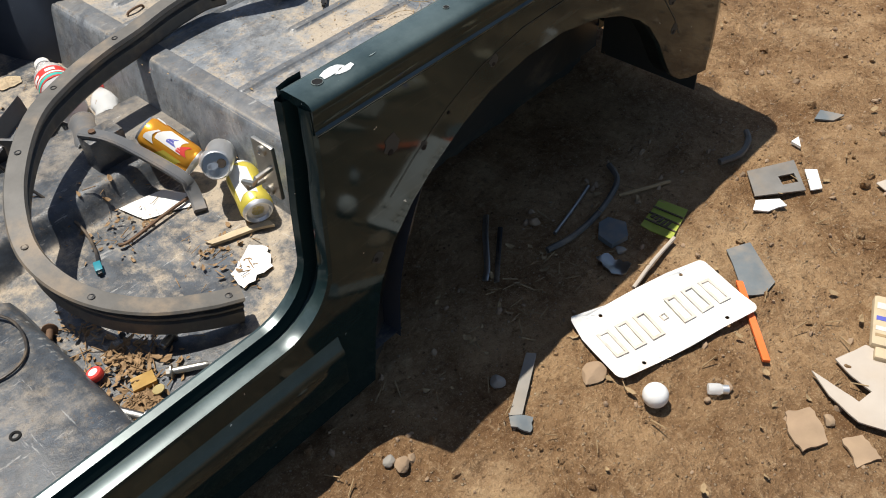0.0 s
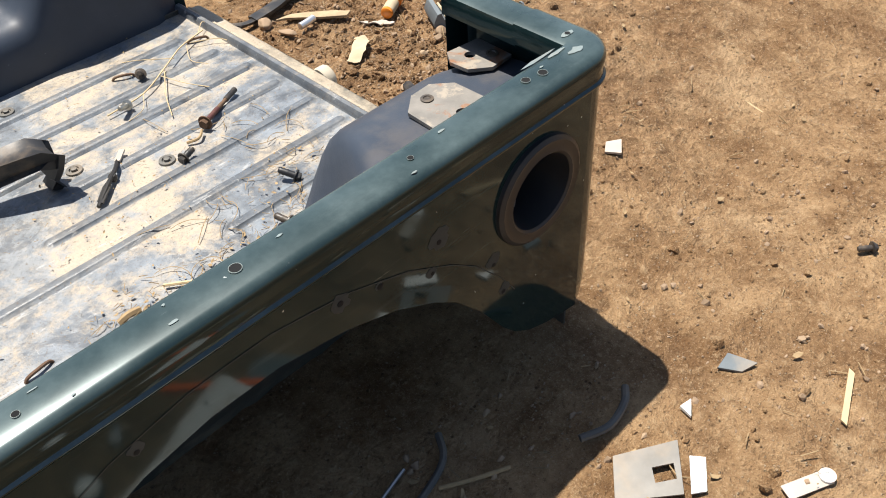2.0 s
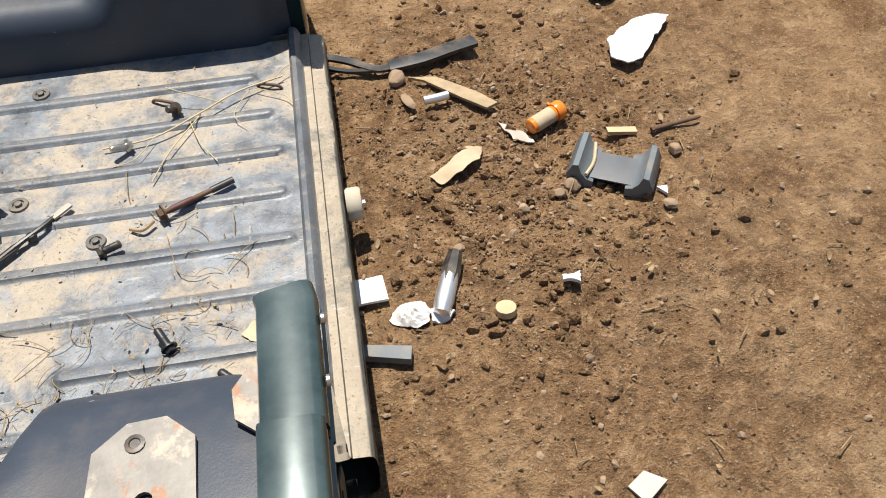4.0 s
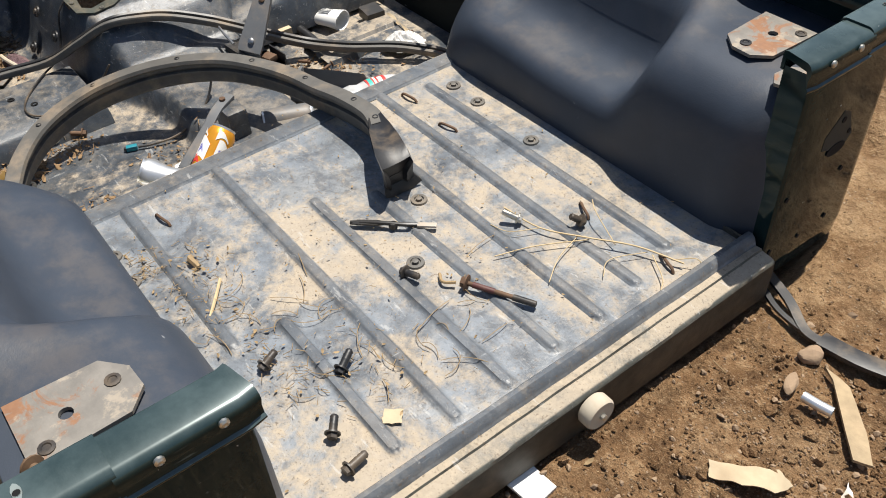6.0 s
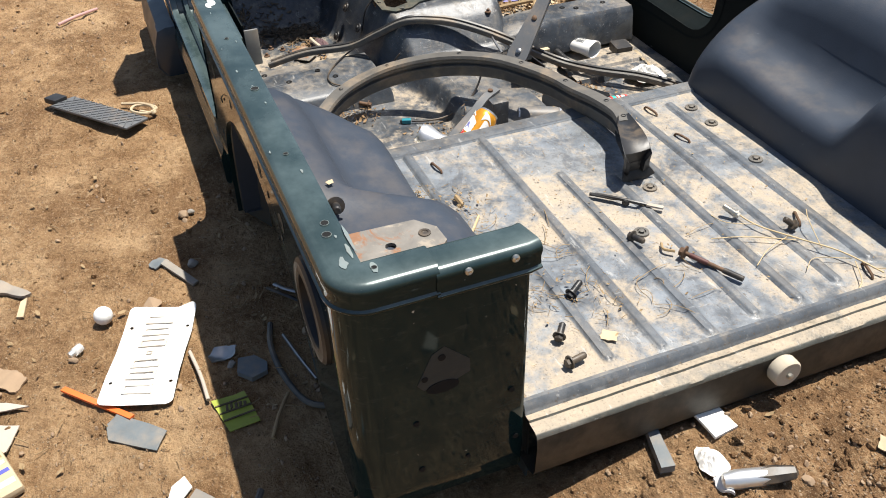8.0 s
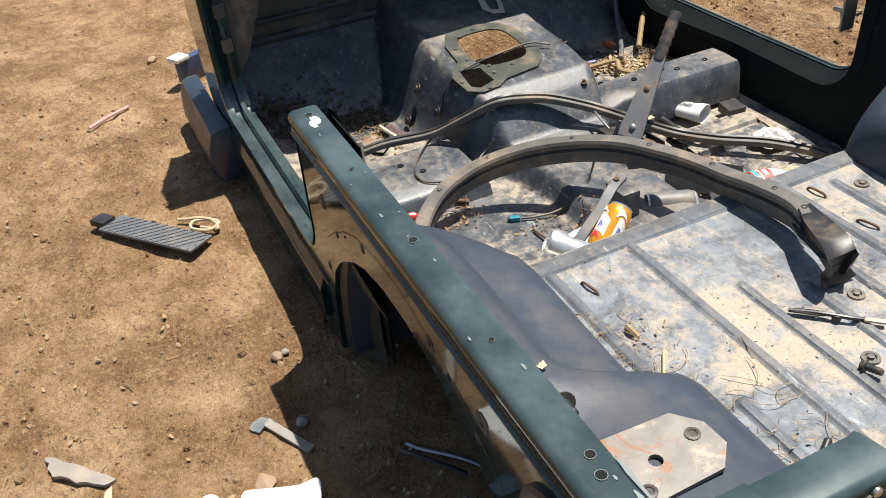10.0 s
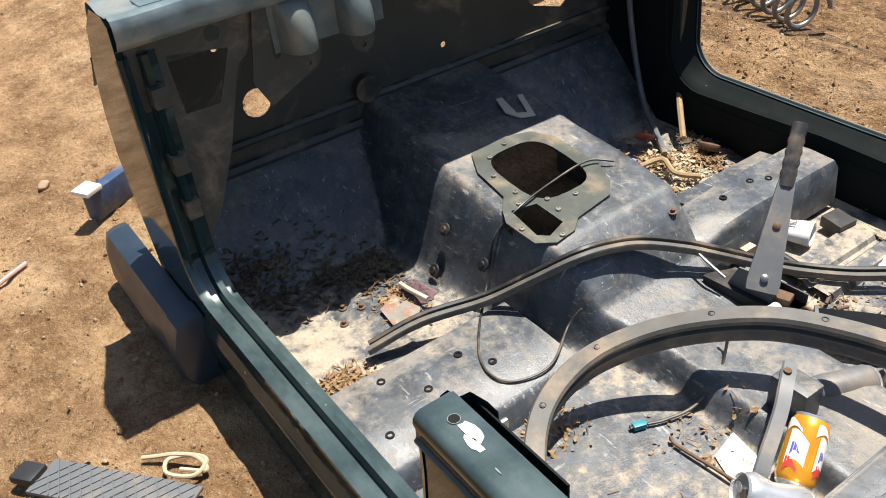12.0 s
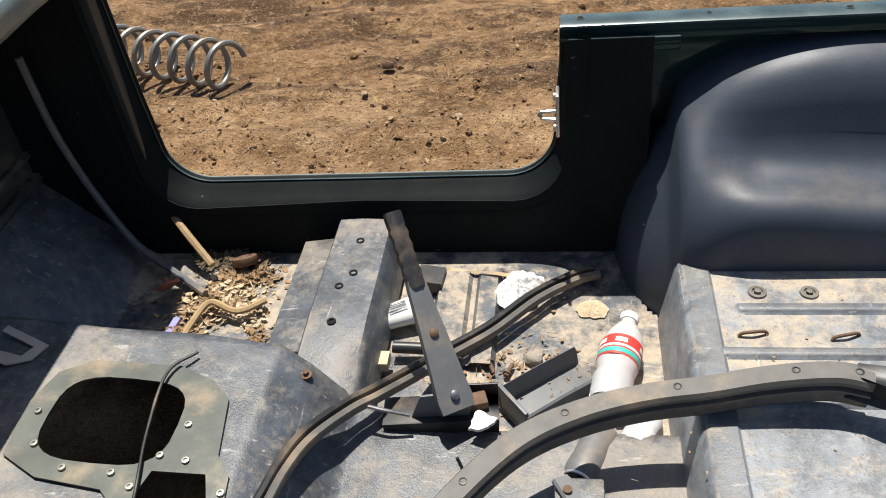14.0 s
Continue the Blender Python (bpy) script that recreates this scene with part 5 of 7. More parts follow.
t = thing("bottle_cap", "red and white plastic bottle cap in leaf litter", "bottle cap", pose(1.452, 0.452, ZL + 0.012, 12, 8, 0))
part("cap", lathe([(0.014, 0), (0.0145, 0.008), (0.013, 0.011), (0.002, 0.011)], 20), M_RED, t)
part("cap_print", cut_sheet(arc(0, 0, 0.008, 0, 340, 14), [], lambda a, b, d: (a, b, 0.0118 - d), 0.0006), M_WHITE, t)
t = thing("coin", "tarnished brass disc in leaf litter", "disc", pose(1.40, 0.55, ZL + 0.010, 8, 5, 0))
part("disc", lathe([(0.010, 0), (0.0105, 0.001), (0.010, 0.002), (0.002, 0.0018)], 20), plain("brass", (0.6, 0.48, 0.22), 0.35, 0.8), t)
slab("folded_brass", [(1.42, 0.50), (1.385, 0.51), (1.392, 0.535), (1.43, 0.525)], 0.010, plain("brass_clip", (0.32, 0.2, 0.06), 0.4, 0.7), "brown brass clip in leaf litter", "clip", ZL + 0.004)

# footwell, passenger side
def bottle():
    t = thing("water_bottle", "clear crumpled water bottle with a red and white label", "bottle", along((1.093, -0.215, 0.113), (1.045, -0.42, 0.119), 150) @ Matrix.Scale(1.18, 4))
    bm = lathe([(0.012, 0.0), (0.029, 0.002), (0.032, 0.012), (0.031, 0.03), (0.033, 0.045), (0.030, 0.06), (0.033, 0.075), (0.033, 0.12), (0.030, 0.14), (0.018, 0.165), (0.013, 0.172), (0.013, 0.182)], 24)
    for v in bm.verts:
        k = 1 - 0.10 * max(0, noise.noise(v.co * 40))
        v.co.x *= k
        v.co.y *= k
    part("shell", bm, M_CLEAR, t)
    lab = part("label", lathe([(0.0335, 0.078), (0.0337, 0.08), (0.0337, 0.118), (0.0335, 0.12)], 24), M_RED, t, "red label with pale band")
    part("pale_band", lathe([(0.0341, 0.082), (0.0342, 0.083), (0.0342, 0.090), (0.0341, 0.091)], 24), M_TEAL, lab)
    part("print_bar", lathe([(0.0341, 0.0945), (0.0342, 0.0955), (0.0342, 0.098), (0.0341, 0.099)], 24), M_WHITE, lab)
    for k in range(6):
        bm = bmesh.new()
        grid(bm, [[(0.0345 * math.cos(a), 0.0345 * math.sin(a), z) for a in np.linspace(k, k + 0.55, 5)] for z in (0.103, 0.112)])
        part("print_bar", bm, M_WHITE, lab)
    part("cap", lathe([(0.015, 0.178), (0.0155, 0.19), (0.013, 0.193), (0.002, 0.193)], 18), M_WHITE, t, "white screw cap")


bottle()
t = thing("squashed_bottle", "squashed clear plastic bottle with a red cap", "bottle", along((1.05, -0.13, 0.106), (1.003, -0.265, 0.112), 0))
bm = lathe([(0.012, 0.0), (0.027, 0.004), (0.030, 0.02), (0.025, 0.04), (0.031, 0.06), (0.026, 0.085), (0.016, 0.11), (0.012, 0.12)], 20)
for v in bm.verts:
    v.co.y *= 0.75 + 0.2 * noise.noise(v.co * 50)
part("shell", bm, M_CLEAR, t)
part("cap", lathe([(0.014, 0.118), (0.0145, 0.13), (0.002, 0.133)], 16), M_RED, t)
can("dark_can", along((1.10, -0.16, 0.11), (1.135, -0.075, 0.115), 60), M_GREYP, "dark dented drinks can behind the trim strip", 0.12)

t = thing("plastic_tray", "dusty black plastic console tray on the tunnel", "tray", pose(1.19, -0.26, ZL + 0.004, 0, 0, 38))
bm = bmesh.new()
prof = [(-0.042, 0.0), (-0.045, 0.045), (-0.041, 0.048), (-0.036, 0.006), (0.036, 0.006), (0.041, 0.048), (0.045, 0.045), (0.042, 0.0)]
vs = grid(bm, [[(x, y, z * k) for y, z in prof] for x, k in ((-0.09, 0.7), (-0.085, 1), (0, 1.05), (0.085, 1), (0.09, 0.7))], True)
bm.faces.new(vs[0])
bm.faces.new(vs[-1])
part("shell", bm, M_GREYP, t)
part("end_wall", block(0.08, 0.088, -0.042, 0.042, 0.0, 0.055, 0.002), M_GREYP, t)
rock("grey_stone", 1.225, -0.355, 0.024, 0.02, 0.018, M_STONEG, "smooth grey stone on the floor pan", ZL, 3)
crumpled("white_rag", 1.262, -0.548, 0.062, 0.046, 0.040, ZL + 0.012, M_WHITE, "crumpled dirty white rag", "rag", 3, 60)
crumpled("foam_scrap", 1.112, -0.500, 0.034, 0.026, 0.012, ZL + 0.002, M_CREAM, "torn beige foam scrap", "foam", 8)
t = thing("plastic_spoon", "pale plastic spoon on the floor pan", "spoon", pose(1.40, -0.60, ZL + 0.012, 0, 0, 172))
bm = bmesh.new()
grid(bm, [[(x, y * w, 0.004 + 0.006 * abs(y) - d) for y in (-1, -0.5, 0, 0.5, 1)] for x, w, d in ((-0.025, 0.004, 0), (-0.018, 0.013, 0.004), (0, 0.016, 0.006), (0.018, 0.011, 0.003), (0.03, 0.005, 0), (0.09, 0.005, -0.003), (0.13, 0.007, 0))])
bmesh.ops.solidify(bm, geom=bm.faces[:], thickness=0.0012)
part("spoon", bm, M_CREAM, t)
t = thing("paper_cup", "crushed white printed paper cup", "cup", along((1.53, -0.44, 0.105), (1.44, -0.475, 0.112), 0))
bm = lathe([(0.02, 0.0), (0.027, 0.001), (0.030, 0.04), (0.034, 0.085), (0.032, 0.086), (0.024, 0.01)], 20)
for v in bm.verts:
    v.co.y *= 0.8 + 0.15 * noise.noise(v.co * 40)
cup = part("cup", bm, M_WHITE, t)
for k in range(5):
    bm = bmesh.new()
    grid(bm, [[(0.0305 * math.cos(a), 0.025 * math.sin(a), z) for a in np.linspace(1.2 + k * 0.2, 1.3 + k * 0.2, 3)] for z in (0.012, 0.05)])
    part("print_bar", bm, M_GREYP, cup)
slab("black_module", [(1.475, -0.60), (1.42, -0.595), (1.425, -0.54), (1.48, -0.545)], 0.028, M_BLACK, "black plastic switch module", "module", ZL + 0.01, tilt=0.08)
strand("black_pipe", [(1.50, -0.36, 0.105), (1.44, -0.36, 0.102), (1.38, -0.355, 0.10)], 0.012, M_BLACK, "short black pipe in the clutter", "pipe", 12)
slab("wood_block", [(1.525, -0.335), (1.50, -0.335), (1.50, -0.30), (1.525, -0.30)], 0.02, M_CREAM, "small pale block beside the handbrake", "block", 0.10)
slab("white_tape", [(1.325, -0.118), (1.29, -0.108), (1.278, -0.142), (1.31, -0.150)], 0.006, M_WHITE, "crumpled white tape by the lever base", "tape", 0.163, wave=0.02)
for i, (x, y) in enumerate(((1.36, -0.30), (1.31, -0.34), (1.33, -0.27), (1.275, -0.31), (1.26, -0.58), (1.295, -0.60))):
    bolt("small_bolt", (x, y, ZL + 0.012), 40 + 70 * i, 0, 0.03, 0.004, 0.007, M_RUSTY, "small rusty bolt in the clutter")

# rubble in the passenger footwell
t = thing("rubber_bush", "round dark rubber bush ring in rubble", "rubber ring", pose(1.885, -0.63, ZL + 0.016, 25, 10, 0))
part("ring", lathe([(0.010, 0.0), (0.026, 0.0), (0.030, 0.006), (0.028, 0.018), (0.018, 0.02), (0.014, 0.012), (0.010, 0.010)], 24), M_RUSTY, t)
t = thing("red_washer", "red-brown fibre disc on a bolt", "washer", pose(2.035, -0.54, ZL + 0.03, 35, 35, 0))
part("disc", lathe([(0.004, 0), (0.026, 0.0), (0.028, 0.003), (0.026, 0.006), (0.008, 0.007), (0.007, 0.02), (0.003, 0.021)], 24), plain("red_fibre", (0.27, 0.09, 0.06), 0.7), t)
slab("blue_lighter", [(1.995, -0.455), (2.0, -0.40), (1.985, -0.40), (1.98, -0.455)], 0.012, plain("violet_plastic", (0.25, 0.25, 0.55), 0.3), "translucent violet lighter in the footwell", "lighter", ZL + 0.004)
strand("footwell_branch", [(1.80, -0.50, 0.10), (1.85, -0.46, 0.105), (1.92, -0.49, 0.103), (1.945, -0.44, 0.095), (1.96, -0.36, 0.085), (1.965, -0.33, 0.082)], 0.0075, M_TWIG, "crooked dry branch in the footwell", "branch", 7)
strand("rubble_stick", [(1.95, -0.60, 0.115), (2.02, -0.66, 0.16), (2.06, -0.70, 0.18)], 0.009, M_TWIG, "short stick leaning on the kick panel", "stick", 7)
slab("bent_strap", [(2.138, -0.105), (2.085, -0.092), (2.052, -0.112), (2.040, -0.150), (2.120, -0.176), (2.124, -0.162), (2.060, -0.140), (2.070, -0.116), (2.136, -0.122)], 0.003, M_FROST, "bent pale metal strap on the tunnel", "strap", 0.326, tilt=0.25)
crumpled("purple_rag", 1.921, 0.318, 0.050, 0.036, 0.030, ZL + 0.002, M_CLOTH, "faded purple rag in the footwell litter", "rag", 5, 20)
strand("white_tube", [(1.86, 0.325, 0.10), (1.91, 0.34, 0.105), (1.94, 0.345, 0.107)], 0.006, M_PALE, "short pale tube on the litter", "tube")
slab("rusty_plate", [(1.93, 0.37), (1.86, 0.345), (1.82, 0.385), (1.85, 0.425), (1.91, 0.42)], 0.002, M_RUSTPLATE, "thin rust-stained plate on the litter", "plate", ZL + 0.012, tilt=0.06)
for x, y in ((1.985, 0.475), (1.96, 0.44), (1.935, 0.50), (1.60, -0.16)):
    bolt("footwell_nut", (x, y, floor_z(x, y) + 0.002), 0, 90, 0.010, 0.005, 0.008, M_RUSTY, "small nut standing on the floor pan")
# broken rusty lump on the edge of the small opening
rock("foam_lump", 1.69, 0.145, 0.032, 0.016, 0.011, M_RUSTPLATE, "crumbling rust and foam lump at the shifter opening", 0.205, 8, 40)


def litter(name, spots, count, mat, label, seed, size=(0.006, 0.02), z=None, stick=0.3, spread=0.5):
    """Dead leaves, chips and twigs in heaps, one mesh."""
    rnd = random.Random(seed)
    bm = bmesh.new()
    for _ in range(count):
        cx, cy, rx, ry = spots[rnd.randrange(len(spots))]
        x, y = cx + rnd.gauss(0, spread) * rx, cy + rnd.gauss(0, spread) * ry
        zz = (floor_z(x, y) if z is None else z(x, y)) + 0.002 + rnd.random() * 0.012 * math.exp(-((x - cx) / rx) ** 2 - ((y - cy) / ry) ** 2)
        m = pose(x, y, zz, rnd.uniform(-35, 35), rnd.uniform(-35, 35), rnd.uniform(0, 360))
        s = rnd.uniform(*size)
        if rnd.random() < stick:
            w = s * 0.10
            pts = [(-s * 1.5, -w, 0), (s * 1.5, -w, s * 0.2), (s * 1.5, w, s * 0.2), (-s * 1.5, w, 0)]
            top = [(p[0], p[1] * 0.6, p[2] + w * 1.5) for p in pts]
            vs = [bm.verts.new(m @ Vector(p)) for p in (*pts, *top)]
            for q in ((4, 5, 6, 7), (0, 1, 5, 4), (2, 3, 7, 6), (1, 2, 6, 5), (3, 0, 4, 7)):
                bm.faces.new([vs[i] for i in q])
        else:
            c = rnd.uniform(0.1, 0.5) * s
            pts = [(-s, 0, c), (-s * 0.4, -s * rnd.uniform(0.3, 0.6), 0), (s * 0.5, -s * 0.4, 0), (s, 0, c), (s * 0.4, s * rnd.uniform(0.3, 0.6), 0), (-s * 0.5, s * 0.4, 0.1 * c)]
            vs = [bm.verts.new(m @ Vector(p)) for p in pts]
            bm.faces.new((vs[0], vs[1], vs[2], vs[5]))
            bm.faces.new((vs[2], vs[3], vs[4], vs[5]))
    data = bpy.data.meshes.new(name)
    bm.to_mesh(data)
    bm.free()
    data.materials.append(mat)
    return tagged(new(name, data), label, "litter", kind="stuff")


litter("leaf_litter", [(1.40, 0.47, 0.07, 0.09), (1.44, 0.56, 0.04, 0.05), (1.92, 0.36, 0.07, 0.05), (1.78, 0.60, 0.04, 0.06)], 900, M_LEAF, "brown dead leaves and wood chips heaped on the floor", 1, (0.004, 0.012))
litter("dark_litter", [(2.12, 0.48, 0.13, 0.14), (2.06, 0.36, 0.08, 0.08), (2.16, 0.60, 0.06, 0.10), (1.93, -0.66, 0.10, 0.05)], 1300, M_DARKLEAF, "dark rotten leaves drifted below the toe board", 2, (0.004, 0.013))
litter("pale_rubble", [(1.90, -0.55, 0.08, 0.06), (1.95, -0.50, 0.07, 0.07), (1.84, -0.50, 0.05, 0.08)], 260, M_CREAM, "pale broken chips and bark in the footwell", 3, (0.005, 0.014), None, 0.15)
litter("brown_rubble", [(1.93, -0.52, 0.10, 0.08), (1.80, -0.35, 0.04, 0.08), (1.97, -0.40, 0.05, 0.06), (1.88, -0.60, 0.08, 0.05)], 900, M_LEAF, "brown bark chips in the footwell", 4, (0.004, 0.013))
litter("rear_floor_litter", [(1.25, -0.35, 0.15, 0.12), (1.33, -0.25, 0.08, 0.06), (1.15, 0.40, 0.07, 0.10), (1.20, 0.15, 0.1, 0.1), (1.40, 0.33, 0.05, 0.05), (1.36, -0.36, 0.12, 0.10), (1.18, -0.30, 0.10, 0.08)], 620, M_LEAF, "scattered leaf crumbs behind the seats", 5, (0.002, 0.009))
litter("bed_chaff", [(0.66, 0.33, 0.08, 0.08), (0.55, 0.36, 0.12, 0.06), (0.35, 0.34, 0.10, 0.05), (0.30, 0.25, 0.14, 0.10), (0.72, 0.40, 0.06, 0.04)], 460, M_TWIG, "dry needles and chaff on the bed floor", 6, (0.0018, 0.006), lambda x, y: ZF + 0.002, 0.75)
litter("bed_crumbs", [(0.5, 0.0, 0.4, 0.4)], 420, M_TWIG, "fine crumbs scattered over the bed floor", 7, (0.0015, 0.004), lambda x, y: ZF + 0.001, 0.5, 0.6)


def needles():
    """Curved dry pine needles and stems lying on the bed."""
    rnd = random.Random(11)
    bm = bmesh.new()
    for _ in range(38):
        cx, cy = rnd.choice(((0.62, 0.33), (0.5, 0.3), (0.33, 0.28), (0.28, 0.24), (0.42, 0.18), (0.55, 0.15), (0.2, 0.1), (0.3, 0.02)))
        x, y = min(0.85, max(0.12, rnd.gauss(cx, 0.05))), max(-0.4, min(0.40, rnd.gauss(cy, 0.05)))
        a, bend, L = rnd.uniform(0, 6.3), rnd.uniform(-2.2, 2.2), rnd.uniform(0.03, 0.09)
        pts = []
        for i in range(7):
            pts.append((x, y, ZF + 0.004 + 0.006 * math.sin(i * 0.5)))
            x += L / 6 * math.cos(a)
            y += L / 6 * math.sin(a)
            a += bend / 6
        sweep(bm, pts, ring(0.0007, 4))
    data = bpy.data.meshes.new("pine_needles")
    bm.to_mesh(data)
    bm.free()
    data.materials.append(M_TWIG)
    tagged(new("pine_needles", data), "curled dry pine needles on the bed floor", "needles", kind="stuff")


needles()

# things on the bed floor
t = thing("dry_branch", "pale dry forked twig on the bed floor", "twig")
z = ZF + 0.012
for pts, r in ((((0.10, -0.325, z), (0.18, -0.29, z + 0.006), (0.25, -0.245, z + 0.004), (0.33, -0.20, z), (0.42, -0.19, z - 0.003)), 0.0026), (((0.25, -0.245, z), (0.30, -0.16, z), (0.33, -0.09, z - 0.004)), 0.0018), (((0.21, -0.27, z), (0.28, -0.29, z + 0.02), (0.31, -0.31, z + 0.02)), 0.0015), (((0.27, -0.235, z), (0.25, -0.17, z), (0.22, -0.12, z - 0.004)), 0.0015), (((0.15, -0.30, z), (0.10, -0.27, z), (0.085, -0.25, z - 0.004)), 0.0016), (((0.16, -0.30, z), (0.19, -0.235, z), (0.17, -0.20, z - 0.004)), 0.0013), (((0.33, -0.20, z), (0.36, -0.15, z), (0.40, -0.14, z - 0.004)), 0.0013), (((0.12, -0.315, z), (0.09, -0.34, z + 0.01), (0.075, -0.345, z)), 0.0015)):
    part("stem", tube(curve(pts, 5), r * 0.65, 5), M_STRAW, t)
t = thing("bent_lever", "thin black steel link lever with glare drawn as a pale end", "lever", pose(0.515, 0.0, ZF + 0.007, 4, 0, 46))
M_SOOT = plain("black_enamel", (0.016, 0.016, 0.016), 0.4, 0, 0.3, 30, 0.15, 0.03)
part("arm", tube(curve([(-0.05, -0.004, 0.003), (-0.02, 0.001, 0.006), (0.02, 0.0, 0.007), (0.06, -0.003, 0.004), (0.082, -0.004, 0.002)], 6), 0.0042, 8), M_SOOT, t)
part("flag", cut_sheet([(0.0, -0.003), (0.03, -0.010), (0.07, -0.009), (0.078, 0.004), (0.03, 0.005)], [arc(0.062, -0.002, 0.003, 0, 320, 8)], lambda a, b, d: (a, b, 0.006 - d), 0.003), M_SOOT, t)
part("knuckle", lathe([(0.002, -0.004), (0.008, -0.003), (0.009, 0.003), (0.007, 0.008), (0.002, 0.009)], 14), M_SOOT, t)
# pale block at the end stands for glare reflected off the lever
part("white_tab", block(-0.082, -0.045, -0.008, 0.004, 0.002, 0.007, 0.002), M_FROST, t, "pale end block standing for glare on the lever")
t = bolt("long_bolt", (0.304, -0.006, ZF + 0.016), -152, -2, 0.125, 0.0045, 0.012, M_RUSTY, "long rusty bolt with a black sleeve on the bed")
part("sleeve", lathe([(0.0058, 0.085), (0.006, 0.09), (0.006, 0.126), (0.003, 0.127)], 10), M_BLACK, t)
part("red_mark", lathe([(0.0054, 0.012), (0.0055, 0.014), (0.0055, 0.05), (0.005, 0.052)], 10), plain("red_wrap", (0.09, 0.028, 0.024), 0.6), t)
strand("bent_twig", [(0.36, 0.01, ZF + 0.006), (0.338, 0.02, ZF + 0.01), (0.32, 0.005, ZF + 0.012)], 0.003, M_TWIG, "short bent twig by the long bolt", "twig", 6)
for x, y, a, p, L, lab in ((0.396, 0.058, 200, 5, 0.03, "black flanged bolt in dust on the bed"), (0.295, -0.268, 60, 35, 0.025, "large black flanged bolt on the bed"), (0.285, 0.262, -60, 15, 0.035, "black flanged bolt lying on the bed"), (0.19, 0.338, -40, 12, 0.03, "black flanged bolt near the bed corner"), (0.125, 0.352, -80, 0, 0.035, "black bolt among needles on the bed"), (0.37, 0.353, -70, 10, 0.03, "black bolt beside the wheelhouse")):
    bolt("flange_bolt", (x, y, ZF + 0.014), a, p, L, 0.0065, 0.010, M_BLACK, lab)
bolt("zinc_bolt", (0.375, -0.185, ZF + 0.014), 35, 20, 0.032, 0.006, 0.009, M_ZINC, "zinc bolt with washers on the bed")
bolt("well_bolt", (0.33, 0.685, 0.535), 170, 20, 0.035, 0.007, 0.012, M_BLACK, "black flanged bolt on the wheelhouse top")
bolt("anchor_bolt", (0.165, 0.685, 0.522), 200, 10, 0.03, 0.006, 0.011, M_RUSTY, "dark flanged bolt on the anchor plate")
slab("paper_scrap", [(0.185, 0.25), (0.165, 0.228), (0.145, 0.245), (0.165, 0.268)], 0.001, M_CREAM, "small cream paper scrap on the bed", "paper", ZF + 0.004, wave=0.004)
slab("leaf_scrap", [(0.402, 0.682), (0.394, 0.678), (0.397, 0.669), (0.408, 0.668)], 0.001, M_CREAM, "pale torn scrap on the wheelhouse", "paper", 0.535, wave=0.006)
strand("bed_stick", [(0.60, 0.315, ZF + 0.008), (0.56, 0.345, ZF + 0.008), (0.53, 0.37, ZF + 0.006)], 0.003, M_STRAW, "short straw stick on the bed", "stick", 6)
strand("bark_curl", [(0.69, 0.33, ZF + 0.004), (0.675, 0.335, ZF + 0.014), (0.655, 0.33, ZF + 0.006)], 0.006, M_TWIG, "curl of bark in chaff", "bark", 6)

# ---- things on the ground ----
def number_plate():
    tr, br, bl, tl = Vector((0.526, 1.028)), Vector((0.583, 1.166)), Vector((0.873, 1.065)), Vector((0.812, 0.930))
    ex = ((br - bl) + (tr - tl)).normalized()
    ey = Vector((-ex.y, ex.x))
    if ey.dot(tl - bl) < 0:
        ey = -ey
    c = (tr + br + bl + tl) / 4
    m = Matrix(((ex.x, ey.x, 0, c.x), (ex.y, ey.y, 0, c.y), (0, 0, 1, gz(c.x, c.y) + 0.010), (0, 0, 0, 1)))
    t = thing("number_plate", "bent weathered white number plate lying on dirt", "number plate", m)
    w, h, r = 0.152, 0.076, 0.014
    out = [*arc(w - r, h - r, r, 0, 90, 5), *arc(-w + r, h - r, r, 90, 180, 5), *arc(-w + r, -h + r, r, 180, 270, 5), *arc(w - r, -h + r, r, 270, 360, 5)]
    holes = [arc(x, y, 0.004, 0, 330, 9) for x in (-0.09, 0.09) for y in (-0.062, 0.062)]
    bend = lambda x, y: 0.006 * math.sin(x * 18 + y * 9) + (0.02 * smooth01((-x - 0.11) / 0.05) * smooth01((y - 0.03) / 0.05)) + 0.004 * noise.noise(Vector((x * 30, y * 30, 0)))
    bm = cut_sheet(out, holes, lambda a, b, d: (a, b, -d), 0.001)
    bmesh.ops.subdivide_edges(bm, edges=bm.edges[:], cuts=3, use_grid_fill=True)
    for v in bm.verts:
        edge = max(abs(v.co.x) - (w - 0.008), abs(v.co.y) - (h - 0.008)) > 0
        v.co.z += bend(v.co.x, v.co.y) + 0.0015 * edge
    part("sheet", bm, M_PLATEW, t)
    for i, x in enumerate((-0.112, -0.073, -0.034, 0.0, 0.034, 0.073, 0.112)):
        hh = 0.030 if i != 3 else 0.006
        ww = 0.013 if i != 3 else 0.006
        bm = cut_sheet([(x - ww, -hh), (x + ww, -hh), (x + ww, hh), (x - ww, hh)], [[(x - ww * 0.6, -hh * 0.82), (x + ww * 0.6, -hh * 0.82), (x + ww * 0.6, hh * 0.82), (x - ww * 0.6, hh * 0.82)]], lambda a, b, d: (a, b - 0.002, 0.0022 - d), 0.0022)
        for v in bm.verts:
            v.co.z += bend(v.co.x, v.co.y) + 0.001
        part("raised_bar", bm, M_CHAR, t)
    return t


number_plate()
t = thing("golf_ball", "white dimpled golf ball on dirt", "golf ball", pose(0.858, 1.131, gz(0.858, 1.131) + 0.020))
bm = bmesh.new()
bmesh.ops.create_icosphere(bm, subdivisions=4, radius=0.0214)
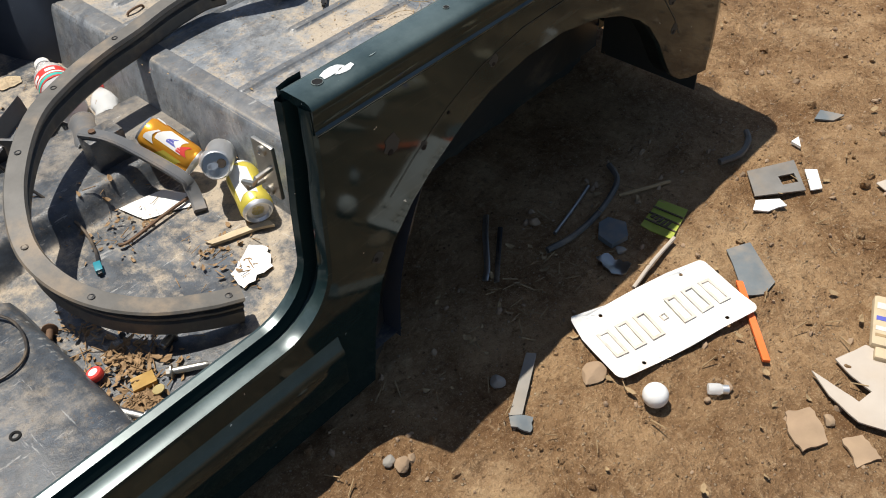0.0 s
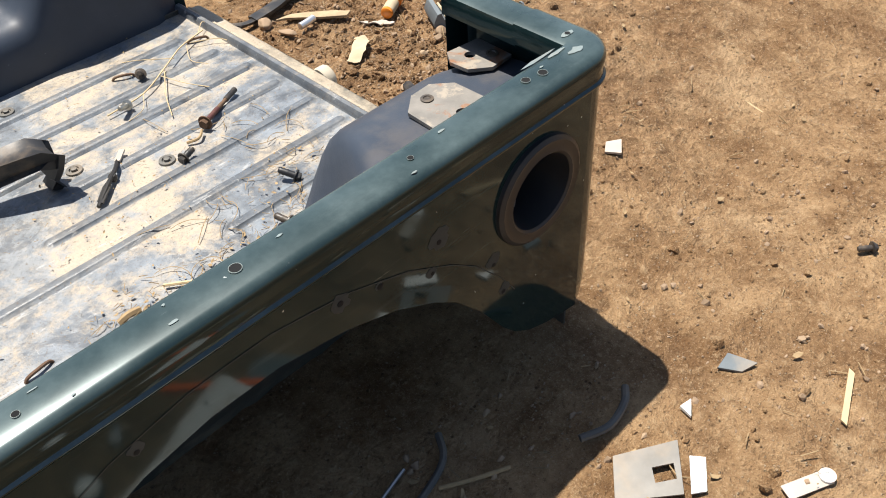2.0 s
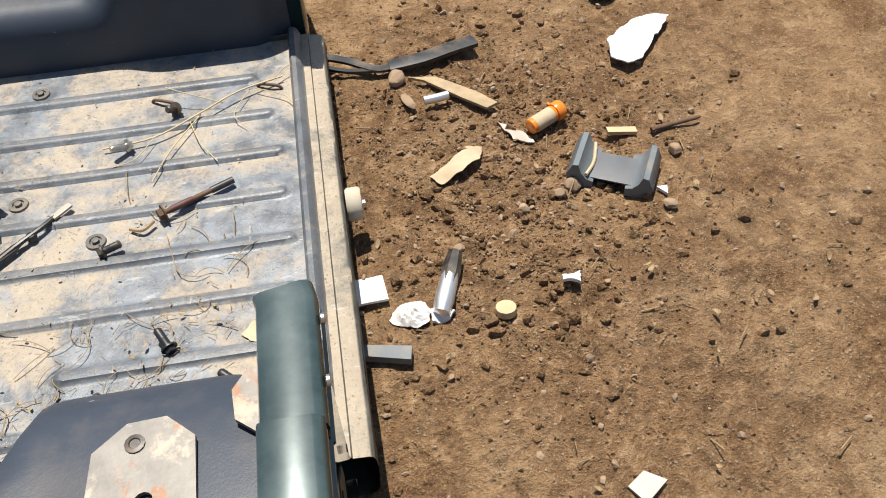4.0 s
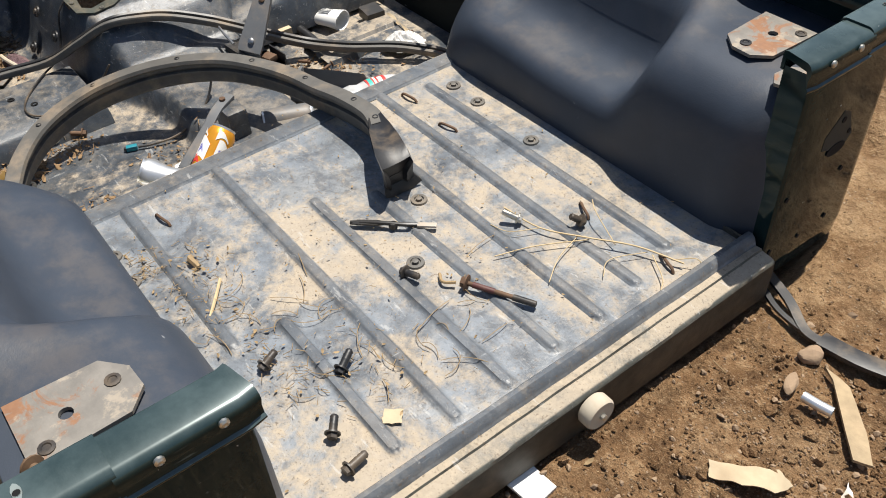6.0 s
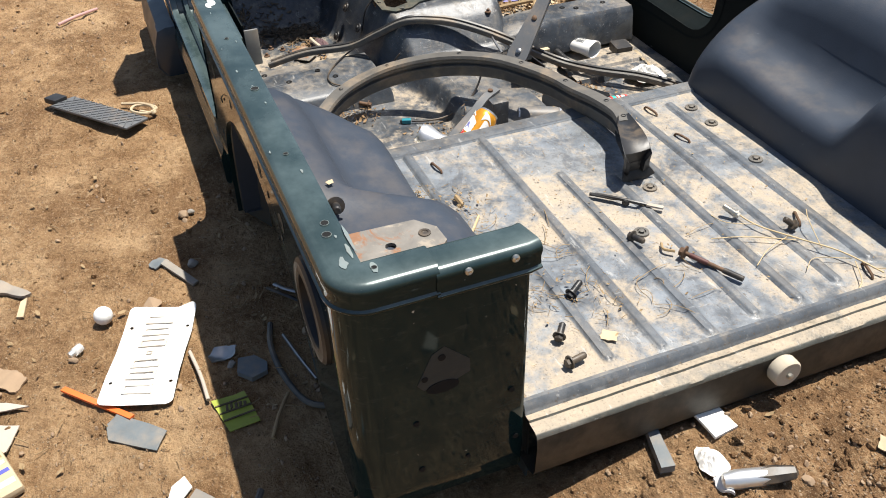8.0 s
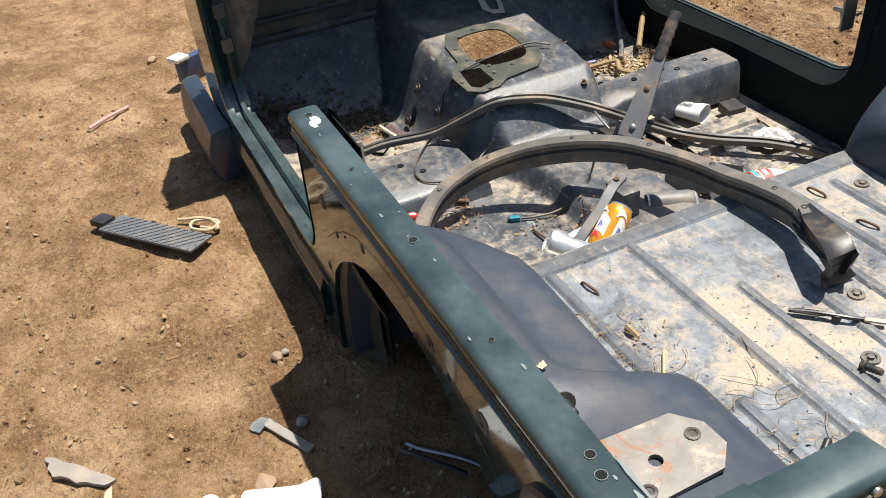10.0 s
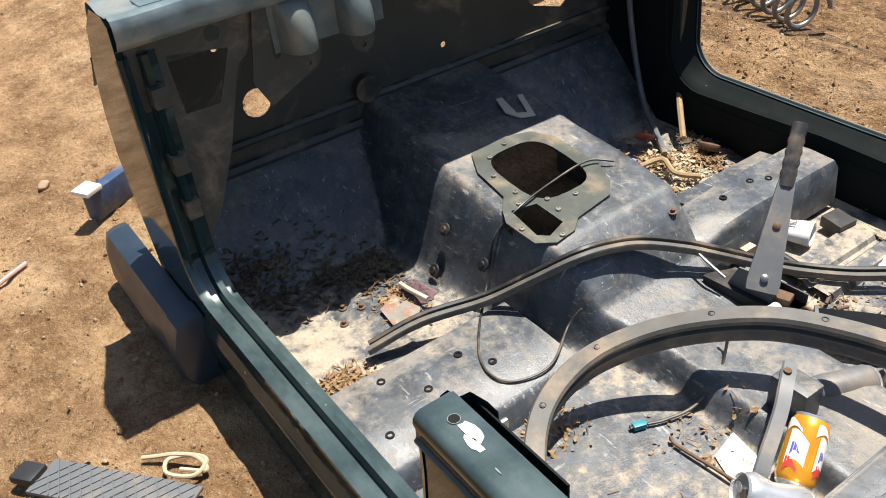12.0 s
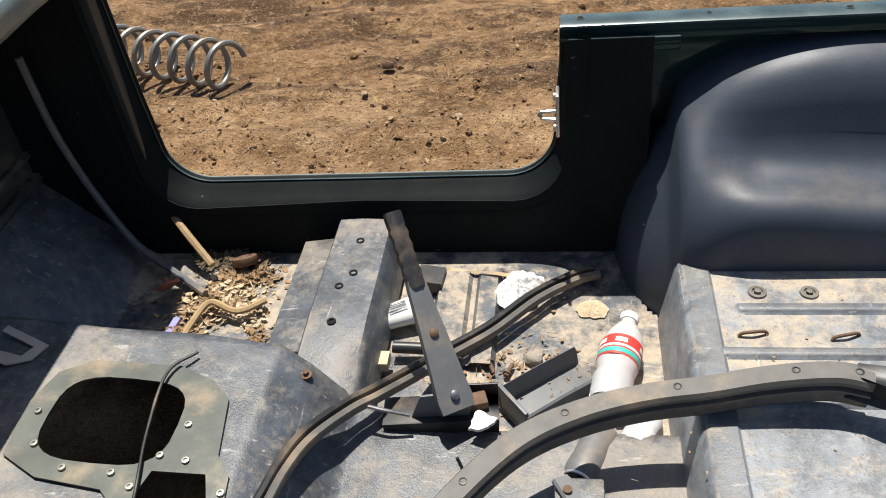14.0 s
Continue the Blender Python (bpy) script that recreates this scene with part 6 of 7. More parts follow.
for v in bm.verts:
    k = max(noise.cell(v.co * 420), 0)
    v.co *= 1 - 0.012 * (math.sin(v.co.x * 1500) * math.sin(v.co.y * 1500) * math.sin(v.co.z * 1500 + 1) > 0.12)
part("ball", bm, plain("white_ball", (0.82, 0.82, 0.80), 0.4, 0, 0.04, 40, 0.05, 0.12), t)
slab("orange_strip", [(0.665, 1.235), (0.672, 1.225), (0.535, 1.10), (0.528, 1.11)], 0.006, M_ORANGE, "orange plastic strip under the plate", "plastic strip")
lime = slab("lime_card", [(0.424, 0.868), (0.417, 0.930), (0.512, 0.951), (0.515, 0.882)], 0.002, M_CARD, "lime green printed card on shaded dirt", "card", wave=0.003)
for k in (0.3, 0.52, 0.76):
    ax, ay, bx, by = 0.424 + 0.091 * k, 0.868 + 0.014 * k, 0.417 + 0.095 * k, 0.930 + 0.021 * k
    bm = cut_sheet([(ax - 0.467, ay - 0.908), (ax - 0.464, ay - 0.908), (bx - 0.464, by - 0.908), (bx - 0.467, by - 0.908)], [], lambda a, b, d: (a, b, 0.0062 - d), 0.003)
    part("fold_line", bm, M_DARKLEAF, lime)
for k in range(5):
    bm = cut_sheet([(0.005 + 0.004 * (k % 2), -0.022 + 0.009 * k), (0.016 + 0.003 * k, -0.024 + 0.009 * k), (0.018, -0.018 + 0.009 * k), (0.006, -0.017 + 0.009 * k)], [], lambda a, b, d: (a, b, 0.0062 - d), 0.003)
    part("print_bar", bm, M_DARKLEAF, lime)
slab("grey_cover_plate", [(0.24, 0.963), (0.145, 1.02), (0.22, 1.083), (0.302, 1.014)], 0.003, plain("dull_grey_metal", (0.25, 0.235, 0.21), 0.45, 0.4, 0.3, 30, 0.1, 0.3), "dull grey metal plate with a square opening", "metal plate", holes=[[(0.215, 1.02), (0.185, 1.04), (0.205, 1.06), (0.234, 1.04)]], lift=0.006)
slab("white_chip", [(0.21, 1.09), (0.155, 1.05), (0.14, 1.07), (0.19, 1.105)], 0.003, M_WHITE, "white plastic fragment by the grey plate", "plastic scrap", lift=0.003)
slab("white_chip", [(0.31, 1.02), (0.275, 1.055), (0.285, 1.075), (0.30, 1.065), (0.325, 1.055), (0.34, 1.03)], 0.003, M_WHITE, "broken white plastic clip beside the grey plate", "plastic scrap", lift=0.004)
slab("white_chip", [(0.085, 0.985), (0.06, 0.99), (0.09, 1.01)], 0.006, M_WHITE, "small white shard on dirt", "plastic scrap", lift=0.002)
slab("white_flake", [(0.12, 0.895), (0.12, 0.90), (0.125, 0.90)], 0.002, M_WHITE, "tiny white flake on shaded dirt", "flake")
slab("slate_sheet", [(0.47, 1.045), (0.425, 1.07), (0.49, 1.155), (0.53, 1.155), (0.555, 1.13)], 0.003, M_SLATE, "dark grey sheet offcut beside the plate", "sheet", wave=0.003)
slab("slate_sheet", [(-0.03, 0.985), (-0.07, 0.98), (-0.085, 1.03), (-0.05, 1.02)], 0.004, M_SLATE, "small pointed grey sheet offcut", "sheet")
slab("wood_stick", [(-0.174, 1.150), (-0.170, 1.162), (-0.063, 1.202), (-0.067, 1.190)], 0.003, M_WOOD, "flat pale wooden stick on dirt", "stick", lift=0.003)
t = thing("clear_label", "clear plastic strip with a white ring on dirt", "plastic strip", pose(0.085, 1.205, gz(0.085, 1.205) + 0.003, 0, 0, -25))
part("strip", block(-0.05, 0.03, -0.013, 0.013, 0, 0.003, 0.001), M_FROST, t)
bm = lathe([(0.006, 0.002), (0.013, 0.002), (0.013, 0.006), (0.006, 0.006), (0.006, 0.003)], 20)
bm.transform(pose(-0.045, 0.0, 0.002))
part("ring", bm, M_WHITE, t)
strand("curved_hose", [(0.40, 0.728, 0.012), (0.425, 0.765, 0.012), (0.47, 0.785, 0.012), (0.55, 0.80, 0.012), (0.63, 0.80, 0.012), (0.692, 0.786, 0.012)], 0.0065, M_RUBBER, "curved grey rubber hose in the wheel arch shade", "hose")
strand("hose_piece", [(0.25, 0.905, 0.016), (0.20, 0.925, 0.018), (0.145, 0.915, 0.016), (0.115, 0.895, 0.014)], 0.007, M_RUBBER, "short curved hose near the shade edge", "hose")
strand("grey_rod", [(0.485, 0.735, 0.012), (0.56, 0.752, 0.012), (0.645, 0.768, 0.012)], 0.004, M_STEEL, "thin steel rod in the shade", "rod")
strand("twig_rod", [(0.47, 0.80, 0.012), (0.42, 0.83, 0.014), (0.365, 0.856, 0.012)], 0.004, M_TWIG, "straight twig in the shade", "twig")
strand("pale_rod", [(0.672, 0.968, 0.014), (0.59, 0.958, 0.014), (0.512, 0.955, 0.016)], 0.0042, M_FROST, "pale thin rod at the shade edge", "rod")
strand("shiny_strip", [(0.69, 0.63, 0.012), (0.74, 0.67, 0.016), (0.80, 0.725, 0.012), (0.83, 0.745, 0.01)], 0.006, M_STEEL, "narrow bright metal strip in the shade", "strip", 6, 0.4)
strand("dark_strip", [(0.70, 0.675, 0.012), (0.76, 0.72, 0.014), (0.82, 0.765, 0.012)], 0.005, M_BLACK, "narrow dark strip in the shade", "strip", 6, 0.4)
slab("broken_tile", [(0.545, 0.825), (0.535, 0.86), (0.565, 0.885), (0.605, 0.875), (0.60, 0.84), (0.57, 0.82)], 0.012, M_SLATE, "grey broken slate in the shade", "slate")
slab("foil_scrap", [(0.625, 0.88), (0.65, 0.87), (0.665, 0.915), (0.645, 0.935), (0.62, 0.93)], 0.003, M_STEEL, "crumpled foil scrap in the shade", "foil", wave=0.012)
slab("wood_splinter", [(0.915, 0.91), (0.905, 0.925), (1.02, 0.985), (1.035, 0.97)], 0.006, M_STONEG, "grey weathered wood splinter at the shade edge", "splinter")
slab("torn_scrap", [(1.03, 0.965), (1.05, 0.985), (1.035, 1.015), (1.01, 1.0)], 0.004, M_SLATE, "torn grey scrap at the shade edge", "scrap", wave=0.008)
for i, (x, y, sx, sy, sz, mm) in enumerate(((1.222, 0.88, 0.012, 0.01, 0.009, M_STONEG), (1.215, 0.90, 0.018, 0.014, 0.012, M_STONE), (0.642, 0.714, 0.013, 0.012, 0.010, M_STONE), (0.60, 0.892, 0.014, 0.009, 0.007, M_STONEG), (0.875, 1.02, 0.032, 0.024, 0.008, M_STONE), (0.754, 1.205, 0.012, 0.009, 0.008, M_STONE), (0.993, 0.91, 0.016, 0.014, 0.011, M_STONEG), (0.80, 1.195, 0.007, 0.006, 0.006, M_STONE), (0.71, 1.36, 0.011, 0.011, 0.009, M_STONE), (-0.12, -0.418, 0.026, 0.019, 0.017, M_STONE), (-0.135, -0.345, 0.03, 0.013, 0.011, M_STONE), (-0.375, -0.045, 0.016, 0.012, 0.010, M_STONE), (-0.40, -0.06, 0.018, 0.016, 0.014, M_STONE), (-0.615, -0.115, 0.016, 0.014, 0.012, M_STONE), (-0.30, -0.02, 0.012, 0.011, 0.009, M_STONE), (-0.56, 0.02, 0.016, 0.012, 0.008, M_STONE), (-0.17, 0.05, 0.012, 0.01, 0.008, M_STONE), (0.62, 0.69, 0.008, 0.008, 0.006, M_STONE), (1.74, -1.36, 0.015, 0.012, 0.006, M_STONE), (1.45, -1.20, 0.013, 0.010, 0.005, M_STONE), (3.9, 0.0, 0.06, 0.04, 0.03, M_STONE), (4.3, -0.35, 0.05, 0.04, 0.03, M_STONE), (3.2, 0.85, 0.03, 0.02, 0.016, M_STONE))):
    rock("stone", x, y, sx, sy, sz, mm, "rounded brown field stone on dirt" if mm is M_STONE else "grey angular stone in shade", None, i, i * 47)
t = thing("glass_vial", "small clear vial with a metal cap on dirt", "vial", along((0.785, 1.185, gz(0.785, 1.185) + 0.009), (0.765, 1.21, gz(0.77, 1.21) + 0.009)))
part("glass", lathe([(0.003, 0), (0.009, 0.001), (0.010, 0.006), (0.010, 0.02), (0.007, 0.025)], 14), M_CLEAR, t)
part("cap", lathe([(0.008, 0.024), (0.008, 0.034), (0.002, 0.035)], 14), M_ALU, t)
slab("brown_card", [(0.74, 1.30), (0.705, 1.325), (0.745, 1.375), (0.79, 1.355), (0.775, 1.325)], 0.004, M_STONE, "torn brown cardboard on dirt", "cardboard", wave=0.01)
slab("brown_card", [(0.73, 1.39), (0.70, 1.41), (0.72, 1.45), (0.76, 1.43)], 0.004, M_STONE, "torn brown cardboard scrap on dirt", "cardboard", wave=0.008)
slab("broken_collar", [(0.642, 1.296), (0.671, 1.340), (0.690, 1.397), (0.678, 1.435), (0.644, 1.449), (0.580, 1.423), (0.525, 1.390), (0.533, 1.340), (0.594, 1.315), (0.611, 1.352), (0.620, 1.388), (0.653, 1.381), (0.647, 1.338)], 0.003, M_FROST, "broken frosted plastic collar on dirt", "plastic piece", wave=0.003, lift=0.008)


def paint_brush(name, x, y, yaw, label, hand=M_CLOTH):
    t = thing(name, label, "paint brush", pose(x, y, gz(x, y) + 0.006, 0, 0, yaw))
    part("bristles", cut_sheet([(-0.025, -0.055), (0.025, -0.055), (0.022, 0), (-0.022, 0)], [], lambda a, b, d: (a, b, 0.014 - d), 0.012), M_STRAW, t, "stiff straw bristles")
    part("ferrule", block(-0.023, 0.023, 0.0, 0.03, 0.0, 0.016, 0.003), M_FROST, t)
    part("grip", cut_sheet([(-0.018, 0.03), (0.018, 0.03), (0.008, 0.07), (0.009, 0.14), (0.0, 0.148), (-0.009, 0.14), (-0.008, 0.07)], [], lambda a, b, d: (a, b, 0.014 - d), 0.012), hand, t, "worn handle")


paint_brush("paint_brush", 0.485, 1.415, 101, "old paint brush with straw bristles on dirt", plain("pink_paint", (0.45, 0.27, 0.24), 0.6))
t = thing("label_bottle", "flattened white plastic bottle with a printed label on dirt", "bottle", pose(0.475, 1.352, gz(0.475, 1.352) + 0.004, 0, 0, 20))
part("shell", block(-0.065, 0.055, -0.026, 0.026, 0, 0.02, 0.008), M_CREAM, t)
part("neck", block(0.055, 0.08, -0.018, 0.018, 0.002, 0.016, 0.005), M_CREAM, t)
for k, (a, b, mm) in enumerate(((-0.045, -0.03, M_CHAR), (-0.012, -0.002, M_BLUE), (0.012, 0.022, M_CHAR), (0.03, 0.036, M_TWIG))):
    part("print_bar", block(a, b, -0.02, 0.02, 0.0195, 0.0206), mm, t)
slab("green_scrap", [(0.20, 1.30), (0.235, 1.325), (0.255, 1.30), (0.23, 1.26)], 0.004, M_CREAM, "cream printed scrap on dirt", "paper", lift=0.003)
t = thing("plastic_surround", "small black square plastic surround on dirt", "plastic surround", pose(0.20, 1.40, gz(0.2, 1.4) + 0.004, 0, 0, 30))
part("frame", cut_sheet([(-0.03, -0.03), (0.03, -0.03), (0.03, 0.03), (-0.03, 0.03)], [[(-0.02, -0.02), (0.02, -0.02), (0.02, 0.02), (-0.02, 0.02)]], lambda a, b, d: (a, b, 0.01 - d), 0.01), M_GREYP, t)
slab("torn_sheet", [(0.96, 1.50), (0.93, 1.455), (0.90, 1.43), (0.83, 1.48), (0.84, 1.53), (0.90, 1.55)], 0.003, M_FROST, "torn pale plastic sheet on dirt", "plastic sheet", wave=0.02, lift=0.006)
slab("grey_board", [(0.90, 1.55), (0.72, 1.47), (0.66, 1.52), (0.72, 1.70), (0.90, 1.72)], 0.012, plain("pale_grey_board", (0.40, 0.40, 0.37), 0.7), "pale grey board lying on dirt", "board", tilt=0.05)
slab("bark_strip", [(1.165, 1.41), (1.15, 1.39), (1.03, 1.285), (1.025, 1.31), (1.10, 1.40)], 0.008, M_STONEG, "long grey bark strip on dirt", "bark", wave=0.008)
slab("bark_chip", [(1.02, 1.295), (0.95, 1.305), (0.955, 1.32), (1.01, 1.31)], 0.005, M_CREAM, "pale wood chip on dirt", "wood chip")
slab("dark_board", [(2.05, 1.70), (2.07, 1.56), (2.03, 1.55), (1.98, 1.70)], 0.012, M_WOOD, "pale plank end on dirt", "plank")
strand("pink_stick", [(2.70, 1.15, 0.012), (2.75, 1.08, 0.014), (2.80, 1.0, 0.012)], 0.006, plain("pink_plastic", (0.5, 0.3, 0.28), 0.5), "faded pink stick on dirt", "stick")


def tread_mat():
    t = thing("tread_mat", "black diamond-tread rubber step mat on dirt", "mat", pose(1.865, 1.062, gz(1.86, 1.06) + 0.016, 3, 4, 0) @ pose(0, 0, 0, 0, 0, 218))
    part("sheet", block(-0.17, 0.17, -0.045, 0.045, 0, 0.008, 0.003), M_GREYP, t)
    for i in range(-6, 7):
        for sgn in (1, -1):
            bm = block(-0.055, 0.055, -0.0012, 0.0012, 0.008, 0.0105)
            bm.transform(pose(i * 0.025, 0, 0, 0, 0, 52 * sgn))
            bmesh.ops.bisect_plane(bm, geom=bm.verts[:] + bm.edges[:] + bm.faces[:], plane_co=(0.165, 0, 0), plane_no=(1, 0, 0), clear_outer=True)
            bmesh.ops.bisect_plane(bm, geom=bm.verts[:] + bm.edges[:] + bm.faces[:], plane_co=(-0.165, 0, 0), plane_no=(-1, 0, 0), clear_outer=True)
            if len(bm.faces):
                part("tread_rib", bm, M_GREYP, t)
            else:
                bm.free()
    part("torn_end", block(-0.22, -0.165, -0.03, 0.02, 0.0, 0.02, 0.007), M_BLACK, t)
    return t


tread_mat()
strand("rope_coil", [(1.84, 0.94, 0.016), (1.80, 0.90, 0.02), (1.845, 0.905, 0.024), (1.875, 0.95, 0.02), (1.84, 0.965, 0.022), (1.80, 0.925, 0.024), (1.825, 0.89, 0.024), (1.87, 0.93, 0.026), (1.90, 0.965, 0.018), (1.92, 0.99, 0.014)], 0.0045, M_CREAM, "coiled cream rope on dirt", "rope", 7)

# behind the tub
t = thing("rubber_strap", "black rubber strap trailing from the tub on dirt", "strap")
part("thin_strap", sweep(bmesh.new(), curve([(0.06, -0.52, 0.135), (-0.02, -0.49, 0.13), (-0.08, -0.455, 0.125), (-0.12, -0.455, 0.124)], 5), [(-0.009, -0.003), (0.009, -0.003), (0.009, 0.003), (-0.009, 0.003)]), M_BLACK, t)
part("thin_strap", sweep(bmesh.new(), curve([(0.05, -0.50, 0.125), (-0.02, -0.46, 0.125), (-0.12, -0.45, 0.122)], 5), [(-0.005, -0.003), (0.005, -0.003), (0.005, 0.003), (-0.005, 0.003)]), M_BLACK, t)
part("broad_strap", sweep(bmesh.new(), curve([(-0.11, -0.458, 0.124), (-0.18, -0.465, 0.128), (-0.24, -0.485, 0.128), (-0.30, -0.505, 0.126)], 5), [(-0.017, -0.004), (0.017, -0.004), (0.017, 0.005), (0.0, 0.008), (-0.017, 0.005)]), M_BLACK, t)
M_BARK = plain("stained_cardboard", (0.36, 0.27, 0.16), 0.8, 0, 0.5, 45, 0.4, 0.5)
slab("cardboard_strip", [(-0.15, -0.415), (-0.175, -0.40), (-0.24, -0.335), (-0.285, -0.29), (-0.31, -0.305), (-0.27, -0.35), (-0.20, -0.41)], 0.006, M_BARK, "tan cardboard strip on dirt", "cardboard", wave=0.003, lift=0.008)
strand("steel_tube", [(-0.165, -0.33, 0.128), (-0.19, -0.333, 0.128), (-0.215, -0.338, 0.128)], 0.009, M_ALU, "short bright metal tube on dirt", "tube", 12)
slab("paper_strip", [(-0.145, -0.125), (-0.165, -0.10), (-0.245, -0.155), (-0.255, -0.185), (-0.225, -0.19)], 0.002, M_CREAM, "dirty cream paper strip on dirt", "paper", wave=0.008, lift=0.006)
t = thing("pill_bottle", "orange medicine bottle with a pale label on dirt", "bottle", along((-0.355, -0.215, gz(-0.355, -0.215) + 0.018), (-0.43, -0.255, gz(-0.43, -0.25) + 0.020)))
M_AMBER = plain("amber_plastic", (0.75, 0.22, 0.02), 0.3, 0, 0.1, 30, 0.05, 0.1)
part("shell", lathe([(0.012, 0), (0.0155, 0.002), (0.016, 0.01), (0.016, 0.06), (0.014, 0.066)], 22), M_AMBER, t)
part("label", lathe([(0.0163, 0.01), (0.0165, 0.011), (0.0165, 0.054), (0.0163, 0.055)], 22), M_CREAM, t, "pale worn label")
cap = part("cap", lathe([(0.0185, 0.062), (0.0195, 0.066), (0.0195, 0.078), (0.017, 0.082), (0.003, 0.082)], 22), M_AMBER, t)
part("cap_tab", block(0.012, 0.024, -0.008, 0.008, 0.064, 0.069, 0.001), M_AMBER, cap)
slab("foil_scrap", [(-0.30, -0.26), (-0.34, -0.23), (-0.36, -0.19), (-0.32, -0.20)], 0.003, M_FROST, "crumpled clear wrapper on dirt", "wrapper", wave=0.014)


def clamp_block():
    t = thing("cast_yoke", "grey cast yoke block with two curved jaws on dirt", "metal part", pose(-0.482, -0.078, gz(-0.482, -0.078) + 0.004, 0, 0, 152) @ Matrix.Scale(0.84, 4))
    out = [(-0.08, -0.045), *[(x, y - 0.045) for x, y in arc(0, -0.035, 0.055, 140, 40, 8)], (0.08, -0.045), (0.085, 0.03), *[(x, y + 0.045) for x, y in arc(0, 0.04, 0.055, -40, -140, 8)], (-0.085, 0.03)]
    part("web", cut_sheet([(-0.06, -0.03), (0, -0.022), (0.06, -0.03), (0.06, 0.03), (0, 0.022), (-0.06, 0.03)], [], lambda a, b, d: (a, b, 0.022 - d), 0.02), M_GREYP, t)
    for s in (1, -1):
        bm = bmesh.new()
        rows = []
        for y in (-0.055, 0.055):
            rows.append([(s * x, y, z) for x, z in ((0.035, 0.0), (0.085, 0.0), (0.095, 0.03), (0.082, 0.06), (0.070, 0.062), (0.062, 0.040), (0.050, 0.026), (0.035, 0.022))])
        vs = grid(bm, rows, True)
        bm.faces.new(vs[0])
        bm.faces.new(vs[-1])
        part("jaw", bm, M_SLATE, t)
    part("dirt_rope", tube(curve([(-0.052, -0.05, 0.035), (-0.045, 0, 0.03), (-0.052, 0.05, 0.04)], 5), 0.004, 6), M_CREAM, t)
    part("top_plate", block(-0.05, 0.05, -0.045, 0.04, 0.022, 0.026, 0.002), M_GREYP, t)


clamp_block()
slab("white_tear", [(-0.570, -0.392), (-0.598, -0.360), (-0.631, -0.380), (-0.690, -0.450), (-0.733, -0.508), (-0.710, -0.527), (-0.633, -0.494), (-0.576, -0.447)], 0.003, M_PLATEW, "torn white plastic sheet with dirt stains", "plastic sheet", wave=0.012, lift=0.012)
t = thing("round_washer", "thick dusty round washer on dirt", "washer", pose(-0.62, -0.64, gz(-0.62, -0.64) + 0.004))
part("disc", lathe([(0.006, 0.0), (0.032, 0.0), (0.034, 0.004), (0.034, 0.02), (0.031, 0.023), (0.007, 0.023), (0.006, 0.015)], 28), M_STONE, t)
t = thing("belt_pulley", "dusty grey steel belt pulley on dirt", "pulley", pose(-0.66, -0.87, gz(-0.66, -0.87)))
pul = part("rim", lathe([(0.06, 0.0), (0.072, 0.0), (0.074, 0.008), (0.066, 0.018), (0.066, 0.026), (0.075, 0.036), (0.075, 0.046), (0.071, 0.048), (0.062, 0.047), (0.05, 0.040), (0.046, 0.052), (0.042, 0.055), (0.004, 0.055)], 36), M_GREYP, t)
for k in range(4):
    bm = lathe([(0.006, 0.0552), (0.006, 0.0558)], 10)
    bm.transform(pose(0.026 * math.cos(k * 1.57), 0.026 * math.sin(k * 1.57), 0))
    part("pulley_hole", bm, M_BLACK, pul)
bolt("ground_bolt", (-0.59, -0.17, gz(-0.59, -0.17) + 0.006), 190, 0, 0.10, 0.0045, 0.007, M_RUSTY, "long rusty bolt on dirt", flange=False)
slab("wood_chip", [(-0.50, -0.19), (-0.555, -0.18), (-0.555, -0.165), (-0.50, -0.175)], 0.008, M_WOOD, "small wood chip on dirt", "wood chip")
slab("white_shard", [(-0.545, -0.02), (-0.56, 0.0), (-0.565, -0.02)], 0.006, M_WHITE, "small white shard on dirt", "shard")
slab("white_box", [(0.06, 0.095), (-0.03, 0.09), (-0.035, 0.14), (0.06, 0.15)], 0.006, M_WHITE, "white card box end under the sill", "box", lift=0.0, tilt=0.06, wave=0.003)
crumpled("white_foam", -0.068, 0.170, 0.034, 0.026, 0.022, gz(-0.068, 0.17), M_WHITE, "crumbled white foam on dirt", "foam", 11)
slab("white_foam", [(-0.10, 0.17), (-0.14, 0.175), (-0.13, 0.19), (-0.10, 0.19)], 0.006, M_WHITE, "white foam crumbs on dirt", "foam", wave=0.02)
slab("white_foam", [(-0.33, 0.135), (-0.36, 0.14), (-0.355, 0.165), (-0.325, 0.16)], 0.008, M_WHITE, "small foam crumb on dirt", "foam", wave=0.02)
t = thing("crushed_tube", "crushed silver and black tube on dirt", "tube", along((-0.16, 0.07, gz(-0.15, 0.1) + 0.018), (-0.115, 0.185, gz(-0.11, 0.18) + 0.016)))
part("silver_half", lathe([(0.006, 0.03), (0.014, 0.034), (0.016, 0.06), (0.017, 0.10), (0.014, 0.122), (0.004, 0.125)], 12), M_ALU, t)
part("black_half", lathe([(0.004, 0.0), (0.012, 0.005), (0.017, 0.04), (0.015, 0.09), (0.008, 0.095)], 7), M_BLACK, t)
slab("black_bar", [(0.06, 0.215), (0.055, 0.235), (-0.055, 0.265), (-0.06, 0.24)], 0.016, M_SLATE, "dark bar end under the sill", "bar")
t = thing("round_plug", "small round wooden plug on dirt", "plug", pose(-0.222, 0.193, gz(-0.222, 0.193), 12, 0, 0))
part("disc", lathe([(0.017, 0), (0.018, 0.003), (0.017, 0.013), (0.003, 0.014)], 20), M_WOOD, t)
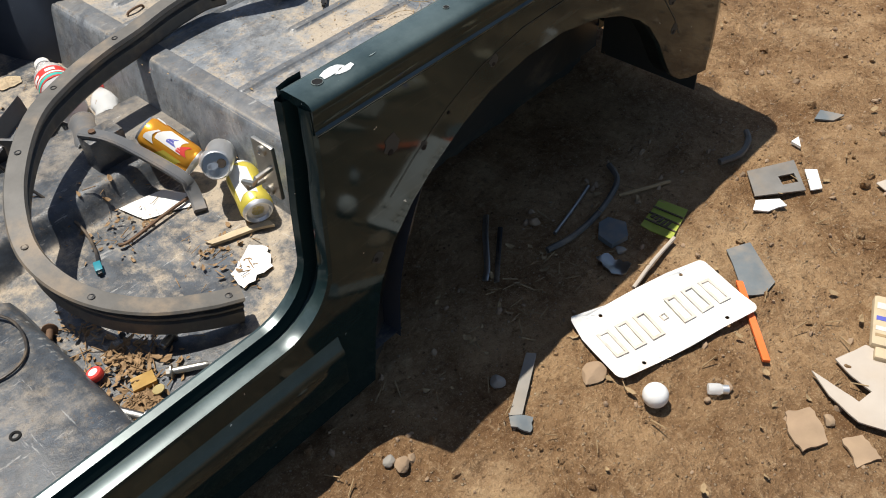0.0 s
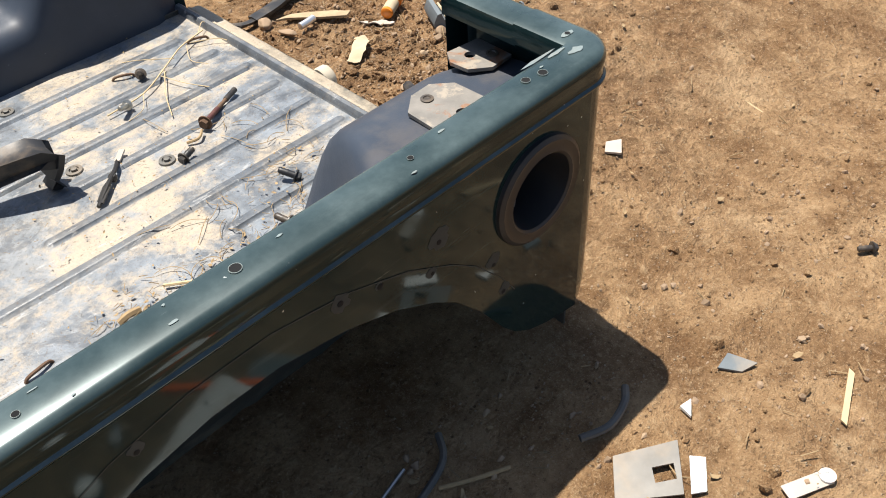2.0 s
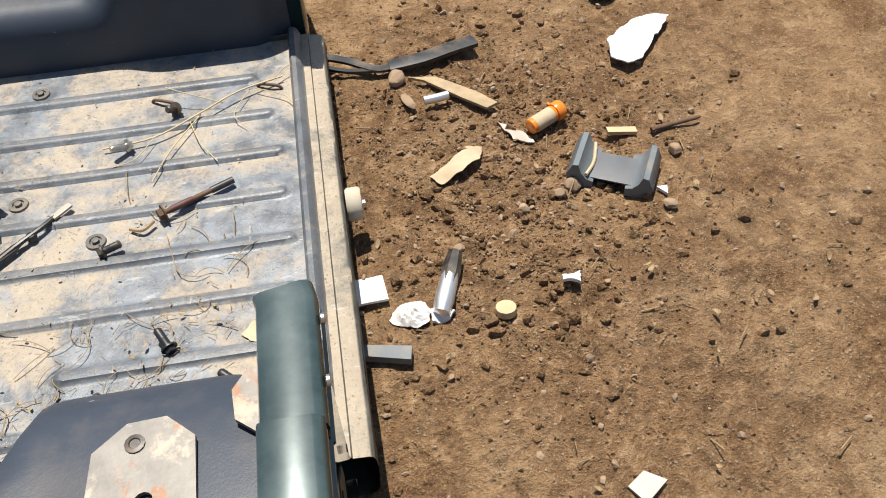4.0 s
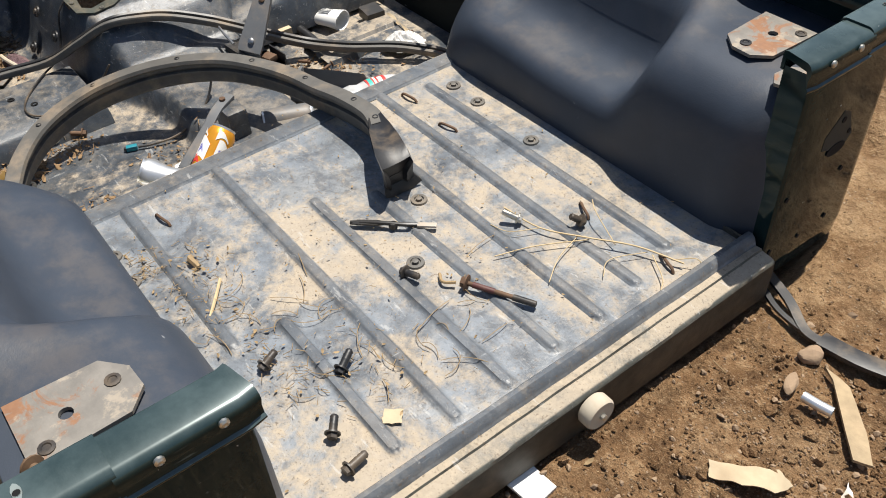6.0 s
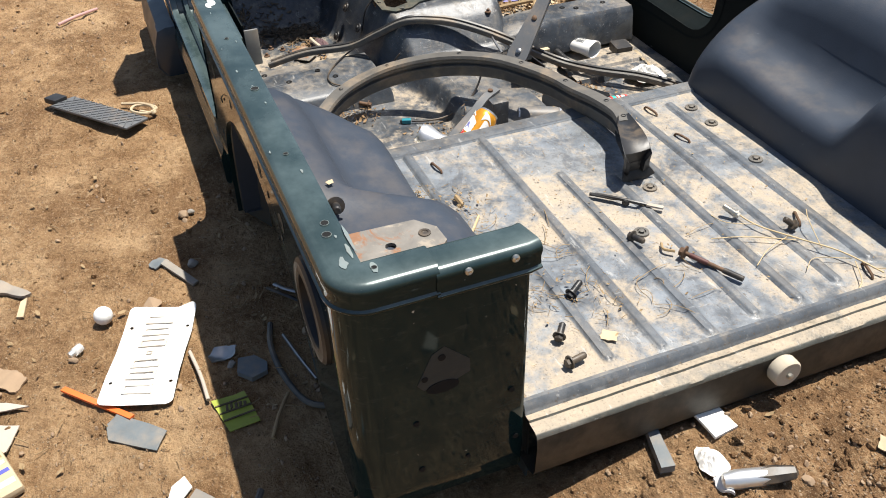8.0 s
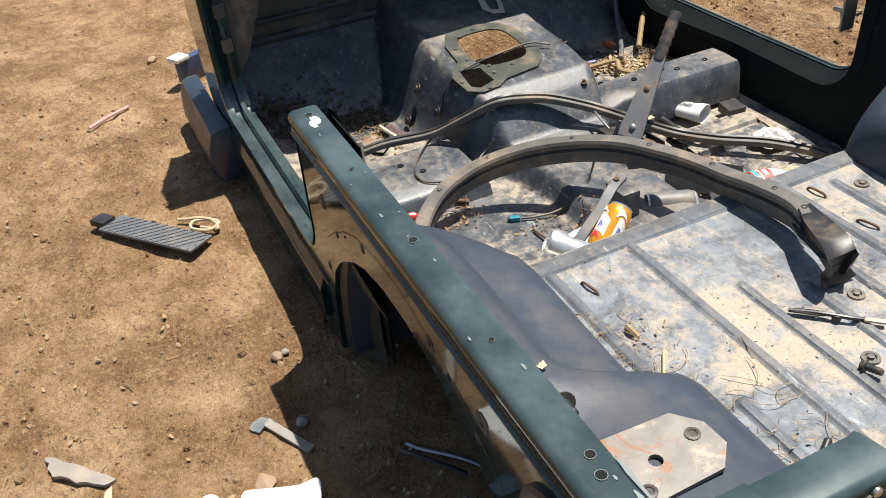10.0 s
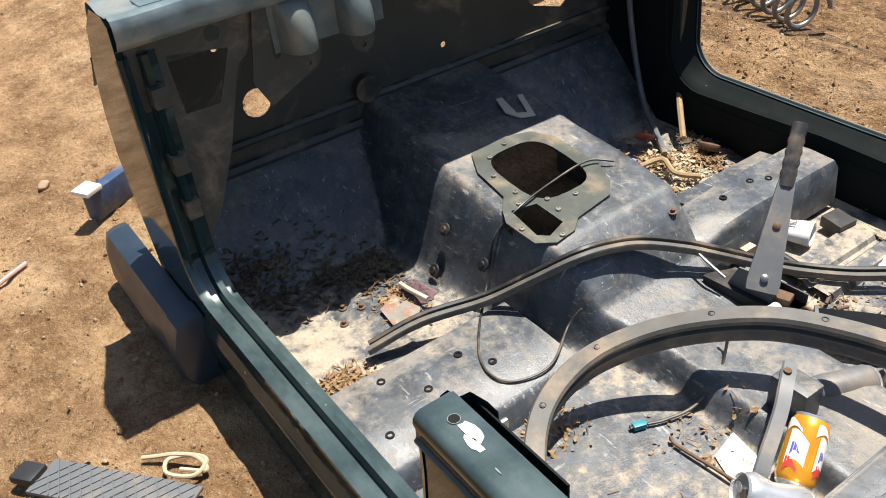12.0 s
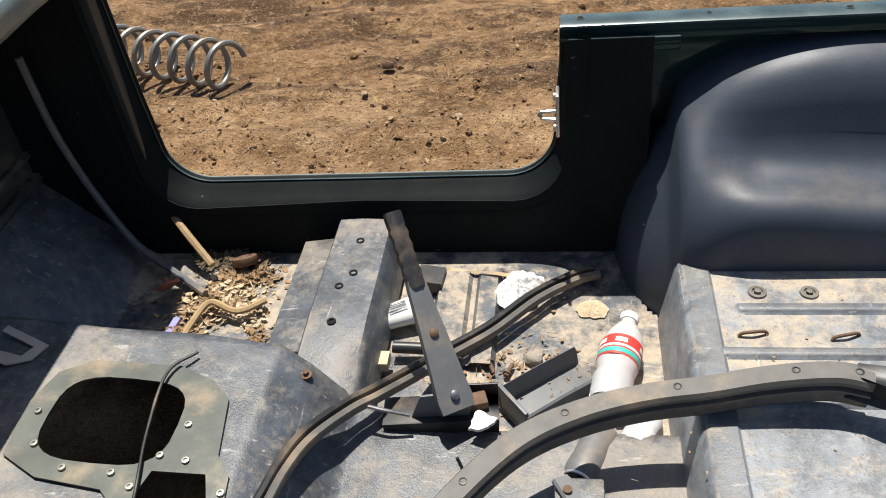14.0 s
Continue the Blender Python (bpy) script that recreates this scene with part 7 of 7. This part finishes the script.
slab("red_fragment", [(-0.50, -0.70), (-0.53, -0.695), (-0.52, -0.685)], 0.004, M_RED, "small red fragment on dirt", "fragment")
slab("red_fragment", [(-0.80, -0.66), (-0.83, -0.65), (-0.81, -0.62)], 0.004, M_RED, "small red chip on dirt", "fragment")
strand("dry_grass", [(-0.80, 0.45, 0.03), (-0.75, 0.55, 0.03), (-0.73, 0.66, 0.02)], 0.002, M_STRAW, "dry straw stem on dirt", "straw", 5)
strand("dry_grass", [(-0.86, 0.52, 0.03), (-0.78, 0.53, 0.03), (-0.70, 0.60, 0.02)], 0.002, M_STRAW, "dry straw stem on dirt", "straw", 5)
strand("dry_grass", [(-0.83, 0.42, 0.03), (-0.84, 0.50, 0.03), (-0.80, 0.60, 0.02)], 0.0015, M_STRAW, "dry straw stem on dirt", "straw", 5)
bolt("ground_screw", (-0.48, 1.045, gz(-0.48, 1.045) + 0.008), -40, 0, 0.03, 0.006, 0.010, M_BLACK, "black bolt on dirt")
slab("broken_slate", [(-0.40, 0.50), (-0.36, 0.53), (-0.34, 0.50), (-0.37, 0.48)], 0.005, M_FROST, "pale broken chip on dirt", "chip")


def coil_spring():
    t = thing("coil_spring", "grey steel coil spring lying on dirt", "coil spring")
    a, b = Vector((2.15, -1.43, 0.185)), Vector((2.68, -1.62, 0.19))
    d = (b - a).normalized()
    u = Vector((0, 0, 1))
    s = d.cross(u).normalized()
    pts = []
    for i in range(8 * 24 + 1):
        k = i / (8 * 24)
        an = 2 * math.pi * 8 * k
        pts.append(a + (b - a) * k + (s * math.cos(an) + u * math.sin(an)) * 0.068)
    bm = bmesh.new()
    rows = []
    for i, p in enumerate(pts):
        tg = (pts[min(i + 1, len(pts) - 1)] - pts[max(i - 1, 0)]).normalized()
        an = 2 * math.pi * i / 24
        r = s * math.cos(an) + u * math.sin(an)
        w = tg.cross(r)
        rows.append([p + r * 0.009 * math.cos(q) + w * 0.009 * math.sin(q) for q in np.linspace(0, 2 * math.pi, 9)[:-1]])
    vs = grid(bm, rows, True)
    bm.faces.new(vs[0])
    bm.faces.new(vs[-1])
    part("wire", bm, plain("spring_steel", (0.20, 0.20, 0.19), 0.5, 0.4, 0.2, 40, 0.1, 0.35), t)


coil_spring()
t = thing("steel_nut", "small steel nut lying on dirt", "nut", pose(1.70, -1.53, gz(1.70, -1.53) + 0.004, 20, 0, 0))
part("nut", lathe([(0.009, 0), (0.018, 0), (0.019, 0.004), (0.019, 0.014), (0.017, 0.018), (0.009, 0.018), (0.009, 0.004)], 16), M_RUSTY, t)
t = thing("white_frame_part", "white and red painted metal part on dirt beyond the firewall", "metal part", pose(3.02, -1.14, gz(3.0, -1.14), 0, 0, 40))
part("arm", block(-0.25, 0.25, -0.04, 0.04, 0, 0.06, 0.01), M_WHITE, t)
part("rusty_arm", block(-0.05, 0.14, -0.045, 0.045, 0.055, 0.075, 0.01), M_RED, t)
t = thing("blue_bracket", "dark blue bracket with a white cap on dirt", "bracket", pose(2.93, 0.70, gz(2.9, 0.7), 0, 0, -60))
part("leg", block(-0.10, 0.10, -0.02, 0.02, 0.0, 0.09, 0.006), plain("navy_paint", (0.03, 0.06, 0.13), 0.4), t)
part("cap", block(-0.12, -0.06, -0.03, 0.03, 0.09, 0.105, 0.004), M_WHITE, t)


def gravel():
    """Clods and pebbles pressed into the dirt, thickest behind the tub."""
    rnd = random.Random(21)
    base = bmesh.new()
    bmesh.ops.create_icosphere(base, subdivisions=1, radius=1)
    shape = [v.co.copy() for v in base.verts]
    faces = [[v.index for v in f.verts] for f in base.faces]
    base.free()
    for name, mat, label, count in (("clods", M_DIRT, "brown dirt clods and crumbs scattered on the ground", 12000), ("pebbles", M_STONE, "small tan pebbles scattered on the ground", 12000)):
        verts, quads = [], []
        for _ in range(count):
            zone = rnd.random()
            if zone < (0.34 if mat is M_DIRT else 0.2):
                x, y = rnd.gauss(-0.28, 0.18), rnd.gauss(-0.1, 0.26)
            elif zone < 0.62:
                x, y = rnd.uniform(-1.5, 3.2), rnd.uniform(0.7, 2.0)
            elif zone < 0.78:
                x, y = rnd.uniform(1.0, 2.8), -0.85 - abs(rnd.gauss(0, 0.55))
            elif zone < 0.9:
                x, y = rnd.uniform(-1.4, 0.0), rnd.uniform(-1.6, 1.8)
            else:
                x, y = rnd.uniform(2.4, 5.0), rnd.uniform(-2.5, 2.2)
            if 0.02 < x < 2.45 and -0.78 < y < 0.74 and not (0.3 < x < 1.1 and y > 0.5):
                continue
            s = min(0.0125 if mat is M_DIRT else 0.008, (0.0010 if mat is M_DIRT else 0.0003) + rnd.paretovariate(1.7 if mat is M_DIRT else 1.9) * (0.0010 if mat is M_DIRT else 0.0012))
            m = pose(x, y, ground_z(x, y) + crust(x, y) + s * 0.2, rnd.uniform(0, 360), rnd.uniform(0, 360), 0)
            k0 = len(verts)
            sc = Vector((s * rnd.uniform(0.8, 1.4), s * rnd.uniform(0.7, 1.1), s * rnd.uniform(0.5, 0.8)))
            for co in shape:
                f = rnd.uniform(0.68, 1.25)
                verts.append(m @ Vector((co.x * sc.x * f, co.y * sc.y * f, co.z * sc.z * f)))
            quads += [[i + k0 for i in f] for f in faces]
        data = bpy.data.meshes.new(name)
        data.from_pydata(verts, [], quads)
        data.materials.append(mat)
        for p in data.polygons:
            p.use_smooth = False
        tagged(new(name, data), label, "gravel", kind="stuff")


gravel()
litter("ground_chips", [(0.6, 1.2, 0.9, 0.3), (2.2, 1.3, 1.0, 0.4), (-0.5, 0.3, 0.4, 0.6), (1.9, -1.3, 0.6, 0.3), (0.7, 0.8, 0.4, 0.1)], 650, M_TWIG, "bark chips, straw and twigs scattered on dirt", 9, (0.003, 0.011), lambda x, y: gz(x, y) if not (0.0 < x < 2.4 and -0.76 < y < 0.70) else -0.05, 0.6, 0.6)
